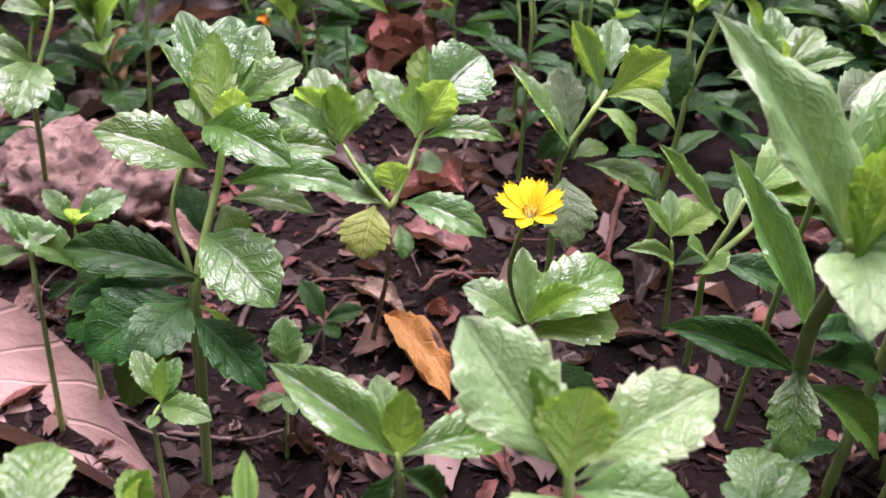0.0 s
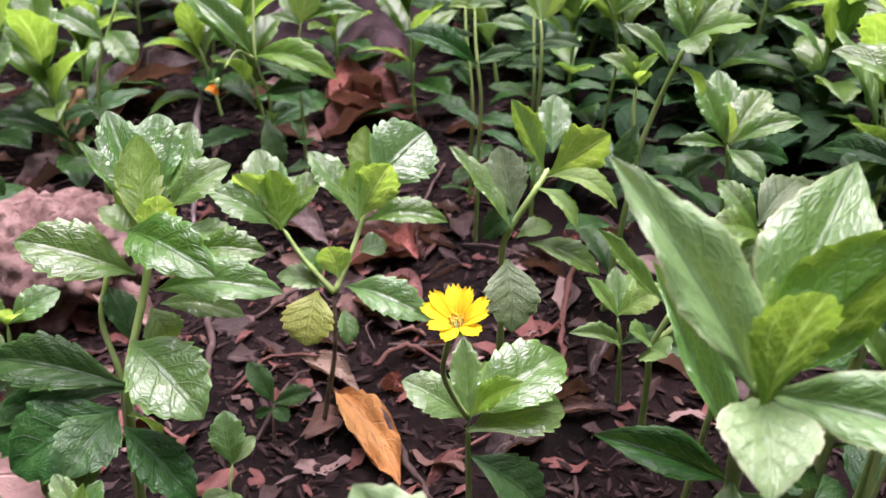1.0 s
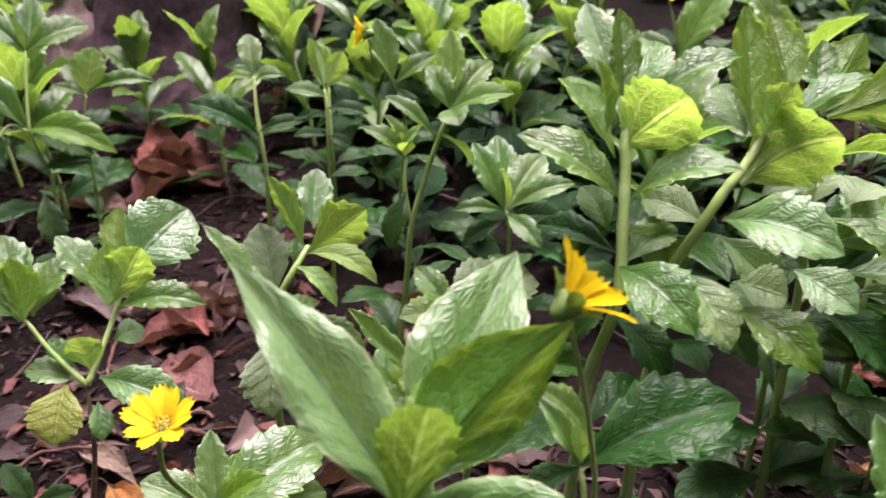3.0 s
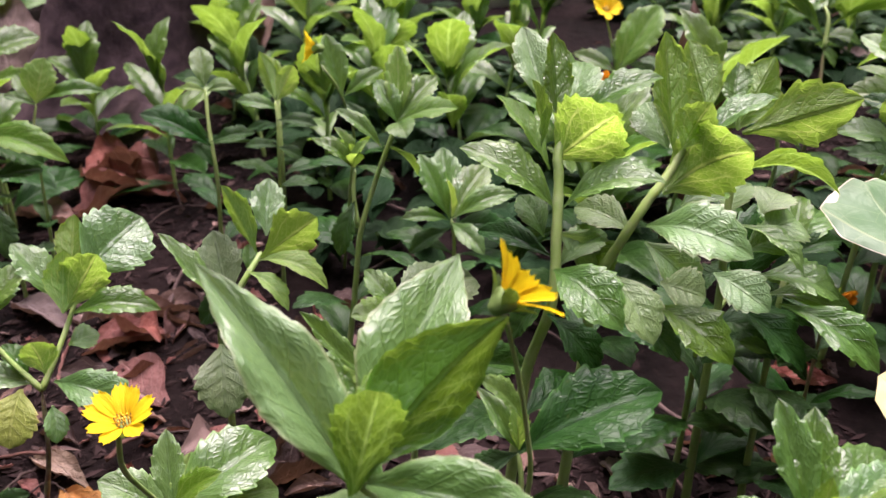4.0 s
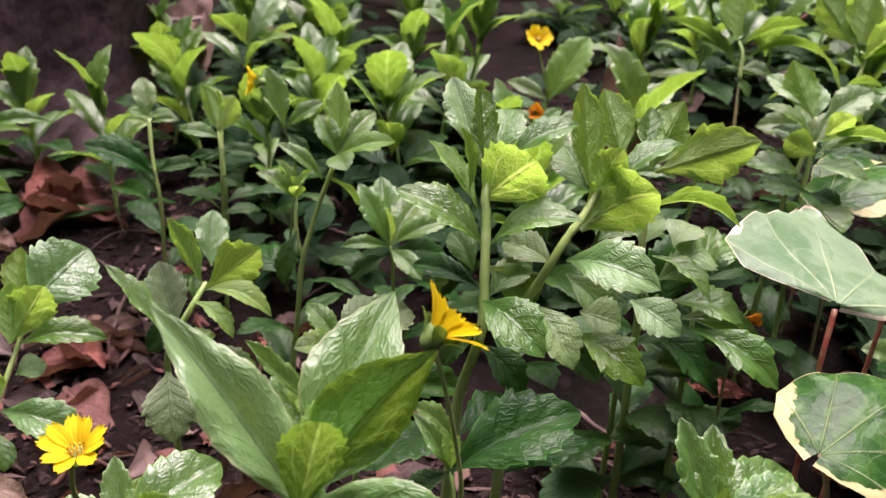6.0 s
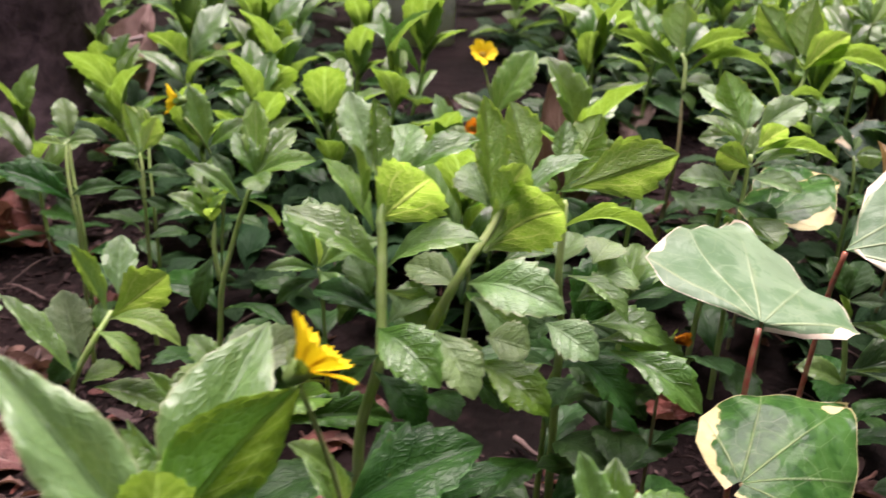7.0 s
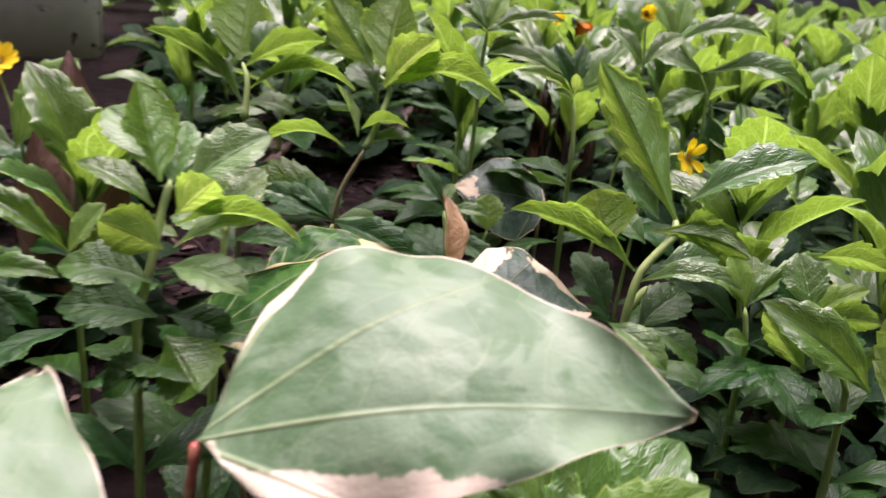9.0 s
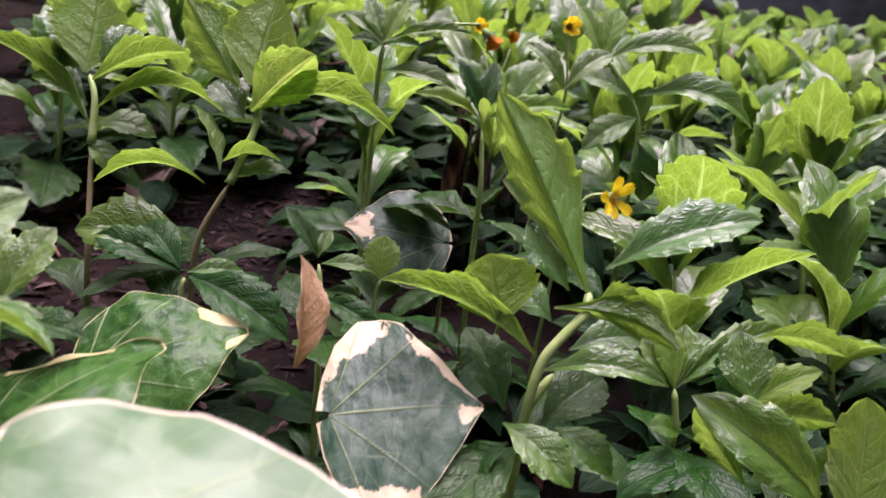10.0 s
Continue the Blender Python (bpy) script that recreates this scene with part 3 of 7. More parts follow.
def twig(pts, r, material=None, label="thin dry brown twig lying on the litter", sides=7):
    """A dry twig through pts (x, y, height over the soil)."""
    pts = [Vector((x, y, height(x, y) + z)) for x, y, z in pts]
    line = smooth_line(pts, 7)
    rnd = random.Random(round(pts[0].x * 9999))
    bm = bmesh.new()
    tube(bm, [p + Vector((rnd.uniform(-1, 1), rnd.uniform(-1, 1), rnd.uniform(-1, 1))) * r * 0.5 for p in line], [r * rnd.uniform(0.8, 1.2) * (1 - 0.45 * k / len(line)) for k in range(len(line))], sides)
    ob = new("twig", finish(bm, "twig", material or TWIG))
    return tagged(ob, label, "twig", "twigs in the litter")


# ---- the plants along the path ----
p = plant("trailing_daisy", -0.080, 0.260, "bushy trailing daisy with pale serrated leaves on soil", group="trailing daisies")
stalk(p, [(-0.071, 0.258, 0.079), (-0.064, 0.270, 0.110), (-0.062, 0.279, 0.127), (-0.063, 0.290, 0.133)], 0.0019)
stalk(p, [(-0.076, 0.264, 0.080), (-0.082, 0.271, 0.097), (-0.079, 0.278, 0.114)], 0.0017)
leaf(p, (-0.067, 0.288, 0.133), 127, 44, 0.040, 0.016, 0.0, -4, "ov", "l", 0.4)
leaf(p, (-0.064, 0.294, 0.134), 100, 47, 0.033, 0.020, 0.0, -1, "rnd", "l", 0.4)
leaf(p, (-0.062, 0.293, 0.133), 72, 45, 0.032, 0.018, 0.0, 24, "ov", "l", 0.4)
leaf(p, (-0.062, 0.275, 0.129), 104, 58, 0.035, 0.016, 0.02, -160, "ov", "y", 0.5)
leaf(p, (-0.069, 0.283, 0.131), 153, 48, 0.033, 0.010, 0.02, 18, "ov", "l", 0.4)
leaf(p, (-0.058, 0.287, 0.133), 26, 29, 0.027, 0.016, 0.1, 34, "ov", "m", 0.4)
leaf(p, (-0.058, 0.272, 0.127), 11, 79, 0.018, 0.013, 0.06, -75, "ov", "y", 0.5)
leaf(p, (-0.060, 0.274, 0.127), 146, 48, 0.023, 0.014, 0.04, 126, "ov", "y", 0.4)
leaf(p, (-0.067, 0.272, 0.115), -171, 22, 0.040, 0.022, 0.12, -37, "ov", "l", 0.4)
leaf(p, (-0.069, 0.277, 0.129), -32, -6, 0.043, 0.020, 0.16, 30, "rnd", "l", 0.4)
leaf(p, (-0.068, 0.276, 0.128), 169, 41, 0.014, 0.012, 0.1, -4, "ov", "l", 0.4)
leaf(p, (-0.059, 0.268, 0.111), -4, 2, 0.045, 0.017, 0.14, 30, "ov", "l", 0.4)
leaf(p, (-0.050, 0.278, 0.121), -1, -0, 0.028, 0.014, 0.12, 38, "ov", "l", 0.4)
leaf(p, (-0.056, 0.282, 0.124), 8, -2, 0.024, 0.011, 0.12, 19, "ov", "m", 0.4)
leaf(p, (-0.059, 0.269, 0.105), -4, -6, 0.030, 0.013, 0.12, 20, "ov", "l", 0.4)
leaf(p, (-0.067, 0.259, 0.096), -37, -21, 0.040, 0.026, 0.1, 23, "rnd", "l", 0.4)
leaf(p, (-0.069, 0.265, 0.090), 134, 43, 0.024, 0.012, 0.08, 4, "ov", "o", 0.4)
leaf(p, (-0.064, 0.272, 0.102), -11, -71, 0.016, 0.015, 0.08, 34, "ov", "l", 0.4)
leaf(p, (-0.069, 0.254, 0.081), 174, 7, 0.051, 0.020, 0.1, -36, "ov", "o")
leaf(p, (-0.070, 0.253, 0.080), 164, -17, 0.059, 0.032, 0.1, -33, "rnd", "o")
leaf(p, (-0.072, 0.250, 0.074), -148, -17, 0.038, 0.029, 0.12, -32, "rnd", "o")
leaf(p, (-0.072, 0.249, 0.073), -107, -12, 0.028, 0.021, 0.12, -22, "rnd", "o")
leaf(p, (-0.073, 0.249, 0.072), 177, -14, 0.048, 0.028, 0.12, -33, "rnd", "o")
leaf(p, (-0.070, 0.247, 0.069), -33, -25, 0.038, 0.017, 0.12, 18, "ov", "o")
leaf(p, (-0.069, 0.249, 0.072), 61, -59, 0.019, 0.011, 0.1, 0, "rnd", "l")
leaf(p, (-0.073, 0.247, 0.069), -144, -49, 0.038, 0.020, 0.1, -33, "rnd", "l")

p = plant("trailing_daisy", -0.023, 0.343, "forked trailing daisy on a thin dark stem", group="trailing daisies")
stalk(p, [(-0.013, 0.337, 0.039), (-0.011, 0.337, 0.071)], 0.0015, STEM_DARK)
stalk(p, [(-0.011, 0.337, 0.071), (-0.024, 0.341, 0.085), (-0.033, 0.345, 0.098)], 0.0014, STEM, rooted=False)
stalk(p, [(-0.011, 0.337, 0.071), (-0.005, 0.345, 0.084), (0.002, 0.360, 0.104), (-0.001, 0.359, 0.106)], 0.0014, STEM, rooted=False)
leaf(p, (-0.037, 0.349, 0.097), -177, 32, 0.032, 0.018, 0.12, -33, "ov", "l", 0.4)
leaf(p, (-0.039, 0.358, 0.100), 119, 43, 0.031, 0.019, 0.0, -9, "ov", "l", 0.4)
leaf(p, (-0.035, 0.345, 0.097), 171, 53, 0.030, 0.019, 0.08, 98, "ov", "y", 0.4)
leaf(p, (-0.033, 0.343, 0.098), 118, 69, 0.026, 0.018, 0.05, 150, "ov", "y", 0.4)
leaf(p, (-0.032, 0.352, 0.098), 39, 41, 0.027, 0.016, 0.1, 10, "ov", "m", 0.4)
leaf(p, (-0.036, 0.357, 0.099), 99, 48, 0.025, 0.012, 0.08, -23, "ov", "l", 0.4)
leaf(p, (-0.035, 0.357, 0.093), 76, 37, 0.026, 0.019, 0.08, 11, "ov", "l", 0.4)
leaf(p, (-0.005, 0.358, 0.101), 150, 45, 0.032, 0.017, 0.06, -8, "ov", "l", 0.4)
leaf(p, (-0.000, 0.363, 0.111), 90, 53, 0.027, 0.014, 0.0, -153, "ov", "y", 0.4)
leaf(p, (0.004, 0.367, 0.109), 45, 29, 0.036, 0.033, 0.04, 43, "rnd", "l", 0.4)
leaf(p, (-0.001, 0.349, 0.101), 17, 57, 0.028, 0.021, 0.1, -95, "ov", "y", 0.5)
leaf(p, (-0.001, 0.347, 0.101), 85, 66, 0.026, 0.015, 0.05, -154, "ov", "y", 0.4)
leaf(p, (0.001, 0.352, 0.098), -5, 3, 0.037, 0.015, 0.16, 24, "ov", "l", 0.4)
leaf(p, (-0.001, 0.347, 0.086), 27, 7, 0.013, 0.013, 0.12, 28, "ov", "l", 0.4)
leaf(p, (-0.006, 0.338, 0.074), -20, -12, 0.041, 0.018, 0.14, 30, "ov", "l", 0.4)
leaf(p, (-0.018, 0.335, 0.073), -103, -51, 0.024, 0.023, 0.08, -5, "rnd", "s", 0.4)
leaf(p, (-0.017, 0.341, 0.075), 148, 47, 0.017, 0.010, 0.08, -14, "rnd", "l", 0.4)
leaf(p, (-0.009, 0.338, 0.078), 170, 73, 0.015, 0.016, 0.06, 98, "rnd", "y", 0.4)
leaf(p, (-0.013, 0.341, 0.071), 173, 9, 0.025, 0.014, 0.12, -22, "ov", "l", 0.4)
leaf(p, (-0.007, 0.334, 0.065), -76, -46, 0.016, 0.010, 0.08, -23, "rnd", "l", 0.4)

p = plant("trailing_daisy", 0.062, 0.365, "upright trailing daisy with bright toothed top leaves", group="trailing daisies")
stalk(p, [(0.062, 0.349, 0.091), (0.072, 0.349, 0.111), (0.077, 0.353, 0.118), (0.080, 0.357, 0.122)], 0.0019)
leaf(p, (0.078, 0.357, 0.121), 141, 56, 0.033, 0.016, 0.0, 85, "ov", "m", 0.4)
leaf(p, (0.080, 0.353, 0.121), -1, 37, 0.030, 0.023, 0.06, -93, "lob", "y", 0.4)
leaf(p, (0.082, 0.365, 0.126), 86, 45, 0.028, 0.015, 0.0, 11, "ov", "l", 0.4)
leaf(p, (0.079, 0.352, 0.120), -20, -17, 0.032, 0.013, 0.22, 14, "ov", "y", 0.4)
leaf(p, (0.074, 0.348, 0.117), -37, -31, 0.025, 0.010, 0.16, 3, "ov", "y", 0.4)
leaf(p, (0.065, 0.343, 0.100), 151, 45, 0.044, 0.013, 0.0, 2, "ov", "l", 0.4)
leaf(p, (0.066, 0.351, 0.103), 111, 53, 0.031, 0.019, 0.02, -14, "ov", "p", 0.4)
leaf(p, (0.074, 0.355, 0.113), 88, 53, 0.013, 0.007, 0.08, 25, "ov", "l", 0.4)
leaf(p, (0.063, 0.335, 0.090), -84, -46, 0.031, 0.023, 0.1, -4, "ov", "p", 0.4)
leaf(p, (0.069, 0.353, 0.105), -174, -40, 0.021, 0.013, 0.08, -37, "ov", "o", 0.4)
leaf(p, (0.072, 0.344, 0.093), -12, -20, 0.033, 0.014, 0.12, 22, "ov", "m", 0.4)
leaf(p, (0.067, 0.345, 0.095), 29, 6, 0.018, 0.011, 0.12, 21, "ov", "m", 0.4)

p = plant("trailing_daisy", 0.049, 0.285, "trailing daisy with one open yellow flower on a slender stalk", group="trailing daisies")
stalk(p, [(0.048, 0.275, 0.054)], 0.0016)
stalk(p, [(0.048, 0.275, 0.054), (0.042, 0.263, 0.075), (0.040, 0.250, 0.094), (0.043, 0.239, 0.115)], 0.0010, STEM, name="flower_stalk", taper=0.9, rooted=False)
flower(p, (0.045, 0.239, 0.119), -100, 72, 0.0220, 9, 30)
leaf(p, (0.049, 0.275, 0.055), 35, 14, 0.045, 0.028, 0.08, 22, "rnd", "l")
leaf(p, (0.047, 0.275, 0.054), 175, 32, 0.028, 0.017, 0.1, -28, "rnd", "l")
leaf(p, (0.049, 0.274, 0.054), 100, 52, 0.031, 0.012, 0, -6, "ov", "l")
leaf(p, (0.049, 0.275, 0.055), -15, 45, 0.028, 0.012, 0.12, 33, "ov", "y")
leaf(p, (0.048, 0.275, 0.054), 69, 38, 0.023, 0.007, 0, 9, "ov", "y", 0.6)
leaf(p, (0.048, 0.272, 0.050), 33, -7, 0.045, 0.024, 0.1, 29, "ov", "l")
leaf(p, (0.049, 0.268, 0.042), 2, -43, 0.039, 0.021, 0.1, 33, "rnd", "o")

p = plant("trailing_daisy", 0.127, 0.216, "tall trailing daisy with long pointed leaves and hairy stem", group="trailing daisies")
stalk(p, [(0.125, 0.210, 0.085), (0.121, 0.201, 0.106), (0.117, 0.188, 0.122), (0.113, 0.175, 0.138), (0.1105, 0.168, 0.149), (0.112, 0.172, 0.151)], 0.0024, taper=0.85)
leaf(p, (0.110, 0.168, 0.148), 149, 50, 0.059, 0.019, 0.04, -31, "lan", "d", 0.3)
leaf(p, (0.112, 0.165, 0.153), 13, 45, 0.046, 0.024, 0.08, -106, "lan", "m", 0.4)
leaf(p, (0.115, 0.177, 0.150), 54, 39, 0.053, 0.026, 0.04, 19, "lan", "d", 0.4)
leaf(p, (0.109, 0.161, 0.148), -44, 76, 0.032, 0.016, 0.1, -50, "ov", "m", 0.4)
leaf(p, (0.113, 0.167, 0.148), -24, -3, 0.046, 0.017, 0.12, 36, "lan", "d", 0.4)
leaf(p, (0.109, 0.164, 0.149), -99, -14, 0.025, 0.020, 0.12, -0, "lan", "d", 0.4)
leaf(p, (0.110, 0.173, 0.151), 113, 46, 0.025, 0.009, 0.05, 130, "ov", "m", 0.6)
leaf(p, (0.111, 0.173, 0.151), 61, 39, 0.023, 0.008, 0.05, 3, "ov", "y", 0.6)
leaf(p, (0.120, 0.199, 0.106), 123, 46, 0.055, 0.012, -0.04, -18, "lan", "l", 0.6)
leaf(p, (0.123, 0.211, 0.085), 162, 8, 0.039, 0.014, 0.1, -36, "lan", "o", 0.6)
leaf(p, (0.124, 0.209, 0.088), -105, -41, 0.028, 0.014, 0.06, 4, "ov", "l")
leaf(p, (0.127, 0.212, 0.088), 24, -21, 0.033, 0.014, 0.1, 33, "ov", "o")
leaf(p, (0.126, 0.209, 0.082), 7, -44, 0.041, 0.018, 0.1, 33, "ov", "l")
leaf(p, (0.124, 0.207, 0.099), 38, -16, 0.024, 0.010, 0.1, 30, "ov", "o")

p = plant("trailing_daisy", 0.159, 0.199, "low trailing daisy with one broad glossy toothed leaf", group="trailing daisies")
stalk(p, [(0.158, 0.201, 0.117), (0.157, 0.203, 0.126)], 0.0013)
leaf(p, (0.157, 0.203, 0.126), 5, 20, 0.044, 0.024, 0.1, 24, "ov", "o")
leaf(p, (0.157, 0.203, 0.127), 114, 76, 0.015, 0.006, 0.04, -19, "ov", "y", 0.6)
leaf(p, (0.157, 0.203, 0.127), 133, 42, 0.021, 0.007, 0.06, -24, "lan", "l", 0.6)
leaf(p, (0.157, 0.203, 0.126), 163, -43, 0.018, 0.009, 0.1, -33, "ov", "o")

p = plant("trailing_daisy", 0.150, 0.205, "trailing daisy with a yellow flower seen from its side", group="trailing daisies")
stalk(p, [(0.157, 0.190, 0.129), (0.154, 0.187, 0.146), (0.149, 0.181, 0.166), (0.144, 0.177, 0.183)], 0.0010, name="flower_stalk")
flower(p, (0.145, 0.179, 0.187), 12, 42, 0.0230, 9, 34)
leaf(p, (0.155, 0.196, 0.142), -171, 48, 0.020, 0.008, 0.1, -33, "ov", "m")

p = plant("trailing_daisy", 0.135, 0.285, "trailing daisy with one pale wilted crumpled leaf", group="trailing daisies")
stalk(p, [(0.138, 0.261, 0.121), (0.130, 0.240, 0.147), (0.128, 0.238, 0.154)], 0.0014)
leaf(p, (0.127, 0.233, 0.155), 134, 35, 0.017, 0.008, 0.1, -27, "ov", "m")
leaf(p, (0.127, 0.233, 0.156), 44, 23, 0.020, 0.012, 0.12, 19, "rnd", "p")
leaf(p, (0.128, 0.233, 0.155), 38, 4, 0.030, 0.016, 0.12, 26, "rnd", "p")
leaf(p, (0.127, 0.232, 0.154), -151, 18, 0.018, 0.010, 0.1, -33, "rnd", "m")
leaf(p, (0.127, 0.232, 0.154), -115, -38, 0.013, 0.007, 0.1, -6, "rnd", "m")
leaf(p, (0.127, 0.233, 0.155), 32, -28, 0.026, 0.011, 0.1, 33, "ov", "o")

p = plant("trailing_daisy", 0.124, 0.321, "slender trailing daisy with narrow upright leaves", group="trailing daisies")
stalk(p, [(0.121, 0.308, 0.066), (0.127, 0.307, 0.084), (0.132, 0.309, 0.097)], 0.0017)
stalk(p, [(0.121, 0.308, 0.066), (0.135, 0.311, 0.080), (0.140, 0.313, 0.087)], 0.0016, rooted=False)
leaf(p, (0.125, 0.307, 0.085), 166, 45, 0.042, 0.010, -0.05, -26, "ov", "l")
leaf(p, (0.127, 0.308, 0.085), 75, 23, 0.020, 0.007, 0, -1, "ov", "l")
leaf(p, (0.135, 0.313, 0.095), 37, 23, 0.037, 0.022, 0.1, 21, "rnd", "y")
leaf(p, (0.135, 0.313, 0.094), 9, 0, 0.034, 0.016, 0.1, 33, "ov", "y")
leaf(p, (0.138, 0.310, 0.089), 17, -14, 0.063, 0.017, 0.1, 33, "ov", "o")
leaf(p, (0.120, 0.300, 0.072), -2, -19, 0.036, 0.016, 0.1, 33, "ov", "o")
leaf(p, (0.118, 0.299, 0.071), -80, 23, 0.018, 0.015, 0.05, 33, "rnd", "l")
leaf(p, (0.118, 0.300, 0.073), -140, 38, 0.017, 0.012, 0.05, -33, "rnd", "l")

p = plant("trailing_daisy", 0.117, 0.342, "small trailing daisy with a bright young top", group="trailing daisies")
stalk(p, [(0.112, 0.327, 0.055), (0.110, 0.327, 0.067)], 0.0013)
leaf(p, (0.110, 0.328, 0.067), 162, 48, 0.022, 0.008, 0.05, -27, "ov", "y")
leaf(p, (0.110, 0.328, 0.068), 90, 40, 0.022, 0.009, 0, -7, "ov", "l")
leaf(p, (0.110, 0.328, 0.068), -2, 37, 0.023, 0.014, 0.06, 33, "rnd", "y")
leaf(p, (0.110, 0.328, 0.068), 63, 28, 0.022, 0.012, 0, 8, "ov", "y")
leaf(p, (0.111, 0.321, 0.055), -148, 32, 0.033, 0.009, 0.15, -33, "ov", "l")
leaf(p, (0.111, 0.322, 0.057), 35, -1, 0.021, 0.009, 0.1, 28, "ov", "o")

p = plant("trailing_daisy", 0.012, 0.165, "young trailing daisy with three upright pale leaves", group="trailing daisies")
stalk(p, [(0.014, 0.153, 0.086), (0.013, 0.153, 0.097)], 0.0017)
leaf(p, (0.013, 0.153, 0.096), 158, 23, 0.038, 0.014, 0.06, -27, "lan", "l", 0.6)
leaf(p, (0.013, 0.153, 0.096), 112, 30, 0.021, 0.009, 0.02, -6, "ov", "l")
leaf(p, (0.014, 0.153, 0.096), 69, 81, 0.018, 0.010, 0.05, 13, "rnd", "y", 0.5)
leaf(p, (0.014, 0.153, 0.096), 30, -9, 0.030, 0.013, 0.12, 23, "ov", "l")
leaf(p, (0.014, 0.151, 0.093), 37, -58, 0.023, 0.012, 0.1, 33, "ov", "o")
leaf(p, (0.013, 0.151, 0.093), -157, -72, 0.017, 0.009, 0.1, -33, "ov", "o")

p = plant("trailing_daisy", 0.056, 0.139, "vigorous trailing daisy with large pale toothed leaves", group="trailing daisies")
stalk(p, [(0.052, 0.126, 0.103), (0.050, 0.125, 0.114), (0.050, 0.127, 0.118)], 0.0019)
leaf(p, (0.049, 0.130, 0.116), 146, 44, 0.036, 0.022, 0.02, -28, "ov", "d", 0.4)
leaf(p, (0.049, 0.123, 0.120), 63, 65, 0.018, 0.016, 0.05, -157, "ov", "y", 0.5)
leaf(p, (0.054, 0.131, 0.117), 22, 24, 0.030, 0.019, 0.06, 22, "ov", "d", 0.4)
leaf(p, (0.048, 0.125, 0.119), 116, 48, 0.021, 0.009, 0.02, 126, "ov", "m", 0.4)
leaf(p, (0.052, 0.132, 0.111), 20, 1, 0.024, 0.010, 0.1, 3, "ov", "d", 0.4)
leaf(p, (0.051, 0.125, 0.115), -12, 5, 0.022, 0.014, 0.1, 32, "ov", "d", 0.4)
leaf(p, (0.048, 0.124, 0.114), -109, 11, 0.022, 0.015, 0.1, 5, "rnd", "d", 0.4)

p = plant("trailing_daisy", -0.068, 0.128, "low trailing daisy with rounded pale leaf tips", group="trailing daisies")
stalk(p, [(-0.054, 0.113, 0.102), (-0.049, 0.108, 0.115)], 0.0017)
leaf(p, (-0.049, 0.108, 0.115), 106, 11, 0.019, 0.013, 0.06, 11, "rnd", "l")
leaf(p, (-0.049, 0.108, 0.115), 136, 6, 0.017, 0.009, 0.06, -5, "ov", "l")
leaf(p, (-0.048, 0.108, 0.115), 26, -0, 0.012, 0.005, 0.06, 26, "ov", "l")

p = plant("trailing_daisy", -0.054, 0.151, "low trailing daisy shoot with folded young leaves", group="trailing daisies")
stalk(p, [(-0.045, 0.137, 0.081), (-0.043, 0.135, 0.089)], 0.0016)
leaf(p, (-0.043, 0.135, 0.089), 120, 32, 0.012, 0.007, 0.1, -1, "rnd", "y")
leaf(p, (-0.042, 0.135, 0.089), 35, 76, 0.014, 0.009, 0.1, 33, "rnd", "y")
leaf(p, (-0.043, 0.135, 0.089), -35, 78, 0.014, 0.006, 0.02, 0, "ov", "y")

p = plant("trailing_daisy", -0.019, 0.134, "low trailing daisy shoot with one pointed leaf", group="trailing daisies")
stalk(p, [(-0.013, 0.120, 0.101), (-0.012, 0.118, 0.108)], 0.0016)
leaf(p, (-0.012, 0.118, 0.108), 105, 28, 0.015, 0.005, 0.03, 2, "lan", "y", 0.6)
leaf(p, (-0.012, 0.118, 0.108), 142, -19, 0.014, 0.006, 0.03, -21, "ov", "l")
leaf(p, (-0.012, 0.118, 0.108), 64, -24, 0.011, 0.005, 0.03, 26, "ov", "l")

p = plant("trailing_daisy", 0.109, 0.169, "low trailing daisy with a broad pale top leaf", group="trailing daisies")
stalk(p, [(0.101, 0.155, 0.077), (0.099, 0.152, 0.085)], 0.0017)
leaf(p, (0.099, 0.152, 0.085), 84, 14, 0.019, 0.015, 0.1, -8, "rnd", "l")
leaf(p, (0.099, 0.152, 0.085), 43, 21, 0.017, 0.010, 0.1, 10, "rnd", "l")
leaf(p, (0.099, 0.152, 0.085), 142, 14, 0.011, 0.006, 0.1, -25, "rnd", "l")

p = plant("trailing_daisy", -0.069, 0.200, "small young daisy seedling with light green leaves", group="trailing daisies")
stalk(p, [(-0.068, 0.200, 0.062), (-0.066, 0.203, 0.066)], 0.0010)
leaf(p, (-0.066, 0.203, 0.066), 138, 41, 0.019, 0.008, 0.06, -10, "rnd", "l")
leaf(p, (-0.066, 0.203, 0.066), 68, 47, 0.015, 0.007, 0.06, 20, "rnd", "l")
leaf(p, (-0.066, 0.203, 0.066), 54, 77, 0.016, 0.006, 0.03, 30, "ov", "y", 0.5)
leaf(p, (-0.066, 0.202, 0.066), -21, 4, 0.020, 0.010, 0.1, 24, "rnd", "l")
leaf(p, (-0.066, 0.202, 0.066), 40, -2, 0.009, 0.005, 0.1, 29, "rnd", "l")
leaf(p, (-0.067, 0.201, 0.063), -88, 3, 0.007, 0.004, 0.1, -16, "rnd", "l")

p = plant("trailing_daisy", -0.050, 0.276, "tiny daisy seedling with a single upright leaf", group="trailing daisies")
stalk(p, [(-0.048, 0.278, 0.014), (-0.047, 0.282, 0.022)], 0.0010)
leaf(p, (-0.047, 0.282, 0.022), 111, 60, 0.022, 0.014, 0.06, -2, "rnd", "l")
leaf(p, (-0.047, 0.282, 0.022), 53, 28, 0.014, 0.007, 0.06, 22, "rnd", "l")
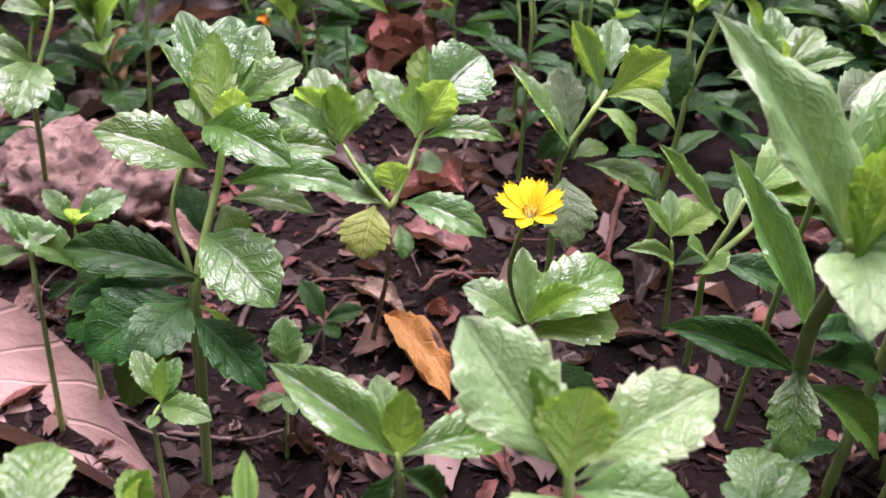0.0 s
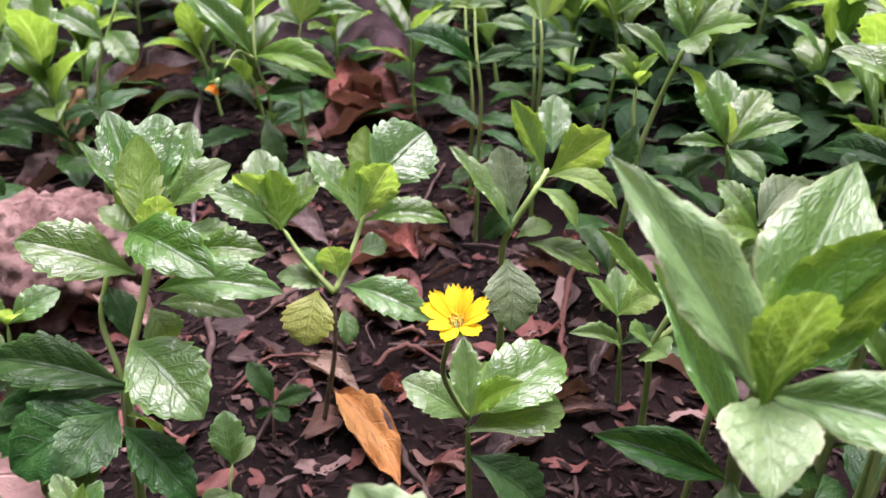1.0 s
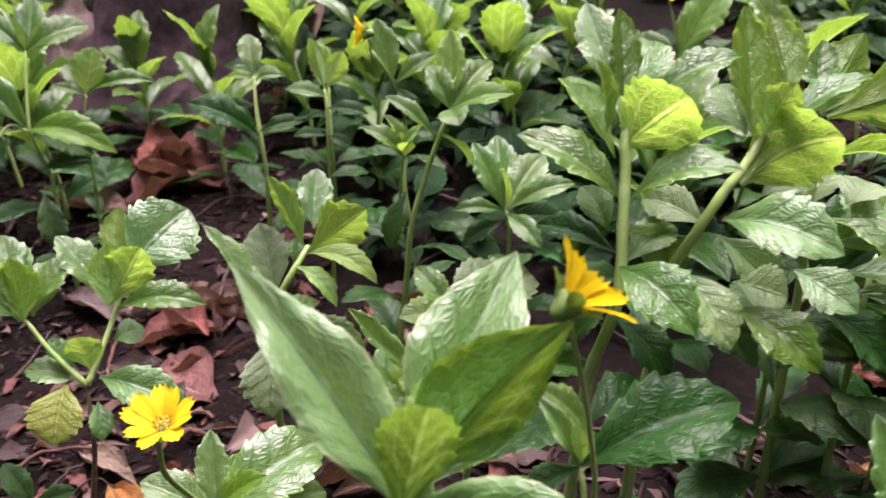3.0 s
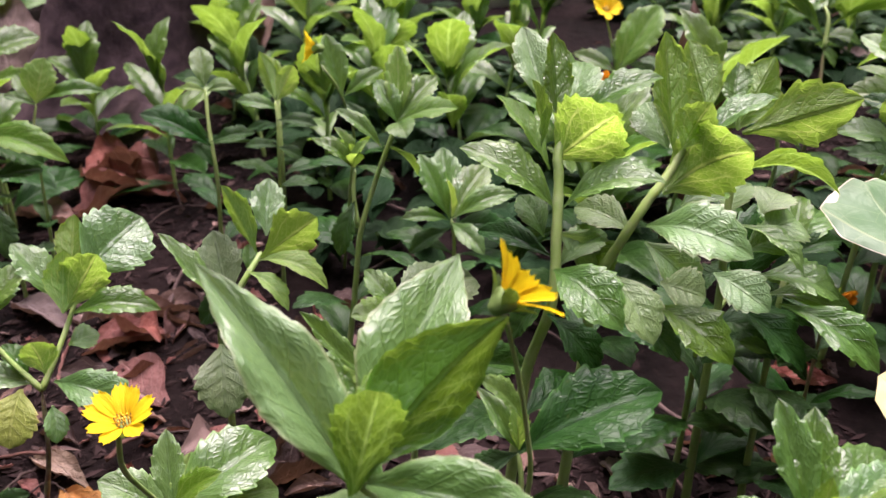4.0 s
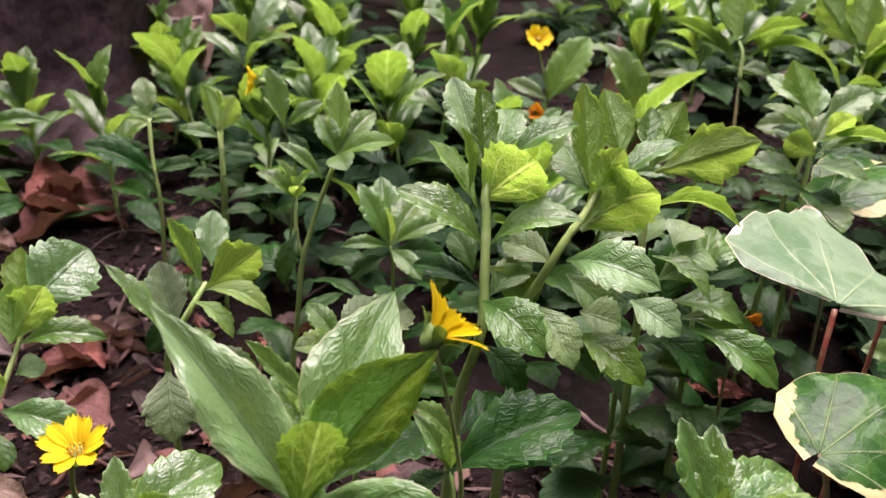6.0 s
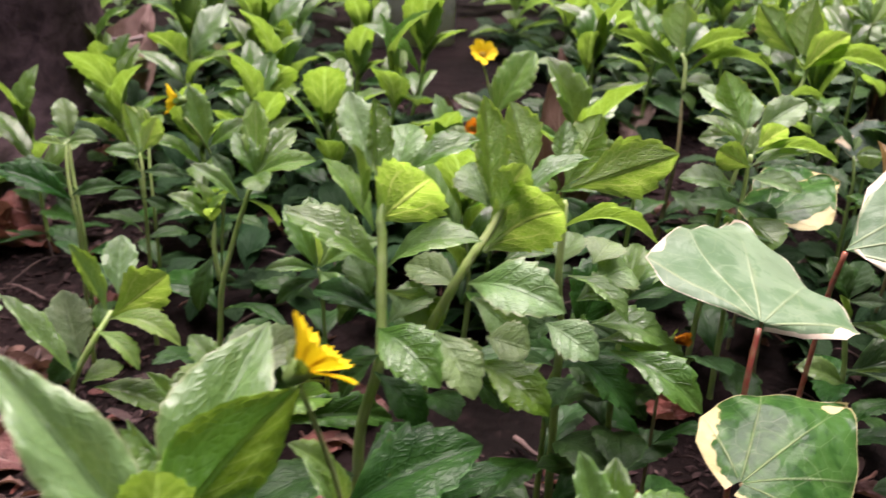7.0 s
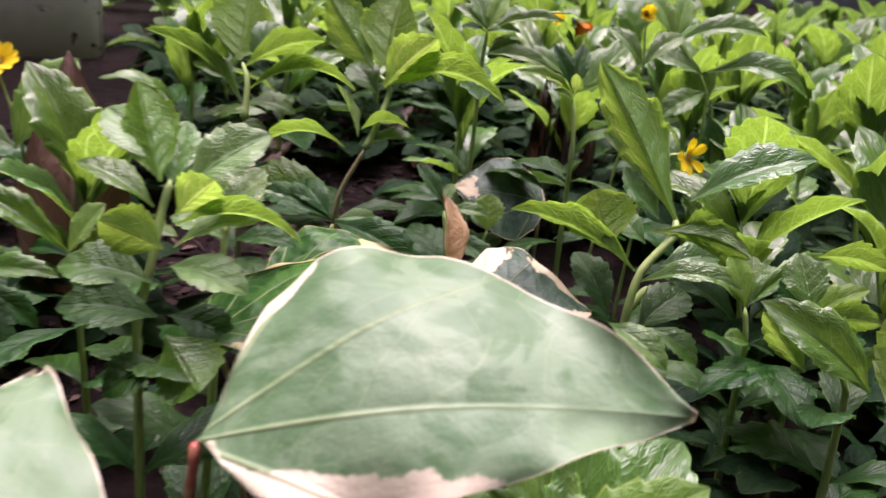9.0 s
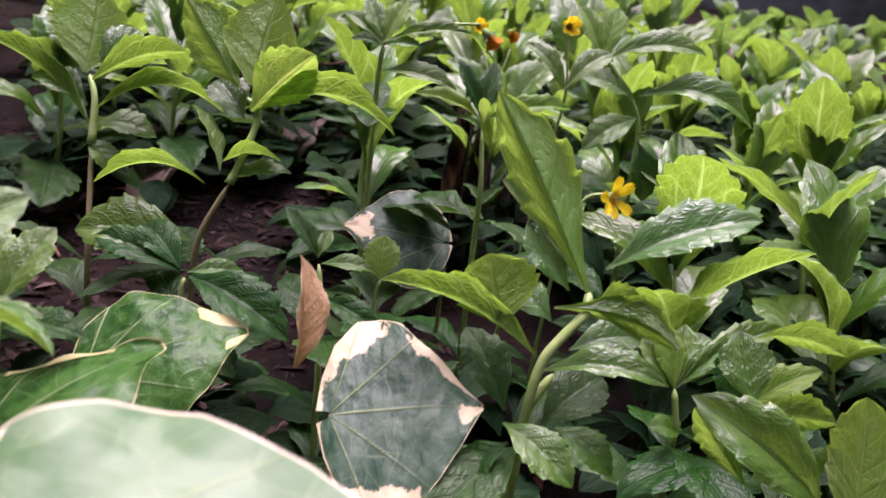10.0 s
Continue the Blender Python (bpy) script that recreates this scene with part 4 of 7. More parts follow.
leaf(p, (-0.047, 0.277, 0.012), -166, -18, 0.014, 0.008, 0.06, -30, "rnd", "l")
leaf(p, (-0.047, 0.277, 0.012), -67, -3, 0.012, 0.007, 0.06, 5, "rnd", "l")

p = plant("trailing_daisy", -0.044, 0.332, "small dark stemmed seedling in the litter", group="trailing daisies")
stalk(p, [(-0.044, 0.335, 0.001), (-0.044, 0.340, 0.010)], 0.0009, STEM_DARK)
leaf(p, (-0.044, 0.339, 0.009), 143, 44, 0.023, 0.011, 0.06, -18, "rnd", "o")
leaf(p, (-0.044, 0.339, 0.009), 4, 19, 0.020, 0.010, 0.06, 33, "rnd", "o")
leaf(p, (-0.044, 0.339, 0.008), -49, -9, 0.013, 0.008, 0.06, 17, "rnd", "o")
leaf(p, (-0.044, 0.338, 0.006), 172, -26, 0.011, 0.006, 0.06, -33, "rnd", "o")

p = plant("trailing_daisy", -0.141, 0.300, "trailing daisy with mottled leaves beside the stone", group="trailing daisies")
stalk(p, [(-0.135, 0.295, 0.059), (-0.135, 0.298, 0.076)], 0.0014)
leaf(p, (-0.135, 0.298, 0.076), 161, 46, 0.019, 0.009, 0.06, -21, "ov", "l")
leaf(p, (-0.135, 0.299, 0.076), -72, 58, 0.012, 0.006, 0.03, 0, "rnd", "y")
leaf(p, (-0.135, 0.299, 0.076), 33, 23, 0.023, 0.014, 0.1, 33, "rnd", "l")
leaf(p, (-0.135, 0.298, 0.076), -26, 37, 0.016, 0.008, 0.03, 0, "rnd", "y")
leaf(p, (-0.133, 0.291, 0.062), 153, 26, 0.026, 0.011, 0.1, -19, "ov", "l")
leaf(p, (-0.133, 0.290, 0.060), -169, 46, 0.035, 0.015, 0.1, -32, "ov", "l")
leaf(p, (-0.133, 0.288, 0.056), -161, -27, 0.014, 0.007, 0.1, -33, "ov", "o")

p = plant("trailing_daisy", -0.158, 0.292, "wilting trailing daisy with a blackened flower head", group="trailing daisies")
stalk(p, [(-0.145, 0.279, 0.060), (-0.145, 0.280, 0.075)], 0.0014)
leaf(p, (-0.145, 0.280, 0.075), 151, 45, 0.019, 0.008, 0.1, -14, "ov", "l")
leaf(p, (-0.145, 0.280, 0.074), -166, -18, 0.016, 0.009, 0.1, -33, "ov", "l")
leaf(p, (-0.145, 0.280, 0.074), 75, 10, 0.016, 0.007, 0.1, 28, "ov", "p")

p = plant("trailing_daisy", -0.227, 0.434, "tall trailing daisy at the edge with broad drooping leaves", group="trailing daisies")
stalk(p, [(-0.197, 0.398, 0.098), (-0.188, 0.410, 0.130), (-0.188, 0.415, 0.139)], 0.0017)
skirt(p, (-0.197, 0.398, 0.098), 2, 0.028, 921)
leaf(p, (-0.188, 0.411, 0.132), -135, 18, 0.023, 0.012, 0.1, -33, "rnd", "l")
leaf(p, (-0.188, 0.413, 0.135), 34, 5, 0.012, 0.006, 0.1, 33, "rnd", "l")
leaf(p, (-0.195, 0.400, 0.112), -81, -22, 0.041, 0.026, 0.1, -17, "rnd", "l")
leaf(p, (-0.194, 0.395, 0.103), -5, -50, 0.018, 0.010, 0.1, 29, "rnd", "o")
leaf(p, (-0.195, 0.399, 0.110), -168, 32, 0.027, 0.013, 0.1, -33, "rnd", "l")
leaf(p, (-0.188, 0.416, 0.141), 137, 53, 0.023, 0.012, 0.05, -11, "ov", "l")
leaf(p, (-0.188, 0.416, 0.141), 44, 50, 0.021, 0.011, 0.05, 33, "ov", "l")

p = plant("trailing_daisy", -0.079, 0.531, "trailing daisy with a nodding half-open yellow flower", group="trailing daisies")
stalk(p, [(-0.078, 0.518, 0.103), (-0.082, 0.512, 0.126), (-0.083, 0.521, 0.151), (-0.083, 0.529, 0.169)], 0.0013)
skirt(p, (-0.078, 0.518, 0.103), 2, 0.028, 922)
stalk(p, [(-0.083, 0.513, 0.127), (-0.092, 0.510, 0.132), (-0.098, 0.501, 0.124)], 0.0010, name="flower_stalk", rooted=False)
flower(p, (-0.102, 0.495, 0.117), -150, -55, 0.0150, 8, 55, old=True)
leaf(p, (-0.084, 0.532, 0.168), 156, 31, 0.034, 0.015, 0.08, -31, "ov", "m")
leaf(p, (-0.084, 0.532, 0.168), 21, 19, 0.037, 0.022, 0.1, 33, "rnd", "m")
leaf(p, (-0.083, 0.533, 0.169), 91, 51, 0.033, 0.017, 0.02, 10, "ov", "m")
leaf(p, (-0.084, 0.532, 0.168), -158, 76, 0.020, 0.009, 0.02, -33, "ov", "y")
leaf(p, (-0.085, 0.514, 0.129), 154, 34, 0.056, 0.019, 0.12, -22, "lan", "m", 0.6)
leaf(p, (-0.083, 0.513, 0.127), -21, -7, 0.056, 0.020, 0.2, 33, "ov", "y")
leaf(p, (-0.082, 0.512, 0.126), 5, -23, 0.034, 0.018, 0.1, 33, "rnd", "o")
leaf(p, (-0.076, 0.504, 0.108), 30, 1, 0.027, 0.014, 0.1, 33, "rnd", "o")
leaf(p, (-0.076, 0.498, 0.096), -59, -61, 0.034, 0.015, 0.1, 7, "ov", "o")

p = plant("trailing_daisy", -0.068, 0.561, "trailing daisy with a round bright top leaf", group="trailing daisies")
stalk(p, [(-0.066, 0.554, 0.121), (-0.063, 0.557, 0.138)], 0.0012)
skirt(p, (-0.066, 0.554, 0.121), 2, 0.028, 923)
leaf(p, (-0.063, 0.557, 0.138), 45, 70, 0.028, 0.023, 0.05, 31, "rnd", "y")
leaf(p, (-0.063, 0.557, 0.138), 137, 39, 0.024, 0.013, 0.05, -20, "ov", "m")
leaf(p, (-0.062, 0.557, 0.138), 4, 8, 0.041, 0.013, 0.15, 33, "ov", "m")
leaf(p, (-0.063, 0.556, 0.137), 173, 15, 0.020, 0.008, 0.1, -33, "ov", "m")

p = plant("trailing_daisy", -0.208, 0.551, "trailing daisy with a reddish lower stem", group="trailing daisies")
stalk(p, [(-0.195, 0.547, 0.106), (-0.181, 0.554, 0.144), (-0.179, 0.559, 0.153)], 0.0015)
skirt(p, (-0.195, 0.547, 0.106), 2, 0.028, 924)
leaf(p, (-0.179, 0.559, 0.153), 145, 51, 0.033, 0.018, 0.06, -17, "rnd", "m")
leaf(p, (-0.179, 0.559, 0.153), 79, 46, 0.033, 0.017, 0.06, 22, "rnd", "m")
leaf(p, (-0.179, 0.558, 0.153), 6, 13, 0.029, 0.012, 0.1, 33, "rnd", "m")
leaf(p, (-0.185, 0.550, 0.134), -41, -30, 0.033, 0.020, 0.1, 17, "rnd", "m")
leaf(p, (-0.186, 0.547, 0.128), 166, 27, 0.036, 0.019, 0.1, -31, "rnd", "m")
leaf(p, (-0.188, 0.536, 0.106), -11, 36, 0.026, 0.014, 0.1, 0, "rnd", "o")
leaf(p, (-0.191, 0.529, 0.090), -172, -17, 0.022, 0.011, 0.1, -33, "rnd", "o")

p = plant("trailing_daisy", 0.117, 0.408, "tall trailing daisy with two crowns of pale toothed leaves", group="trailing daisies")
stalk(p, [(0.125, 0.400, 0.112), (0.132, 0.401, 0.137), (0.139, 0.400, 0.158), (0.143, 0.404, 0.166)], 0.0017)
skirt(p, (0.125, 0.400, 0.112), 3, 0.04, 270)
stalk(p, [(0.124, 0.402, 0.114), (0.122, 0.404, 0.130), (0.123, 0.409, 0.142)], 0.0014, rooted=False)
leaf(p, (0.143, 0.404, 0.166), 86, 57, 0.038, 0.013, 0.02, -4, "ov", "y")
leaf(p, (0.143, 0.404, 0.166), 66, 38, 0.026, 0.011, 0.02, 10, "ov", "m")
leaf(p, (0.143, 0.404, 0.166), -4, 14, 0.029, 0.014, 0.1, 33, "lob", "y")
leaf(p, (0.143, 0.404, 0.165), 124, 49, 0.024, 0.012, 0.1, -24, "rnd", "m")
leaf(p, (0.143, 0.404, 0.166), -82, -10, 0.017, 0.014, 0.1, 20, "rnd", "m")
leaf(p, (0.143, 0.404, 0.166), 40, 34, 0.032, 0.014, 0.08, 25, "ov", "m")
leaf(p, (0.135, 0.399, 0.155), 165, 37, 0.028, 0.009, 0.1, -30, "ov", "m")
leaf(p, (0.136, 0.399, 0.156), 26, -43, 0.026, 0.011, 0.1, 0, "ov", "m")
leaf(p, (0.121, 0.395, 0.147), 175, 36, 0.022, 0.010, 0.15, -33, "ov", "m")
leaf(p, (0.121, 0.395, 0.147), -18, 60, 0.016, 0.007, 0.1, 33, "ov", "y")
leaf(p, (0.122, 0.395, 0.147), -89, 51, 0.011, 0.008, 0.05, 0, "rnd", "y")
leaf(p, (0.122, 0.388, 0.133), -137, -67, 0.027, 0.011, 0.1, -20, "ov", "o")
tip(p, (0.123, 0.409, 0.142), 148, 0.022, age="m")

p = plant("trailing_daisy", 0.180, 0.434, "low trailing daisy rosette with dark glossy leaves", group="trailing daisies")
stalk(p, [(0.176, 0.427, 0.097), (0.174, 0.426, 0.108)], 0.0015)
skirt(p, (0.176, 0.427, 0.097), 3, 0.04, 288)
leaf(p, (0.173, 0.426, 0.108), 127, 51, 0.038, 0.015, 0.05, -23, "ov", "m")
leaf(p, (0.174, 0.427, 0.109), 92, 42, 0.042, 0.018, 0.02, -9, "ov", "m")
leaf(p, (0.175, 0.427, 0.109), 45, 35, 0.036, 0.019, 0.05, 18, "rnd", "m")
leaf(p, (0.175, 0.426, 0.108), 1, 21, 0.036, 0.014, 0.15, 33, "ov", "m")
leaf(p, (0.174, 0.426, 0.108), -173, 81, 0.023, 0.010, 0.05, 0, "ov", "y", 0.5)
leaf(p, (0.173, 0.426, 0.107), -171, 6, 0.027, 0.009, 0.12, -33, "ov", "m")
leaf(p, (0.174, 0.425, 0.106), -56, -21, 0.027, 0.012, 0.12, 28, "ov", "m")
leaf(p, (0.174, 0.424, 0.104), 13, -11, 0.035, 0.016, 0.1, 33, "ov", "o")
leaf(p, (0.173, 0.424, 0.103), -178, -32, 0.025, 0.011, 0.1, -33, "ov", "o")

p = plant("trailing_daisy", 0.045, 0.526, "trailing daisy with a broad grey green side leaf", group="trailing daisies")
stalk(p, [(0.046, 0.513, 0.103), (0.042, 0.524, 0.138), (0.041, 0.531, 0.154)], 0.0014)
skirt(p, (0.046, 0.513, 0.103), 2, 0.028, 927)
leaf(p, (0.041, 0.531, 0.154), -164, 19, 0.013, 0.007, 0.1, -33, "ov", "m")
leaf(p, (0.041, 0.531, 0.154), -16, 5, 0.017, 0.009, 0.1, 33, "ov", "m")
leaf(p, (0.041, 0.531, 0.154), 105, 52, 0.026, 0.014, 0.05, -7, "rnd", "m")
leaf(p, (0.044, 0.518, 0.126), -175, 22, 0.042, 0.018, 0.12, -33, "ov", "o")
leaf(p, (0.044, 0.517, 0.123), 4, 8, 0.020, 0.008, 0.12, 33, "ov", "o")
leaf(p, (0.045, 0.511, 0.111), 153, 43, 0.018, 0.009, 0.12, -31, "rnd", "o")

p = plant("trailing_daisy", 0.084, 0.554, "trailing daisy with a cupped light top", group="trailing daisies")
stalk(p, [(0.084, 0.542, 0.108), (0.083, 0.548, 0.132), (0.083, 0.556, 0.148)], 0.0014)
skirt(p, (0.084, 0.542, 0.108), 2, 0.028, 928)
leaf(p, (0.083, 0.556, 0.148), 127, 50, 0.022, 0.012, 0.08, -22, "rnd", "y")
leaf(p, (0.083, 0.556, 0.148), 46, 44, 0.017, 0.009, 0.08, 25, "rnd", "y")
leaf(p, (0.083, 0.556, 0.148), -163, 83, 0.018, 0.009, 0.02, 0, "rnd", "m")
leaf(p, (0.083, 0.545, 0.125), -178, -4, 0.021, 0.008, 0.12, -33, "ov", "o")
leaf(p, (0.083, 0.545, 0.125), 2, 4, 0.022, 0.008, 0.12, 33, "ov", "o")
leaf(p, (0.083, 0.550, 0.135), 175, 11, 0.027, 0.012, 0.12, -33, "ov", "m")

p = plant("trailing_daisy", 0.121, 0.522, "trailing daisy with one sideways yellow flower", group="trailing daisies")
stalk(p, [(0.127, 0.497, 0.134), (0.118, 0.478, 0.164), (0.109, 0.476, 0.178)], 0.0010, name="flower_stalk")
skirt(p, (0.127, 0.497, 0.134), 2, 0.028, 929)
flower(p, (0.106, 0.478, 0.187), 175, 5, 0.0200, 8, 30)
leaf(p, (0.120, 0.477, 0.161), 124, 64, 0.035, 0.016, 0.02, -20, "ov", "m")
leaf(p, (0.121, 0.477, 0.161), 9, 33, 0.026, 0.012, 0.05, 33, "ov", "m")
leaf(p, (0.121, 0.476, 0.158), -45, -36, 0.021, 0.009, 0.1, 29, "ov", "o")

p = plant("trailing_daisy", 0.163, 0.249, "large bushy trailing daisy with light veined upper leaves", group="trailing daisies")
stalk(p, [(0.168, 0.239, 0.131), (0.173, 0.236, 0.155), (0.174, 0.241, 0.176), (0.175, 0.247, 0.191), (0.175, 0.250, 0.197), (0.179, 0.258, 0.206)], 0.0023)
skirt(p, (0.168, 0.239, 0.131), 3, 0.04, 326)
leaf(p, (0.174, 0.261, 0.208), 105, 48, 0.029, 0.013, 0.0, -16, "ov", "d", 0.4)
leaf(p, (0.175, 0.253, 0.205), 89, 60, 0.029, 0.010, 0.0, 135, "ov", "m", 0.4)
leaf(p, (0.174, 0.250, 0.195), -36, 44, 0.024, 0.025, 0.16, -70, "rnd", "y", 0.5)
leaf(p, (0.184, 0.256, 0.208), 2, 24, 0.026, 0.013, 0.1, 17, "ov", "m", 0.4)
leaf(p, (0.173, 0.251, 0.192), 128, 40, 0.029, 0.011, 0.06, 4, "ov", "y", 0.4)
leaf(p, (0.174, 0.244, 0.182), 158, 28, 0.034, 0.017, 0.12, -19, "ov", "m", 0.4)
leaf(p, (0.176, 0.244, 0.182), -22, 22, 0.031, 0.017, 0.16, 14, "ov", "m", 0.4)
leaf(p, (0.172, 0.247, 0.172), 116, 36, 0.016, 0.010, 0.08, -21, "ov", "d", 0.4)
leaf(p, (0.169, 0.248, 0.200), 104, 66, 0.020, 0.011, 0.05, 83, "ov", "m", 0.4)
leaf(p, (0.182, 0.262, 0.204), 66, 38, 0.024, 0.016, 0.08, -2, "ov", "d", 0.4)
leaf(p, (0.172, 0.234, 0.167), -58, -18, 0.028, 0.017, 0.14, 29, "ov", "m", 0.4)
leaf(p, (0.189, 0.232, 0.166), -63, -38, 0.024, 0.015, 0.12, 13, "ov", "d", 0.4)
leaf(p, (0.177, 0.251, 0.172), 9, -34, 0.020, 0.012, 0.08, 74, "ov", "d", 0.4)
leaf(p, (0.173, 0.235, 0.158), 166, -53, 0.020, 0.010, 0.08, -31, "ov", "o", 0.4)
leaf(p, (0.179, 0.253, 0.173), 134, -44, 0.029, 0.010, 0.08, -63, "ov", "o", 0.4)
leaf(p, (0.176, 0.249, 0.164), 128, -1, 0.031, 0.010, 0.08, -31, "ov", "o", 0.4)
leaf(p, (0.177, 0.245, 0.163), 34, 17, 0.022, 0.012, 0.08, 18, "ov", "d", 0.4)
leaf(p, (0.171, 0.233, 0.153), -45, -36, 0.023, 0.013, 0.08, 21, "lob", "o", 0.4)

p = plant("trailing_daisy", 0.187, 0.257, "bushy trailing daisy shoot with bright toothed crown", group="trailing daisies")
stalk(p, [(0.190, 0.247, 0.155), (0.196, 0.243, 0.173), (0.203, 0.244, 0.185), (0.207, 0.245, 0.190), (0.216, 0.250, 0.202)], 0.0023)
skirt(p, (0.190, 0.247, 0.155), 3, 0.04, 354)
leaf(p, (0.210, 0.248, 0.199), 88, 59, 0.037, 0.013, 0.0, 134, "ov", "y", 0.5)
leaf(p, (0.226, 0.260, 0.206), 99, 49, 0.027, 0.016, 0.02, 125, "ov", "y", 0.4)
leaf(p, (0.210, 0.252, 0.198), 104, 37, 0.018, 0.016, 0.05, -20, "ov", "d", 0.4)
leaf(p, (0.218, 0.247, 0.201), 4, 29, 0.027, 0.012, 0.1, 5, "ov", "m", 0.4)
leaf(p, (0.206, 0.242, 0.187), -25, 34, 0.028, 0.025, 0.24, -84, "rnd", "y", 0.5)
leaf(p, (0.211, 0.244, 0.200), 10, 60, 0.016, 0.013, 0.08, -113, "ov", "y", 0.4)
leaf(p, (0.201, 0.239, 0.178), -43, -3, 0.032, 0.019, 0.16, 36, "ov", "d", 0.4)
leaf(p, (0.200, 0.247, 0.173), 132, 7, 0.021, 0.013, 0.08, -33, "ov", "d", 0.4)
leaf(p, (0.205, 0.248, 0.169), -19, -39, 0.024, 0.014, 0.1, 54, "ov", "d", 0.4)
leaf(p, (0.199, 0.249, 0.169), 156, -54, 0.015, 0.012, 0.1, -48, "ov", "m", 0.4)
leaf(p, (0.201, 0.227, 0.158), -48, -21, 0.028, 0.016, 0.14, 26, "lob", "m", 0.4)
leaf(p, (0.207, 0.237, 0.160), -12, -16, 0.015, 0.015, 0.08, 48, "rnd", "d", 0.4)
leaf(p, (0.193, 0.244, 0.157), -24, -40, 0.019, 0.014, 0.1, 38, "ov", "d", 0.4)
leaf(p, (0.194, 0.247, 0.161), 145, -52, 0.020, 0.010, 0.08, -55, "ov", "o", 0.4)
leaf(p, (0.216, 0.250, 0.180), 21, 4, 0.020, 0.012, 0.08, 19, "ov", "m", 0.4)
leaf(p, (0.197, 0.242, 0.150), -26, -38, 0.026, 0.011, 0.08, 36, "lob", "o", 0.4)

p = plant("trailing_daisy", 0.262, 0.297, "trailing daisy shoot with a large netted leaf against the light", group="trailing daisies")
stalk(p, [(0.251, 0.280, 0.138), (0.246, 0.275, 0.161), (0.247, 0.278, 0.182), (0.248, 0.281, 0.190)], 0.0020)
skirt(p, (0.251, 0.280, 0.138), 3, 0.04, 379)
leaf(p, (0.250, 0.282, 0.194), -15, 21, 0.040, 0.024, 0.05, -97, "lob", "y", 0.3)
leaf(p, (0.250, 0.286, 0.194), 38, 46, 0.032, 0.018, 0.02, -139, "ov", "y", 0.4)
leaf(p, (0.247, 0.286, 0.202), 66, 49, 0.018, 0.011, 0.0, 147, "ov", "m", 0.4)
leaf(p, (0.244, 0.274, 0.181), -29, -2, 0.035, 0.016, 0.22, -38, "ov", "m", 0.4)
leaf(p, (0.245, 0.274, 0.181), 144, 44, 0.016, 0.013, 0.05, 94, "rnd", "y", 0.4)
leaf(p, (0.247, 0.278, 0.165), 46, 33, 0.017, 0.014, 0.08, -2, "ov", "d", 0.4)
leaf(p, (0.246, 0.267, 0.166), -47, -26, 0.027, 0.012, 0.14, 3, "ov", "m", 0.4)
leaf(p, (0.262, 0.276, 0.159), 25, 5, 0.018, 0.021, 0.1, 32, "rnd", "d", 0.4)
leaf(p, (0.261, 0.279, 0.165), 41, 17, 0.016, 0.016, 0.08, 8, "ov", "d", 0.4)
leaf(p, (0.237, 0.261, 0.151), -48, -20, 0.022, 0.016, 0.12, 35, "ov", "d", 0.4)
leaf(p, (0.257, 0.266, 0.147), -23, -11, 0.028, 0.018, 0.14, 18, "ov", "m", 0.4)
leaf(p, (0.261, 0.257, 0.140), -42, -23, 0.038, 0.018, 0.14, 28, "lob", "m", 0.4)
leaf(p, (0.260, 0.265, 0.140), -15, -12, 0.034, 0.016, 0.12, 18, "ov", "m", 0.4)
leaf(p, (0.244, 0.262, 0.140), -38, -34, 0.035, 0.016, 0.12, 24, "lob", "o", 0.4)
leaf(p, (0.246, 0.271, 0.147), 161, -35, 0.014, 0.011, 0.08, -35, "ov", "o", 0.4)
leaf(p, (0.250, 0.278, 0.150), 99, 9, 0.023, 0.012, 0.08, -18, "ov", "o", 0.4)
leaf(p, (0.255, 0.277, 0.151), 26, -6, 0.028, 0.016, 0.08, 30, "ov", "m", 0.4)
leaf(p, (0.250, 0.260, 0.128), -174, -41, 0.017, 0.013, 0.08, -7, "ov", "o", 0.4)

p = plant("trailing_daisy", 0.285, 0.292, "trailing daisy with a wilted orange floret low down", group="trailing daisies")
stalk(p, [(0.278, 0.283, 0.097), (0.279, 0.285, 0.128), (0.283, 0.290, 0.142)], 0.0017)
skirt(p, (0.278, 0.283, 0.097), 3, 0.04, 403)
leaf(p, (0.283, 0.291, 0.145), 107, 38, 0.025, 0.011, 0.1, -26, "ov", "m")
leaf(p, (0.283, 0.291, 0.145), 57, 36, 0.026, 0.011, 0.1, 1, "ov", "m")
leaf(p, (0.283, 0.291, 0.143), 7, 11, 0.023, 0.010, 0.1, 32, "ov", "o")
leaf(p, (0.283, 0.291, 0.143), 44, 17, 0.033, 0.018, 0.1, 12, "rnd", "m")
leaf(p, (0.279, 0.285, 0.128), -18, -15, 0.028, 0.012, 0.1, 33, "ov", "o")
leaf(p, (0.279, 0.285, 0.128), 125, 6, 0.017, 0.007, 0.1, -33, "ov", "o")
leaf(p, (0.275, 0.278, 0.111), -31, -38, 0.019, 0.008, 0.1, 33, "ov", "o")
leaf(p, (0.275, 0.277, 0.108), 162, 16, 0.013, 0.007, 0.1, -33, "ov", "m")

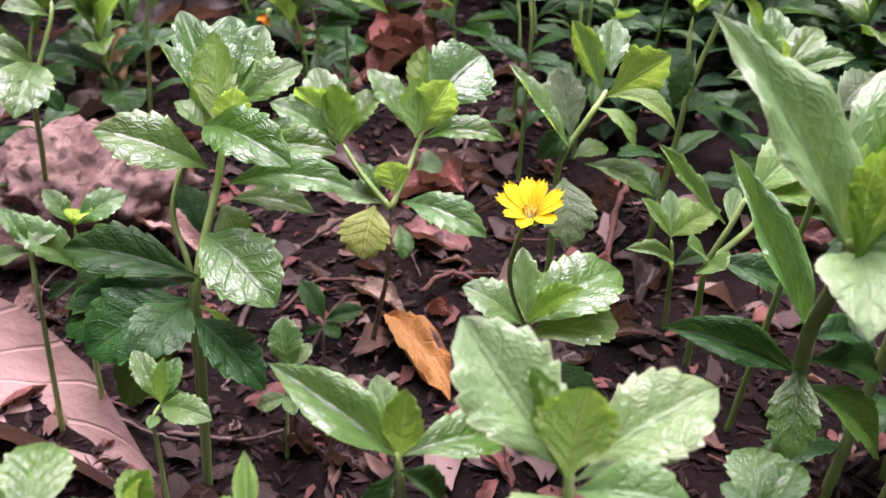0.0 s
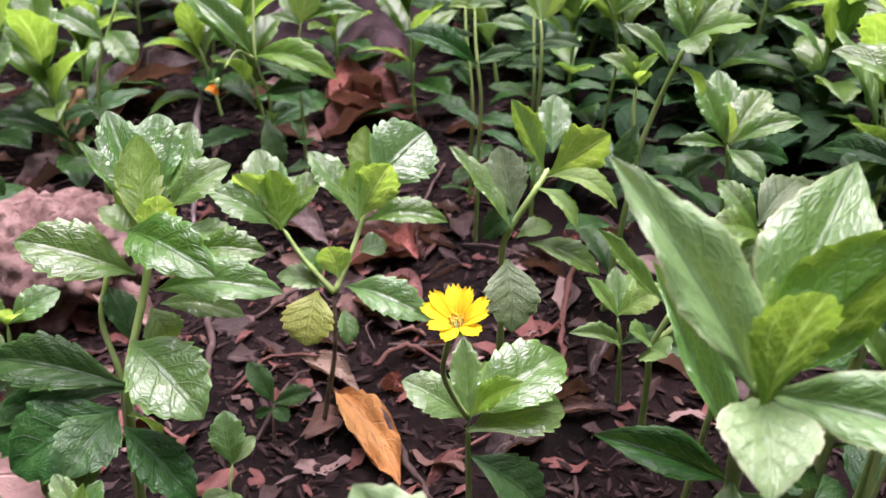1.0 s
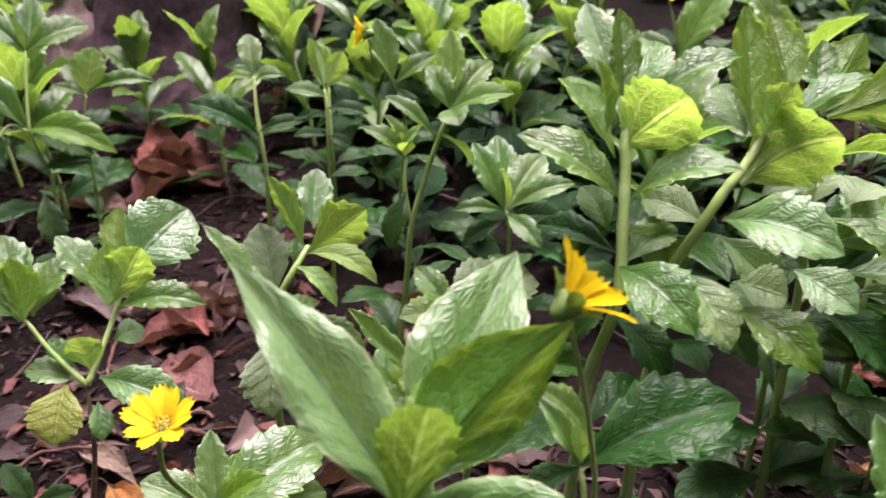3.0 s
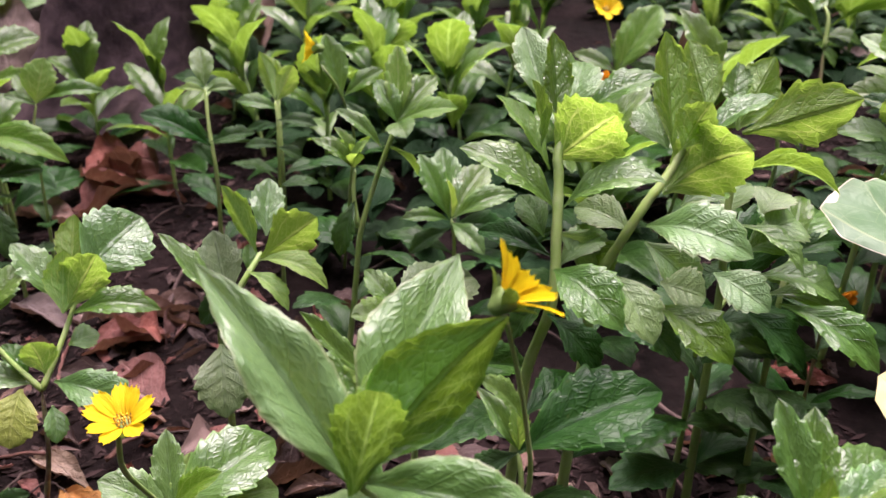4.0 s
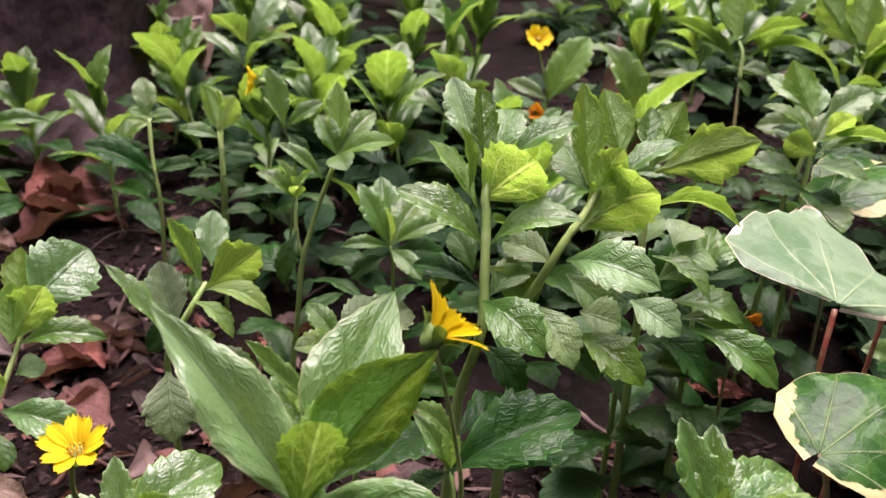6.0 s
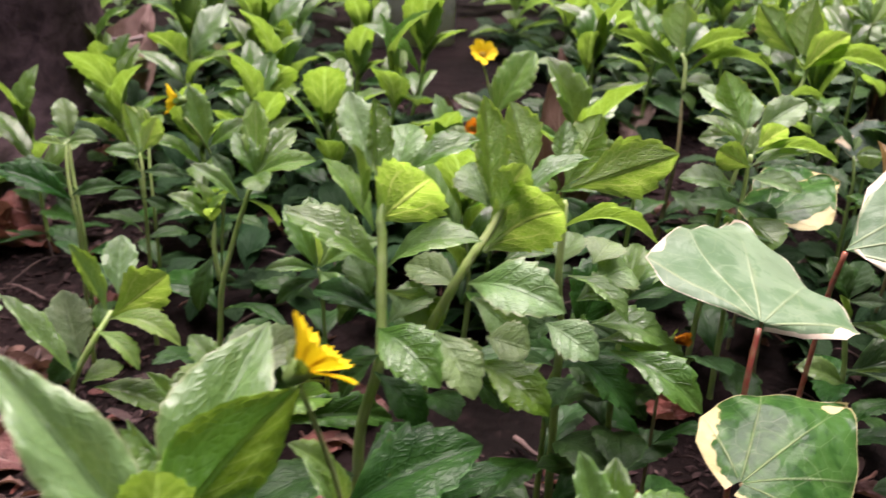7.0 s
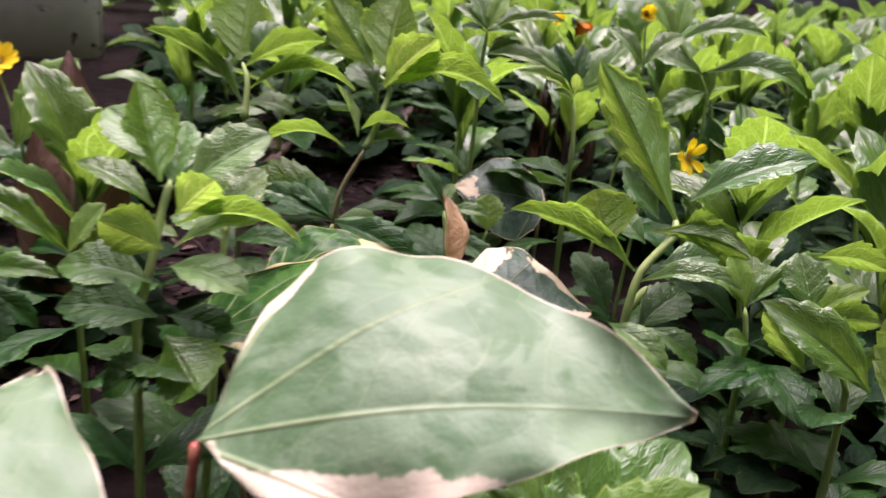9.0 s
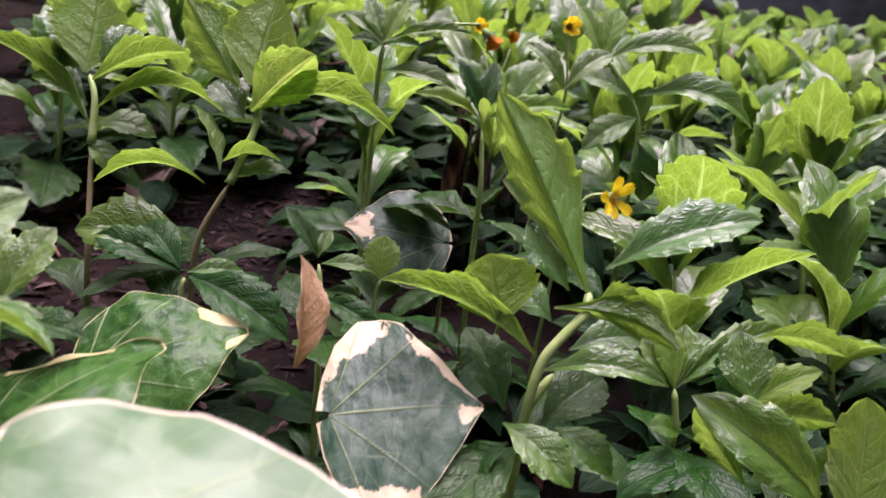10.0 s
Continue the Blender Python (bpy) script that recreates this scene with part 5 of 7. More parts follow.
p = plant("trailing_daisy", 0.231, 0.170, "front trailing daisy with tall pale toothed leaves", group="trailing daisies")
stalk(p, [(0.223, 0.162, 0.121), (0.220, 0.160, 0.128)], 0.0019)
leaf(p, (0.220, 0.160, 0.128), 103, 54, 0.034, 0.012, 0.02, -15, "lob", "l")
leaf(p, (0.220, 0.160, 0.129), 73, 50, 0.031, 0.011, 0.02, -8, "ov", "l")
leaf(p, (0.221, 0.160, 0.129), 16, 9, 0.033, 0.018, 0.08, 20, "rnd", "l")
leaf(p, (0.221, 0.160, 0.129), 29, 16, 0.033, 0.019, 0.08, 13, "rnd", "l")
leaf(p, (0.221, 0.160, 0.128), -23, 28, 0.035, 0.011, 0.1, 23, "ov", "y")
leaf(p, (0.221, 0.160, 0.128), -90, 71, 0.018, 0.009, 0.05, 0, "ov", "y", 0.5)
leaf(p, (0.220, 0.160, 0.127), 153, 11, 0.024, 0.008, 0.1, -31, "ov", "l")
leaf(p, (0.220, 0.159, 0.126), -167, 12, 0.022, 0.009, 0.1, -27, "ov", "l")
leaf(p, (0.220, 0.160, 0.129), 40, 79, 0.016, 0.006, 0.02, 7, "ov", "y", 0.5)

p = plant("ivy", 0.306, 0.235, "variegated ivy leaf on an upright red petiole", group="variegated ivy")
stalk(p, [(0.305, 0.237, 0.137), (0.308, 0.240, 0.154)], 0.0012, STEM_RED, name="petiole", taper=0.9)
ivy_leaf(p, (0.308, 0.240, 0.156), 67, 7, 0.080, 0.084, IVY_PALE, 17, 0.05, 0.06, 1.0, 3, "pale grey green ivy leaf with cream rim", back=0.0, patches=((0.04, -1, 0.22, 0.3), (0.35, 1, 0.12, 0.18)))

p = plant("ivy", 0.358, 0.278, "large variegated ivy leaf with cream torn edge", group="variegated ivy")
stalk(p, [(0.364, 0.275, 0.148), (0.365, 0.272, 0.167)], 0.0012, STEM_RED, name="petiole", taper=0.9)
ivy_leaf(p, (0.365, 0.272, 0.168), -22, 6, 0.098, 0.084, IVY_PALE, 42, 0.13, 0.16, 0.15, 5, "large pale green ivy leaf edged in cream", 0.42, back=-0.04, patches=((0.24, -0.95, 0.55, 0.6), (0.12, 0.95, 0.14, 0.2)))

p = plant("ivy", 0.290, 0.200, "small glossy variegated ivy leaf with yellow rim", group="variegated ivy")
stalk(p, [(0.287, 0.198, 0.107), (0.284, 0.202, 0.120)], 0.0011, STEM_BROWN, name="petiole", taper=0.9)
ivy_leaf(p, (0.284, 0.202, 0.120), 19, 13, 0.054, 0.056, IVY_DARK, 20, 0.08, 0.2, 0.5, 7, "dark glossy ivy leaf with wide yellow rim", patches=((0.1, 1, 0.45, 0.45), (0.2, -1, 0.5, 0.35), (0.9, 0.3, 0.2, 0.6)))

p = plant("ivy", 0.401, 0.358, "variegated ivy leaf half hidden behind others", group="variegated ivy")
stalk(p, [(0.390, 0.348, 0.134), (0.385, 0.354, 0.150)], 0.0010, STEM_BROWN, name="petiole", taper=0.9)
ivy_leaf(p, (0.385, 0.354, 0.152), 17, 18, 0.051, 0.050, IVY_DARK, 0, 0.06, 0.15, 0.4, 9, "mottled green ivy leaf with cream rim", patches=((0.6, 0.9, 0.4, 0.5), (0.3, -0.9, 0.4, 0.4)))

p = plant("ivy", 0.416, 0.407, "ivy leaf with green patches and cream edge lying low", group="variegated ivy")
stalk(p, [(0.416, 0.399, 0.138), (0.417, 0.401, 0.143)], 0.0010, STEM_BROWN, name="petiole", taper=0.9)
ivy_leaf(p, (0.417, 0.401, 0.144), -6, 14, 0.046, 0.046, IVY_DARK, 30, 0.1, 0.1, 0.1, 11, "rounded green ivy leaf with cream patch", patches=((0.85, 0.7, 0.28, 0.6), (0.92, -0.6, 0.18, 0.5), (0.1, -1, 0.2, 0.3)))

p = plant("ivy", 0.481, 0.372, "dark grey green ivy leaf with cream rim", group="variegated ivy")
stalk(p, [(0.476, 0.362, 0.137), (0.474, 0.360, 0.145)], 0.0010, STEM_BROWN, name="petiole", taper=0.9)
ivy_leaf(p, (0.474, 0.360, 0.145), -20, 5, 0.042, 0.062, IVY_GREY, 36, 0.06, 0.1, 0.45, 13, "dark slate ivy leaf with cream margin", patches=((0.2, 1, 0.4, 0.65), (0.75, 1, 0.45, 0.65), (1, -0.3, 0.35, 0.9), (0.35, -1, 0.4, 0.45)))
leaf(p, (0.467, 0.373, 0.154), 70, 57, 0.032, 0.010, 0.08, 28, "lan", "t", 0.8, label="folded tan withered leaf")

p = plant("ivy", 0.575, 0.478, "grey ivy leaf with pale pointed tip", group="variegated ivy")
stalk(p, [(0.573, 0.475, 0.138), (0.572, 0.476, 0.148)], 0.0010, STEM_BROWN, name="petiole", taper=0.9)
ivy_leaf(p, (0.572, 0.477, 0.149), 159, 6, 0.044, 0.050, IVY_GREY, -42, 0.05, 0.1, 0.3, 15, "slate grey ivy leaf with beige tip", patches=((0.9, 0, 0.4, 1.3),))

p = plant("trailing_daisy", 0.366, 0.372, "trailing daisy with a tall upright leaf over the ivy", group="trailing daisies")
stalk(p, [(0.365, 0.361, 0.153), (0.369, 0.360, 0.172), (0.372, 0.363, 0.184), (0.375, 0.364, 0.195)], 0.0018)
skirt(p, (0.365, 0.361, 0.153), 3, 0.04, 456)
leaf(p, (0.372, 0.362, 0.195), 99, 50, 0.032, 0.017, 0.0, 142, "ov", "y", 0.4)
leaf(p, (0.375, 0.368, 0.197), 120, 25, 0.030, 0.015, 0.04, -28, "ov", "d", 0.4)
leaf(p, (0.379, 0.363, 0.193), -4, 33, 0.028, 0.017, 0.06, 42, "ov", "d", 0.4)
leaf(p, (0.375, 0.365, 0.193), 63, 45, 0.022, 0.013, 0.0, -0, "ov", "d", 0.4)
leaf(p, (0.370, 0.361, 0.188), 144, 23, 0.025, 0.012, 0.08, -13, "ov", "m", 0.4)
leaf(p, (0.371, 0.352, 0.179), 166, 24, 0.018, 0.015, 0.08, 90, "rnd", "y", 0.4)
leaf(p, (0.375, 0.354, 0.188), -40, 44, 0.016, 0.014, 0.05, -66, "ov", "y", 0.4)
leaf(p, (0.375, 0.356, 0.184), -40, 2, 0.037, 0.013, 0.14, -35, "ov", "m", 0.4)
leaf(p, (0.375, 0.358, 0.177), -18, 17, 0.031, 0.012, 0.12, 14, "ov", "d", 0.4)
leaf(p, (0.373, 0.354, 0.173), -45, -7, 0.025, 0.014, 0.12, 22, "ov", "d", 0.4)
leaf(p, (0.369, 0.358, 0.167), 151, 4, 0.027, 0.017, 0.12, -26, "ov", "m", 0.4)
leaf(p, (0.369, 0.350, 0.160), 165, 5, 0.026, 0.017, 0.12, -31, "ov", "o", 0.4)
leaf(p, (0.370, 0.344, 0.157), -73, -24, 0.021, 0.021, 0.08, -136, "rnd", "m", 0.4)
leaf(p, (0.373, 0.355, 0.158), -22, -22, 0.020, 0.014, 0.1, 33, "ov", "o", 0.4)
leaf(p, (0.370, 0.346, 0.148), 178, -27, 0.018, 0.015, 0.1, -24, "ov", "o", 0.4)

p = plant("trailing_daisy", 0.357, 0.447, "trailing daisy with a long arching leaf", group="trailing daisies")
stalk(p, [(0.353, 0.428, 0.136), (0.351, 0.429, 0.152)], 0.0016)
skirt(p, (0.353, 0.428, 0.136), 3, 0.04, 474)
leaf(p, (0.351, 0.429, 0.152), 152, 29, 0.043, 0.012, 0.12, -33, "ov", "m")
leaf(p, (0.351, 0.429, 0.152), -12, 55, 0.022, 0.013, 0.04, 33, "rnd", "y")
leaf(p, (0.351, 0.429, 0.151), 124, -6, 0.020, 0.008, 0.1, -33, "ov", "o")

p = plant("trailing_daisy", 0.290, 0.503, "trailing daisy with a small pale crown", group="trailing daisies")
stalk(p, [(0.291, 0.484, 0.113), (0.292, 0.486, 0.133)], 0.0015)
skirt(p, (0.291, 0.484, 0.113), 3, 0.04, 481)
leaf(p, (0.292, 0.486, 0.133), -22, 10, 0.024, 0.010, 0.1, 33, "ov", "m")
leaf(p, (0.292, 0.486, 0.133), 41, 53, 0.019, 0.010, 0.05, 26, "ov", "m")
leaf(p, (0.292, 0.486, 0.133), 128, 28, 0.023, 0.012, 0.05, -22, "ov", "m")
leaf(p, (0.291, 0.483, 0.124), 162, -22, 0.016, 0.008, 0.1, -33, "ov", "y")

p = plant("trailing_daisy", 0.314, 0.483, "trailing daisy with a toothed bright sprig", group="trailing daisies")
stalk(p, [(0.316, 0.462, 0.118), (0.319, 0.461, 0.133)], 0.0015)
skirt(p, (0.316, 0.462, 0.118), 3, 0.04, 489)
leaf(p, (0.319, 0.461, 0.133), 127, 54, 0.010, 0.006, 0.05, -20, "rnd", "y")
leaf(p, (0.319, 0.461, 0.133), -32, 8, 0.035, 0.011, 0.15, 33, "ov", "m")
leaf(p, (0.319, 0.460, 0.132), -68, -41, 0.036, 0.015, 0.1, 13, "ov", "o")
leaf(p, (0.319, 0.460, 0.131), -26, -33, 0.028, 0.012, 0.1, 33, "ov", "o")
leaf(p, (0.319, 0.461, 0.132), 136, 7, 0.020, 0.010, 0.1, -32, "ov", "m")

p = plant("trailing_daisy", 0.433, 0.537, "upright trailing daisy with a brown lower stem", group="trailing daisies")
stalk(p, [(0.434, 0.528, 0.140), (0.437, 0.537, 0.178)], 0.0017, STEM_BROWN)
skirt(p, (0.434, 0.528, 0.140), 3, 0.04, 498)
stalk(p, [(0.437, 0.537, 0.178), (0.439, 0.542, 0.195), (0.438, 0.548, 0.204)], 0.0017, rooted=False)
leaf(p, (0.437, 0.539, 0.183), 133, 28, 0.066, 0.016, 0.08, 41, "ov", "m", 0.4)
leaf(p, (0.436, 0.548, 0.205), 60, 62, 0.036, 0.035, 0.0, -142, "rnd", "y", 0.4)
leaf(p, (0.438, 0.541, 0.203), -32, 22, 0.042, 0.019, 0.1, -39, "ov", "m", 0.4)
leaf(p, (0.439, 0.538, 0.192), -37, 6, 0.054, 0.017, 0.2, -23, "ov", "m", 0.4)
leaf(p, (0.435, 0.553, 0.205), 106, 43, 0.031, 0.018, 0.08, -9, "ov", "l", 0.4)
leaf(p, (0.443, 0.552, 0.202), 30, 45, 0.028, 0.019, 0.08, 35, "ov", "l", 0.4)
leaf(p, (0.437, 0.549, 0.191), 126, 17, 0.031, 0.016, 0.1, -21, "ov", "m", 0.4)
leaf(p, (0.439, 0.545, 0.184), -19, -8, 0.025, 0.016, 0.15, 27, "ov", "m", 0.4)
leaf(p, (0.436, 0.543, 0.179), -50, -45, 0.018, 0.013, 0.1, 10, "ov", "m", 0.4)

p = plant("trailing_daisy", 0.461, 0.489, "trailing daisy with broad crown leaves and arching side leaf", group="trailing daisies")
stalk(p, [(0.466, 0.477, 0.156), (0.476, 0.474, 0.178)], 0.0017, STEM_BROWN)
skirt(p, (0.466, 0.477, 0.156), 3, 0.04, 512)
stalk(p, [(0.476, 0.474, 0.178), (0.481, 0.475, 0.188), (0.487, 0.478, 0.203), (0.483, 0.480, 0.209)], 0.0017, rooted=False)
leaf(p, (0.481, 0.484, 0.212), 118, 44, 0.042, 0.023, 0.02, 108, "ov", "y", 0.4)
leaf(p, (0.486, 0.482, 0.213), 49, 59, 0.040, 0.030, 0.0, -140, "lan", "y", 0.5)
leaf(p, (0.482, 0.478, 0.205), -41, -1, 0.057, 0.021, 0.2, -39, "ov", "m", 0.4)
leaf(p, (0.483, 0.475, 0.205), -33, 46, 0.032, 0.023, 0.06, -71, "ov", "y", 0.4)
leaf(p, (0.473, 0.477, 0.182), 114, 53, 0.027, 0.015, 0.06, 30, "ov", "m", 0.4)
leaf(p, (0.474, 0.476, 0.186), -44, 9, 0.023, 0.015, 0.16, -30, "ov", "m", 0.4)
leaf(p, (0.468, 0.478, 0.177), 160, -4, 0.039, 0.016, 0.22, 29, "ov", "m", 0.4)
leaf(p, (0.475, 0.477, 0.178), -26, 13, 0.025, 0.011, 0.1, 18, "ov", "l", 0.4)
leaf(p, (0.484, 0.485, 0.200), 109, 31, 0.022, 0.016, 0.08, -26, "ov", "l", 0.4)
leaf(p, (0.462, 0.474, 0.157), 158, 1, 0.040, 0.024, 0.12, -42, "ov", "m", 0.4)
leaf(p, (0.455, 0.482, 0.141), 36, 40, 0.022, 0.017, 0.08, 21, "ov", "o", 0.4)

p = plant("trailing_daisy", 0.455, 0.465, "low trailing daisy with flat dark leaves", group="trailing daisies")
stalk(p, [(0.456, 0.459, 0.142), (0.457, 0.459, 0.148)], 0.0015)
skirt(p, (0.456, 0.459, 0.142), 3, 0.04, 528)
leaf(p, (0.456, 0.460, 0.150), 141, 13, 0.034, 0.014, 0.08, -33, "ov", "o")
leaf(p, (0.456, 0.460, 0.151), 115, 25, 0.026, 0.014, 0.08, -21, "ov", "o")
leaf(p, (0.458, 0.459, 0.149), -51, -18, 0.045, 0.020, 0.08, 29, "ov", "o")
leaf(p, (0.458, 0.459, 0.150), -10, -2, 0.020, 0.008, 0.08, 33, "ov", "m")

p = plant("trailing_daisy", 0.500, 0.430, "narrow trailing daisy with folded grey green leaves", group="trailing daisies")
stalk(p, [(0.497, 0.428, 0.145), (0.496, 0.431, 0.161)], 0.0015)
skirt(p, (0.497, 0.428, 0.145), 3, 0.04, 536)
leaf(p, (0.496, 0.432, 0.163), 125, 45, 0.021, 0.008, 0.05, -23, "ov", "o")
leaf(p, (0.497, 0.431, 0.161), -28, -2, 0.018, 0.007, 0.12, 33, "ov", "m")
leaf(p, (0.496, 0.432, 0.163), 43, 39, 0.012, 0.005, 0.08, 17, "ov", "m")
leaf(p, (0.496, 0.427, 0.150), -57, -13, 0.026, 0.010, 0.1, 30, "ov", "o")
leaf(p, (0.497, 0.428, 0.152), -9, -12, 0.014, 0.005, 0.1, 33, "ov", "o")

p = plant("trailing_daisy", 0.537, 0.468, "single cupped young leaf on a thin stalk", group="trailing daisies")
stalk(p, [(0.535, 0.463, 0.134), (0.536, 0.462, 0.140)], 0.0012)
skirt(p, (0.535, 0.463, 0.134), 3, 0.04, 545)
leaf(p, (0.536, 0.462, 0.140), 64, 65, 0.018, 0.015, 0.06, 2, "rnd", "y")
leaf(p, (0.536, 0.462, 0.140), 112, 26, 0.012, 0.006, 0.06, -26, "ov", "m")

p = plant("trailing_daisy", 0.528, 0.351, "trailing daisy with one tall netted leaf and toothed side leaf", group="trailing daisies")
stalk(p, [(0.524, 0.340, 0.152), (0.527, 0.340, 0.165), (0.535, 0.339, 0.175), (0.538, 0.339, 0.178), (0.540, 0.342, 0.183)], 0.0021)
skirt(p, (0.524, 0.340, 0.152), 3, 0.04, 551)
stalk(p, [(0.525, 0.341, 0.151), (0.532, 0.341, 0.159)], 0.0017, rooted=False)
leaf(p, (0.539, 0.341, 0.183), 109, 50, 0.063, 0.022, -0.02, 109, "lob", "y", 0.3)
leaf(p, (0.545, 0.342, 0.189), -25, 24, 0.045, 0.018, 0.12, 27, "ov", "l", 0.4)
leaf(p, (0.538, 0.348, 0.181), 109, 41, 0.023, 0.011, 0.02, -36, "ov", "l", 0.4)
leaf(p, (0.529, 0.342, 0.179), -60, -1, 0.035, 0.013, 0.22, -81, "lob", "m", 0.4)
leaf(p, (0.532, 0.346, 0.173), 120, 29, 0.016, 0.010, 0.08, -37, "ov", "l", 0.4)
leaf(p, (0.525, 0.341, 0.165), 150, 21, 0.048, 0.015, 0.1, 47, "ov", "m", 0.4)
leaf(p, (0.517, 0.347, 0.173), 100, 59, 0.020, 0.025, 0.04, 126, "rnd", "y", 0.4)
leaf(p, (0.525, 0.338, 0.162), -43, 6, 0.034, 0.011, 0.15, 22, "ov", "l", 0.4)
leaf(p, (0.536, 0.341, 0.166), -12, 7, 0.023, 0.012, 0.1, 32, "ov", "l", 0.4)
leaf(p, (0.515, 0.338, 0.148), -66, -21, 0.025, 0.013, 0.12, 25, "ov", "m", 0.4)
leaf(p, (0.520, 0.345, 0.147), 99, 39, 0.027, 0.014, 0.08, -21, "ov", "o", 0.4)
leaf(p, (0.529, 0.339, 0.144), 8, 25, 0.025, 0.017, 0.08, 20, "rnd", "o", 0.4)
leaf(p, (0.529, 0.333, 0.147), -54, -27, 0.020, 0.012, 0.12, 20, "ov", "m", 0.4)
leaf(p, (0.539, 0.337, 0.180), -33, 22, 0.013, 0.011, 0.1, -72, "ov", "m", 0.4)
leaf(p, (0.517, 0.337, 0.142), 169, -45, 0.018, 0.012, 0.08, -11, "ov", "o", 0.4)

p = plant("trailing_daisy", 0.599, 0.350, "trailing daisy with crowded narrow side leaves", group="trailing daisies")
stalk(p, [(0.588, 0.343, 0.131), (0.586, 0.345, 0.144)], 0.0018)
skirt(p, (0.588, 0.343, 0.131), 3, 0.04, 573)
leaf(p, (0.586, 0.345, 0.144), 95, 57, 0.023, 0.010, 0.04, -24, "ov", "y")
leaf(p, (0.587, 0.345, 0.144), 48, 50, 0.022, 0.010, 0.04, -1, "ov", "m")
leaf(p, (0.587, 0.345, 0.144), -1, 36, 0.025, 0.009, 0.08, 23, "ov", "m")
leaf(p, (0.587, 0.345, 0.145), -4, 23, 0.044, 0.011, 0.08, 26, "ov", "m")
leaf(p, (0.586, 0.345, 0.144), 113, 38, 0.021, 0.008, 0.06, -31, "ov", "m")
leaf(p, (0.587, 0.345, 0.144), 28, 32, 0.024, 0.013, 0.04, 10, "rnd", "p")
leaf(p, (0.586, 0.340, 0.131), 176, 17, 0.013, 0.008, 0.1, -33, "rnd", "m")
leaf(p, (0.586, 0.340, 0.131), -11, -22, 0.014, 0.007, 0.1, 33, "rnd", "o")

p = plant("trailing_daisy", 0.602, 0.303, "trailing daisy with long glossy sky-lit leaf", group="trailing daisies")
stalk(p, [(0.591, 0.298, 0.128), (0.588, 0.298, 0.136), (0.588, 0.312, 0.157)], 0.0019)
skirt(p, (0.591, 0.298, 0.128), 3, 0.04, 585)
leaf(p, (0.595, 0.292, 0.133), 143, 33, 0.050, 0.020, 0.08, -51, "ov", "l", 0.4)
leaf(p, (0.585, 0.314, 0.155), 82, 53, 0.022, 0.016, 0.02, -22, "ov", "l", 0.4)
leaf(p, (0.589, 0.321, 0.173), -42, -3, 0.024, 0.017, 0.12, -49, "ov", "m", 0.4)
leaf(p, (0.582, 0.310, 0.154), -40, 7, 0.021, 0.014, 0.12, -75, "ov", "m", 0.4)
leaf(p, (0.595, 0.283, 0.129), 51, 68, 0.039, 0.021, 0.03, 145, "rnd", "y", 0.4)
leaf(p, (0.595, 0.304, 0.144), -34, -43, 0.011, 0.013, 0.08, 56, "ov", "m", 0.4)
leaf(p, (0.571, 0.301, 0.140), 116, 43, 0.024, 0.012, 0.05, 97, "ov", "y", 0.4)

p = plant("trailing_daisy", 0.612, 0.335, "trailing daisy with folded upright pair of leaves", group="trailing daisies")
stalk(p, [(0.602, 0.330, 0.130), (0.598, 0.330, 0.141)], 0.0017)
skirt(p, (0.602, 0.330, 0.130), 3, 0.04, 595)
leaf(p, (0.597, 0.330, 0.141), 86, 65, 0.023, 0.011, 0.06, -22, "ov", "o")
leaf(p, (0.598, 0.330, 0.141), 22, 47, 0.023, 0.012, 0.06, 9, "ov", "m")
leaf(p, (0.599, 0.329, 0.142), -29, 38, 0.028, 0.012, 0.12, 32, "lob", "y")
leaf(p, (0.598, 0.329, 0.140), -34, -4, 0.022, 0.009, 0.12, 33, "ov", "y")
leaf(p, (0.598, 0.329, 0.140), 2, 2, 0.033, 0.013, 0.1, 27, "ov", "m")

p = plant("trailing_daisy", 0.602, 0.442, "trailing daisy with a ragged half-shed yellow flower", group="trailing daisies")
stalk(p, [(0.598, 0.429, 0.171), (0.603, 0.424, 0.184), (0.609, 0.419, 0.187)], 0.0010, name="flower_stalk")
skirt(p, (0.598, 0.429, 0.171), 2, 0.028, 948)
flower(p, (0.610, 0.417, 0.186), -95, 12, 0.0170, 8, 20, skip=(2, 5))
leaf(p, (0.598, 0.429, 0.171), -5, 49, 0.013, 0.006, 0.1, 31, "ov", "m")

p = plant("trailing_daisy", 0.551, 0.515, "trailing daisy with a spent orange flower on a long stalk", group="trailing daisies")
stalk(p, [(0.544, 0.499, 0.216), (0.544, 0.497, 0.230)], 0.0015)
skirt(p, (0.544, 0.499, 0.216), 3, 0.04, 609)
stalk(p, [(0.544, 0.497, 0.230), (0.560, 0.493, 0.239), (0.581, 0.483, 0.242)], 0.0009, name="flower_stalk", rooted=False)
flower(p, (0.583, 0.480, 0.238), -20, -45, 0.0140, 8, 60, old=True)
leaf(p, (0.544, 0.497, 0.230), 101, 51, 0.022, 0.010, 0.05, -21, "ov", "m")
leaf(p, (0.544, 0.497, 0.230), 27, 53, 0.022, 0.010, 0.05, 24, "ov", "y")
leaf(p, (0.544, 0.497, 0.230), 126, 27, 0.022, 0.008, 0.1, -33, "ov", "m")
leaf(p, (0.545, 0.497, 0.230), -29, 11, 0.037, 0.009, 0.1, 33, "ov", "m")
leaf(p, (0.544, 0.497, 0.229), 173, 7, 0.014, 0.006, 0.1, -33, "ov", "o")
leaf(p, (0.544, 0.497, 0.229), -48, 6, 0.017, 0.007, 0.1, 33, "ov", "m")
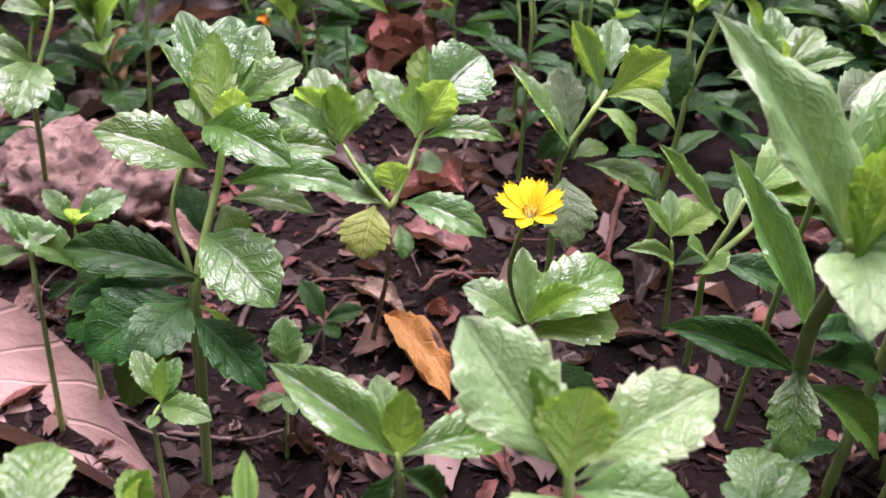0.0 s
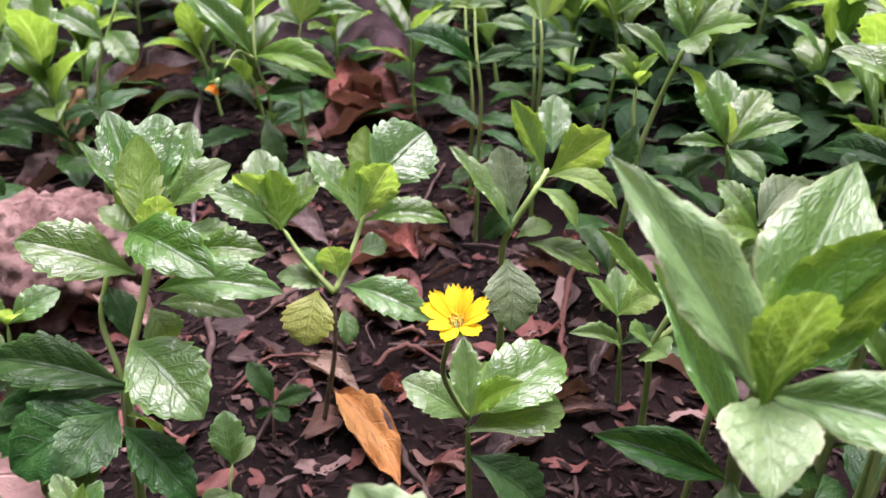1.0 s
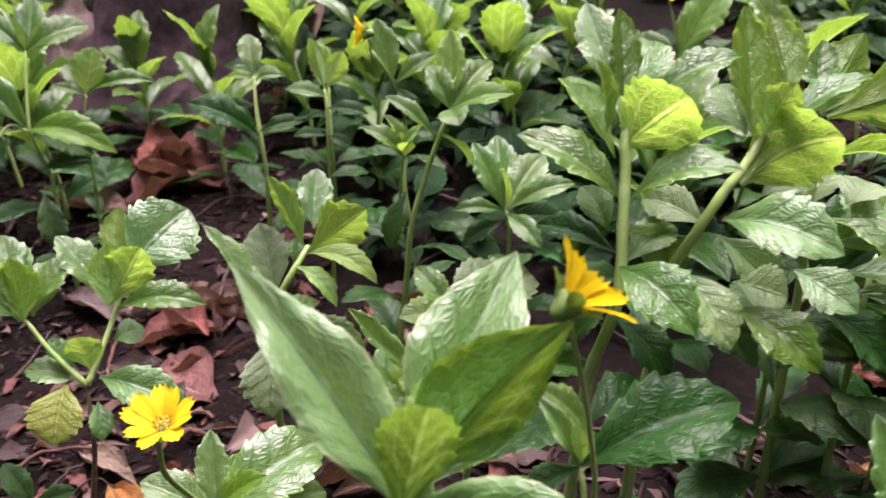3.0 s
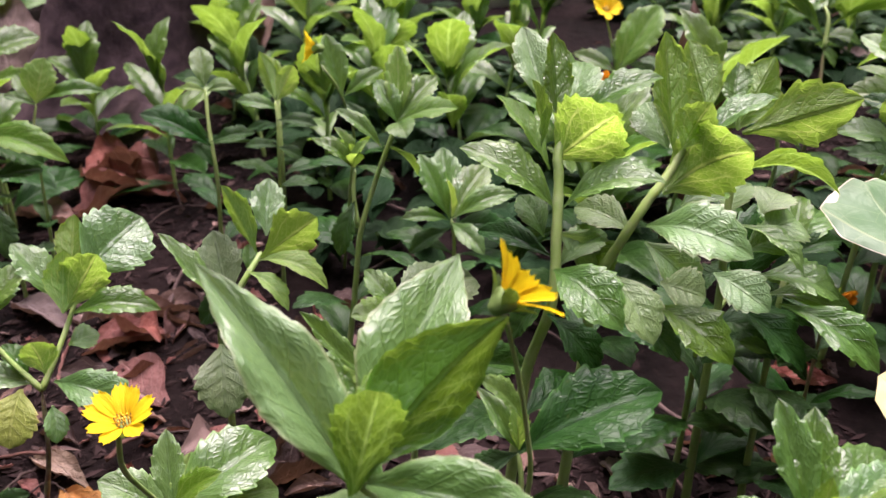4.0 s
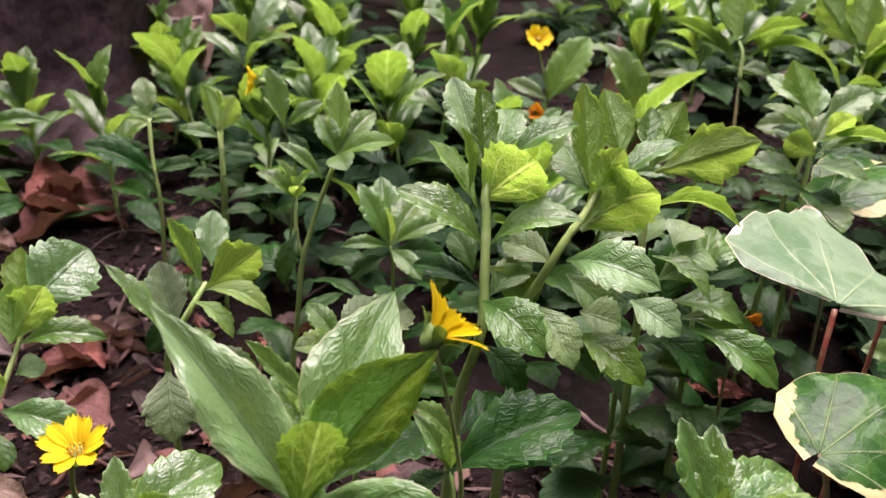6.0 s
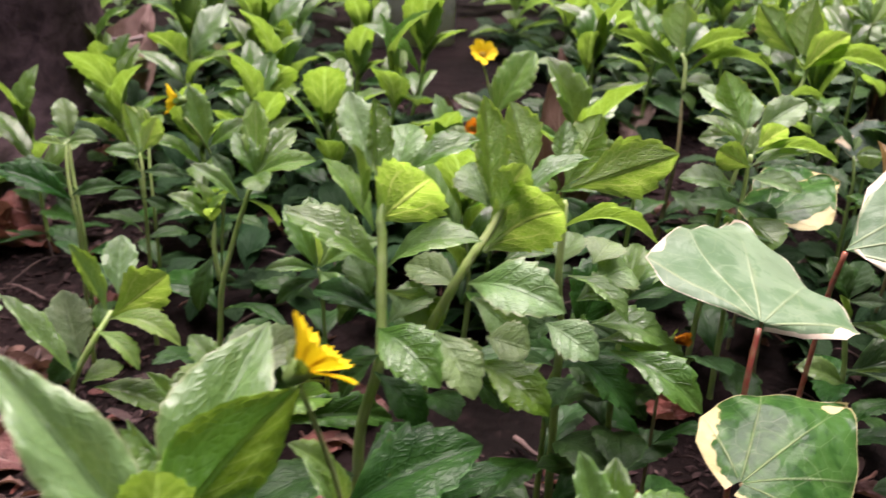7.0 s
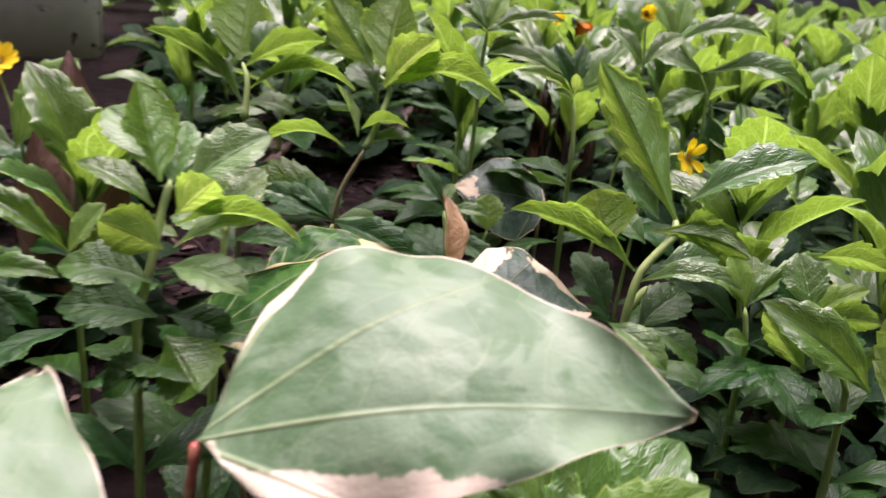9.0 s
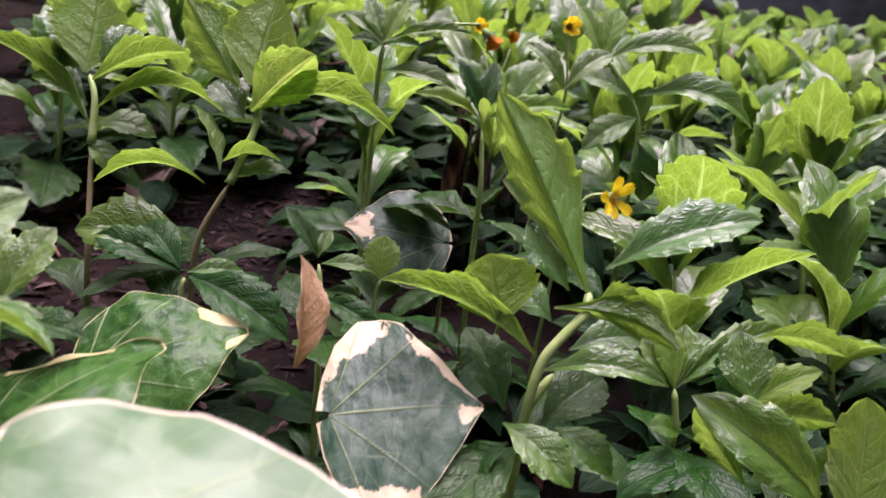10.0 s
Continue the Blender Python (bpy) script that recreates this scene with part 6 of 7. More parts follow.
leaf(p, (0.542, 0.494, 0.219), -39, -6, 0.033, 0.011, 0.1, 33, "ov", "m")

p = plant("trailing_daisy", 0.583, 0.467, "trailing daisy with bluish narrow side leaves", group="trailing daisies")
stalk(p, [(0.572, 0.453, 0.182), (0.571, 0.456, 0.203)], 0.0016)
skirt(p, (0.572, 0.453, 0.182), 3, 0.04, 622)
leaf(p, (0.571, 0.457, 0.207), 112, 54, 0.026, 0.008, 0.06, -26, "ov", "o")
leaf(p, (0.571, 0.457, 0.207), 47, 57, 0.026, 0.009, 0.06, 8, "ov", "o")
leaf(p, (0.571, 0.457, 0.207), 158, 16, 0.029, 0.008, 0.12, -33, "ov", "y")
leaf(p, (0.571, 0.456, 0.206), -132, 66, 0.012, 0.005, 0.05, 0, "ov", "y")
leaf(p, (0.572, 0.457, 0.207), -15, 11, 0.037, 0.010, 0.12, 33, "ov", "y")
leaf(p, (0.571, 0.456, 0.203), 176, 25, 0.013, 0.005, 0.1, -33, "ov", "m")

p = plant("trailing_daisy", 0.676, 0.477, "tall trailing daisy with an arching light leaf", group="trailing daisies")
stalk(p, [(0.659, 0.462, 0.183), (0.659, 0.465, 0.208), (0.646, 0.473, 0.229), (0.640, 0.479, 0.235)], 0.0016)
skirt(p, (0.659, 0.462, 0.183), 3, 0.04, 632)
leaf(p, (0.642, 0.477, 0.233), 105, 51, 0.026, 0.011, 0.05, -31, "ov", "y")
leaf(p, (0.643, 0.477, 0.233), 39, 58, 0.025, 0.013, 0.05, 9, "rnd", "y")
leaf(p, (0.644, 0.476, 0.232), -30, 8, 0.045, 0.016, 0.15, 33, "ov", "m")
leaf(p, (0.656, 0.464, 0.218), -36, -8, 0.052, 0.020, 0.2, 33, "ov", "m")
leaf(p, (0.655, 0.464, 0.216), 141, 15, 0.028, 0.015, 0.12, -33, "ov", "m")
leaf(p, (0.655, 0.461, 0.209), 180, -27, 0.032, 0.014, 0.12, -33, "ov", "m")
leaf(p, (0.655, 0.459, 0.202), -24, -14, 0.025, 0.010, 0.1, 33, "ov", "o")
leaf(p, (0.655, 0.458, 0.199), -64, -74, 0.027, 0.015, 0.1, 33, "rnd", "o")
leaf(p, (0.653, 0.455, 0.188), -27, -35, 0.032, 0.017, 0.1, 33, "rnd", "m")

p = plant("trailing_daisy", 0.443, 0.295, "trailing daisy rosette with pale white-lit leaves", group="trailing daisies")
stalk(p, [(0.432, 0.286, 0.117), (0.430, 0.286, 0.124)], 0.0017)
skirt(p, (0.432, 0.286, 0.117), 3, 0.04, 645)
leaf(p, (0.430, 0.286, 0.124), 102, 51, 0.025, 0.013, 0.05, -25, "rnd", "l")
leaf(p, (0.430, 0.286, 0.124), 23, 45, 0.026, 0.016, 0.05, 13, "rnd", "l")
leaf(p, (0.430, 0.286, 0.124), 162, 48, 0.022, 0.011, 0.08, -33, "rnd", "l")
leaf(p, (0.431, 0.286, 0.124), -36, 53, 0.019, 0.010, 0.08, 33, "rnd", "l")
leaf(p, (0.430, 0.286, 0.124), 132, 87, 0.019, 0.008, 0.05, -33, "ov", "y", 0.5)

p = plant("trailing_daisy", 0.390, 0.281, "dark lower shoot of trailing daisy in shade", group="trailing daisies")
stalk(p, [(0.387, 0.282, 0.106), (0.386, 0.285, 0.123), (0.388, 0.290, 0.137)], 0.0017)
skirt(p, (0.387, 0.282, 0.106), 3, 0.04, 654)
leaf(p, (0.388, 0.290, 0.137), 105, 49, 0.020, 0.012, 0.05, -23, "ov", "o")
leaf(p, (0.388, 0.290, 0.137), 35, 48, 0.019, 0.013, 0.05, 11, "rnd", "o")
leaf(p, (0.388, 0.290, 0.136), -38, 9, 0.015, 0.008, 0.05, 33, "ov", "o")
leaf(p, (0.387, 0.287, 0.127), -46, -10, 0.023, 0.007, 0.1, 33, "ov", "m")
leaf(p, (0.386, 0.285, 0.123), 158, 71, 0.019, 0.008, 0.05, -33, "ov", "m")
leaf(p, (0.386, 0.279, 0.106), -9, 14, 0.041, 0.024, 0.1, 29, "rnd", "o")
leaf(p, (0.386, 0.280, 0.108), -37, -8, 0.046, 0.010, 0.12, 32, "ov", "m")
leaf(p, (0.385, 0.278, 0.102), 168, 19, 0.024, 0.013, 0.1, -33, "rnd", "m")

p = plant("trailing_daisy", 0.447, 0.254, "trailing daisy with a broad pointed leaf beneath the ivy", group="trailing daisies")
stalk(p, [(0.443, 0.251, 0.113), (0.441, 0.252, 0.121)], 0.0017)
skirt(p, (0.443, 0.251, 0.113), 3, 0.04, 666)
leaf(p, (0.442, 0.252, 0.121), 44, 57, 0.046, 0.017, 0.05, 4, "ov", "m")
leaf(p, (0.443, 0.252, 0.122), 87, 55, 0.041, 0.018, 0.05, -20, "ov", "m")
leaf(p, (0.442, 0.252, 0.122), 140, 54, 0.034, 0.013, 0.05, -33, "ov", "m")
leaf(p, (0.443, 0.252, 0.122), -19, 47, 0.044, 0.023, 0.08, 28, "lob", "y")
leaf(p, (0.443, 0.252, 0.121), 16, 37, 0.051, 0.027, 0.08, 14, "lob", "m")
leaf(p, (0.442, 0.252, 0.120), -45, 1, 0.031, 0.014, 0.1, 33, "ov", "m")
leaf(p, (0.441, 0.252, 0.119), 167, 19, 0.036, 0.011, 0.1, -33, "ov", "m")
leaf(p, (0.442, 0.252, 0.120), 5, 50, 0.035, 0.015, 0.05, 18, "rnd", "y")

p = plant("spent_flower_sprig", 0.304, 0.293, "dead brown floret sprig among lower leaves", group="spent flowers")
stalk(p, [(0.302, 0.288, 0.116), (0.304, 0.288, 0.122)], 0.0010, STEM_BROWN)
skirt(p, (0.302, 0.288, 0.116), 3, 0.04, 678)
flower(p, (0.306, 0.288, 0.125), -60, 20, 0.0140, 8, 75, old=True)

p = plant("trailing_daisy", 0.258, 0.304, "dark leaved trailing daisy in the shade of others", group="trailing daisies")
stalk(p, [(0.258, 0.302, 0.100), (0.262, 0.300, 0.114), (0.268, 0.301, 0.122)], 0.0016)
skirt(p, (0.258, 0.302, 0.100), 3, 0.04, 683)
leaf(p, (0.262, 0.301, 0.116), 173, -0, 0.027, 0.019, 0.08, -31, "rnd", "o")
leaf(p, (0.268, 0.301, 0.122), 80, 70, 0.013, 0.007, 0.08, 1, "ov", "m")
leaf(p, (0.268, 0.301, 0.122), -35, -1, 0.026, 0.014, 0.08, 30, "rnd", "o")
leaf(p, (0.268, 0.301, 0.121), -17, 10, 0.036, 0.012, 0.08, 33, "ov", "m")
leaf(p, (0.268, 0.301, 0.121), -39, -5, 0.038, 0.016, 0.08, 28, "ov", "o")
leaf(p, (0.262, 0.300, 0.114), -57, -18, 0.029, 0.015, 0.08, 20, "ov", "o")
leaf(p, (0.268, 0.301, 0.123), 39, 51, 0.041, 0.022, 0.08, 20, "ov", "o")

p = plant("trailing_daisy", 0.383, 0.368, "trailing daisy with a tall smooth upright leaf", group="trailing daisies")
stalk(p, [(0.393, 0.385, 0.145), (0.396, 0.389, 0.173), (0.395, 0.386, 0.171)], 0.0017)
skirt(p, (0.393, 0.385, 0.145), 3, 0.04, 694)
leaf(p, (0.396, 0.389, 0.173), 101, 46, 0.028, 0.013, 0.04, -4, "ov", "m", 0.4)
leaf(p, (0.396, 0.389, 0.173), 29, 45, 0.023, 0.013, 0.06, 17, "ov", "m", 0.4)
leaf(p, (0.394, 0.384, 0.170), 147, 16, 0.018, 0.013, 0.1, -16, "ov", "m", 0.4)
leaf(p, (0.396, 0.383, 0.169), -37, 4, 0.022, 0.011, 0.12, 16, "ov", "o", 0.4)

p = plant("trailing_daisy", 0.342, 0.665, "trailing daisy with an open yellow flower far back", group="trailing daisies")
stalk(p, [(0.339, 0.656, 0.139), (0.333, 0.659, 0.166), (0.330, 0.662, 0.177)], 0.0011, name="flower_stalk")
skirt(p, (0.339, 0.656, 0.139), 2, 0.028, 957)
flower(p, (0.330, 0.665, 0.184), -95, 42, 0.0240, 10, 25)
leaf(p, (0.336, 0.645, 0.139), 18, 54, 0.061, 0.032, 0.05, 30, "rnd", "y")
leaf(p, (0.336, 0.645, 0.139), 51, 53, 0.043, 0.018, 0.05, 13, "ov", "m")
leaf(p, (0.336, 0.645, 0.139), 141, 17, 0.038, 0.016, 0.05, -33, "ov", "m")

p = plant("trailing_daisy", 0.285, 0.515, "trailing daisy with a withered orange flower low among leaves", group="trailing daisies")
stalk(p, [(0.279, 0.507, 0.154), (0.278, 0.504, 0.160)], 0.0010, name="flower_stalk")
skirt(p, (0.279, 0.507, 0.154), 2, 0.028, 958)
flower(p, (0.278, 0.505, 0.163), -110, 20, 0.0150, 8, 50, old=True)
leaf(p, (0.279, 0.501, 0.154), 135, 15, 0.022, 0.010, 0.1, -31, "ov", "m")
leaf(p, (0.279, 0.501, 0.154), 12, 33, 0.020, 0.009, 0.1, 33, "ov", "m")

p = plant("trailing_daisy", 0.615, 0.490, "tall trailing daisy with a small yellow flower bud opening", group="trailing daisies")
stalk(p, [(0.620, 0.470, 0.216), (0.619, 0.473, 0.240)], 0.0010, name="flower_stalk")
skirt(p, (0.620, 0.470, 0.216), 2, 0.028, 959)
flower(p, (0.620, 0.475, 0.245), -110, 10, 0.0130, 7, 55)
leaf(p, (0.617, 0.467, 0.220), 123, 38, 0.026, 0.011, 0.1, -33, "ov", "m")
leaf(p, (0.617, 0.467, 0.220), 3, 34, 0.028, 0.012, 0.1, 31, "ov", "m")

p = plant("trailing_daisy", 0.660, 0.640, "trailing daisy with two spent orange flowers", group="trailing daisies")
stalk(p, [(0.674, 0.610, 0.184), (0.667, 0.623, 0.225)], 0.0010, name="flower_stalk")
skirt(p, (0.674, 0.610, 0.184), 2, 0.028, 960)
stalk(p, [(0.675, 0.612, 0.192), (0.684, 0.613, 0.220)], 0.0010, name="flower_stalk", rooted=False)
flower(p, (0.666, 0.625, 0.231), -100, 10, 0.0150, 7, 60)
flower(p, (0.685, 0.616, 0.229), -100, -20, 0.0140, 7, 60, old=True)
leaf(p, (0.672, 0.608, 0.192), 135, 28, 0.036, 0.015, 0.1, -33, "ov", "m")
leaf(p, (0.672, 0.608, 0.192), -5, 27, 0.039, 0.016, 0.1, 33, "ov", "m")

p = plant("trailing_daisy", 0.049, 0.482, "thin trailing daisy shoot with a silvery side leaf", group="trailing daisies")
stalk(p, [(0.051, 0.471, 0.119), (0.048, 0.476, 0.143), (0.047, 0.485, 0.163)], 0.0014)
skirt(p, (0.051, 0.471, 0.119), 2, 0.028, 961)
leaf(p, (0.047, 0.484, 0.162), 167, 3, 0.015, 0.006, 0.1, -33, "ov", "y")
leaf(p, (0.047, 0.484, 0.162), -8, 7, 0.017, 0.007, 0.1, 33, "ov", "m")
leaf(p, (0.049, 0.472, 0.135), 175, 25, 0.040, 0.018, 0.1, -33, "ov", "o")
leaf(p, (0.049, 0.473, 0.137), 6, 10, 0.024, 0.010, 0.1, 33, "ov", "o")
leaf(p, (0.048, 0.479, 0.149), 153, -20, 0.027, 0.012, 0.1, -33, "ov", "o")

p = plant("trailing_daisy", 0.083, 0.499, "thin trailing daisy shoot with a folded bright top", group="trailing daisies")
stalk(p, [(0.084, 0.489, 0.126), (0.084, 0.492, 0.145), (0.083, 0.496, 0.154)], 0.0014)
skirt(p, (0.084, 0.489, 0.126), 2, 0.028, 962)
leaf(p, (0.083, 0.496, 0.154), 120, 56, 0.030, 0.011, 0.04, 136, "ov", "y")
leaf(p, (0.084, 0.496, 0.154), -0, 64, 0.022, 0.013, 0.04, 252, "rnd", "y")
leaf(p, (0.084, 0.491, 0.144), -14, -5, 0.023, 0.010, 0.12, 33, "ov", "o")
leaf(p, (0.084, 0.491, 0.142), 179, -23, 0.013, 0.005, 0.12, -33, "ov", "o")
leaf(p, (0.084, 0.486, 0.130), 170, -2, 0.019, 0.008, 0.12, -33, "ov", "o")
leaf(p, (0.084, 0.486, 0.130), -21, -21, 0.015, 0.008, 0.12, 33, "ov", "o")

# ---- fallen leaves and twigs ----
dry_leaf(-0.361, 0.362, -23, 0.302, 0.108, "pink", 0.7, 0.04, roll=-14, crumple=0.02, label="large pale pinkish brown fallen leaf, half curled")
dry_leaf(-0.209, 0.339, 48, 0.043, 0.018, "dark", 0.6, 0.1, crumple=0.08)
dry_leaf(-0.022, 0.687, -151, 0.059, 0.068, "red", 0.5, 0.12, crumple=0.12, label="large crumpled reddish brown leaf on the bank")
dry_leaf(-0.079, 0.668, -27, 0.099, 0.051, "red", 0.5, 0.1, crumple=0.12)
dry_leaf(0.022, 0.415, 151, 0.050, 0.048, "red", 0.35, 0.1, crumple=0.06)
dry_leaf(-0.032, 0.466, 11, 0.055, 0.031, "red", 0.5, 0.12, crumple=0.06)
dry_leaf(-0.007, 0.498, 6, 0.050, 0.029, "brown", 0.7, 0.05, crumple=0.06)
dry_leaf(-0.031, 0.520, -32, 0.087, 0.021, "brown", 0.8, 0.03, crumple=0.04)
dry_leaf(-0.022, 0.369, -59, 0.079, 0.026, "orange", 0.5, 0.1, crumple=0.08, kind="ov", label="orange brown decaying leaf with a torn tip")
dry_leaf(-0.040, 0.388, -38, 0.042, 0.018, "tan", 0.6, 0.1, crumple=0.08)
dry_leaf(0.001, 0.368, -19, 0.016, 0.016, "brick", 1.0, 0.2, crumple=0.2, kind="rnd")
dry_leaf(-0.057, 0.279, -1, 0.027, 0.027, "dark", 1.2, 0.15, crumple=0.3, kind="rnd", label="shrivelled dark brown curled leaf on the soil")
dry_leaf(-0.037, 0.275, -16, 0.024, 0.022, "dark", 1.0, 0.15, crumple=0.25, kind="rnd")
dry_leaf(0.071, 0.342, 21, 0.038, 0.035, "dark", 0.9, 0.15, crumple=0.2, kind="rnd", label="crumpled dark dead leaf beneath the flower")
dry_leaf(0.105, 0.357, 66, 0.036, 0.031, "dark", 0.9, 0.2, crumple=0.25, kind="rnd")
dry_leaf(0.056, 0.315, 34, 0.031, 0.031, "dark", 0.6, 0.15, crumple=0.15, kind="rnd")
dry_leaf(0.025, 0.289, -56, 0.035, 0.021, "brown", 0.7, 0.1, crumple=0.15)
dry_leaf(-0.099, 0.283, 24, 0.033, 0.007, "tan", 0.8, 0.02, crumple=0.03)
dry_leaf(-0.145, 0.375, 51, 0.014, 0.015, "pink", 0.5, 0.1, crumple=0.1)
dry_leaf(-0.199, 0.458, -34, 0.099, 0.036, "pink", 0.6, 0.1, crumple=0.08)
dry_leaf(-0.297, 0.504, 88, 0.091, 0.028, "pink", 0.5, 0.1, lift=0.035, crumple=0.08)
dry_leaf(-0.321, 0.534, 67, 0.040, 0.029, "pink", 0.5, 0.1, lift=0.03, crumple=0.08)
dry_leaf(-0.260, 0.617, 97, 0.076, 0.027, "tan", 0.5, 0.1, pitch=40, crumple=0.08)
dry_leaf(-0.276, 0.716, 50, 0.081, 0.065, "dark", 0.4, 0.15, pitch=25, crumple=0.08, label="dark brown dead leaf standing in the litter")
dry_leaf(-0.114, 0.636, -26, 0.058, 0.034, "pink", 0.5, 0.1, crumple=0.08)
dry_leaf(-0.087, 0.527, -40, 0.058, 0.029, "pink", 0.5, 0.1, crumple=0.06)
dry_leaf(-0.010, 0.485, -58, 0.054, 0.030, "red", 0.7, 0.1, pitch=20, crumple=0.06)
dry_leaf(0.017, 0.449, 33, 0.046, 0.017, "brown", 1.0, 0.05)
dry_leaf(0.149, 0.354, -21, 0.026, 0.024, "pink", 0.5, 0.1, crumple=0.08)
dry_leaf(0.234, 0.331, -80, 0.030, 0.016, "pink", 1.0, 0.1, crumple=0.15, label="shrivelled pinkish dead leaf at a stem's foot")
dry_leaf(0.314, 0.318, -101, 0.031, 0.011, "tan", 0.8, 0.05, pitch=30, crumple=0.08)
dry_leaf(0.271, 0.335, 8, 0.023, 0.017, "red", 0.6, 0.05, crumple=0.1)
dry_leaf(-0.128, 1.236, 30, 0.128, 0.099, "pink", 0.5, 0.1, pitch=25, crumple=0.08, label="large pinkish brown dry leaf leaning on the trunk")
dry_leaf(-0.169, 1.153, 79, 0.207, 0.111, "pink", 0.5, 0.1, pitch=35, crumple=0.08)
dry_leaf(-0.011, 0.648, 144, 0.068, 0.047, "red", 0.6, 0.1, crumple=0.12)
dry_leaf(0.477, 0.696, 46, 0.085, 0.034, "pink", 0.4, 0.05, pitch=20, crumple=0.06, label="flat pinkish brown leaf under the daisies")
dry_leaf(0.573, 0.715, 40, 0.083, 0.034, "pink", 0.4, 0.05, pitch=25, crumple=0.06)
dry_leaf(0.440, 0.697, 56, 0.039, 0.018, "pink", 0.5, 0.05, crumple=0.06)
dry_leaf(0.635, 0.579, 53, 0.123, 0.023, "dark", 1.0, 0.1, pitch=60, crumple=0.25)
dry_leaf(0.645, 0.569, 54, 0.120, 0.023, "dark", 1.0, 0.1, pitch=65, crumple=0.25)
dry_leaf(0.662, 0.564, 50, 0.089, 0.022, "dark", 1.0, 0.1, pitch=55, crumple=0.25)
dry_leaf(0.788, 0.976, 53, 0.147, 0.058, "dark", 0.9, 0.1, pitch=20, crumple=0.2)
dry_leaf(0.357, 0.552, 80, 0.138, 0.060, "brown", 0.45, 0.04, pitch=78, roll=10, crumple=0.03, label="upright folded reddish brown dead leaf")
dry_leaf(-0.266, 0.692, 20, 0.11, 0.075, "dark", 0.5, 0.1, pitch=28, crumple=0.09, label="large dark purplish brown dead leaf, half upright in the litter")
dry_leaf(-0.142, 0.678, -10, 0.06, 0.03, "pink", 0.5, 0.1, pitch=8, crumple=0.09)
dry_leaf(-0.072, 0.625, 15, 0.075, 0.05, "red", 0.5, 0.1, pitch=15, crumple=0.09)
dry_leaf(-0.294, 0.584, 40, 0.08, 0.04, "pink", 0.5, 0.1, pitch=10, crumple=0.09)
dry_leaf(0.045, 0.855, 70, 0.12, 0.075, "pink", 0.4, 0.08, pitch=62, roll=-6, crumple=0.07, label="large pinkish brown dry leaf leaning at the tree's foot")
dry_leaf(-0.175, 0.850, 105, 0.13, 0.08, "pink", 0.4, 0.08, pitch=58, roll=8, crumple=0.07)
twig([(-0.025, 0.893, 0.060), (-0.087, 0.843, 0.060), (-0.114, 0.810, 0.045), (-0.144, 0.728, 0.040), (-0.169, 0.677, 0.030), (-0.149, 0.570, 0.005), (-0.137, 0.520, 0.002)], 0.0029, TWIG_GREY, label="long bent grey brown twig over the litter")
twig([(0.067, 0.886, 0.070), (-0.011, 0.863, 0.075), (-0.073, 0.832, 0.070), (-0.089, 0.798, 0.060)], 0.0022, TWIG_GREY)
twig([(0.109, 0.450, 0.010), (0.100, 0.417, 0.012), (0.093, 0.383, 0.008), (0.094, 0.356, 0.003)], 0.0023, TWIG_RED, label="knobbly reddish brown root along the ground")
twig([(0.005, 0.389, 0.006), (0.038, 0.384, 0.006)], 0.0010)
twig([(0.006, 0.340, 0.010), (0.019, 0.315, 0.006), (0.033, 0.292, 0.003)], 0.0019, label="broken dark stick with splintered end")
twig([(-0.002, 0.375, 0.006), (0.015, 0.386, 0.008), (0.036, 0.372, 0.006)], 0.0016, TWIG_RED)
twig([(-0.163, 0.309, 0.003), (-0.120, 0.290, 0.004), (-0.097, 0.283, 0.003)], 0.0010)
twig([(-0.195, 0.340, 0.004), (-0.174, 0.341, 0.004)], 0.0011)
twig([(-0.107, 0.289, 0.003), (-0.073, 0.282, 0.005), (-0.054, 0.287, 0.003)], 0.0012)
twig([(-0.053, 0.333, 0.003), (-0.042, 0.364, 0.008), (-0.030, 0.380, 0.003)], 0.0012)
twig([(-0.101, 0.425, 0.005), (-0.089, 0.383, 0.005), (-0.091, 0.349, 0.003)], 0.0024)
twig([(0.210, 0.364, 0.008), (0.231, 0.331, 0.004)], 0.0010)
twig([(0.267, 0.360, 0.006), (0.282, 0.332, 0.008), (0.300, 0.313, 0.003)], 0.0016)
twig([(0.254, 0.338, 0.006), (0.287, 0.309, 0.005)], 0.0015)
twig([(0.669, 0.986, 0.050), (0.668, 0.860, 0.045), (0.789, 0.939, 0.060)], 0.0016, TWIG_RED)
twig([(0.577, 0.806, 0.025), (0.643, 0.839, 0.040)], 0.0016, TWIG_RED)
dry_leaf(1.239, 0.931, 60, 0.062, 0.060, "petal", 0.5, 0.1, pitch=58, lift=0.045, kind="rnd", label="cupped pale pink fallen petal caught on the leaves")

# ---- the distance ----
def build_backdrop():
    # grey distance; its unseen height and sides are added to block low sky
    bm = bmesh.new()
    r, n = 9.0, 48
    rows = [[bm.verts.new((0.4 + r * math.cos(2 * math.pi * k / n), 0.5 + r * math.sin(2 * math.pi * k / n), z)) for k in range(n)] for z in (0.0, 10.5)]
    for k in range(n):
        bm.faces.new((rows[0][k], rows[0][(k + 1) % n], rows[1][(k + 1) % n], rows[1][k]))
    g = Net("far_sky_screen")
    v = g.coord("Object")
    g.set(Base_Color=g.mix(g.ramp(g.noise(1.6, 5.0, vec=v), 0.35, 0.65), (0.025, 0.035, 0.025), (0.11, 0.115, 0.11)), Roughness=0.9)
    tagged(new("backdrop", finish(bm, "backdrop", g.mat)), "grey green distance, raised into an unseen ring that blocks low sky light", "backdrop", kind="structure")


build_backdrop()


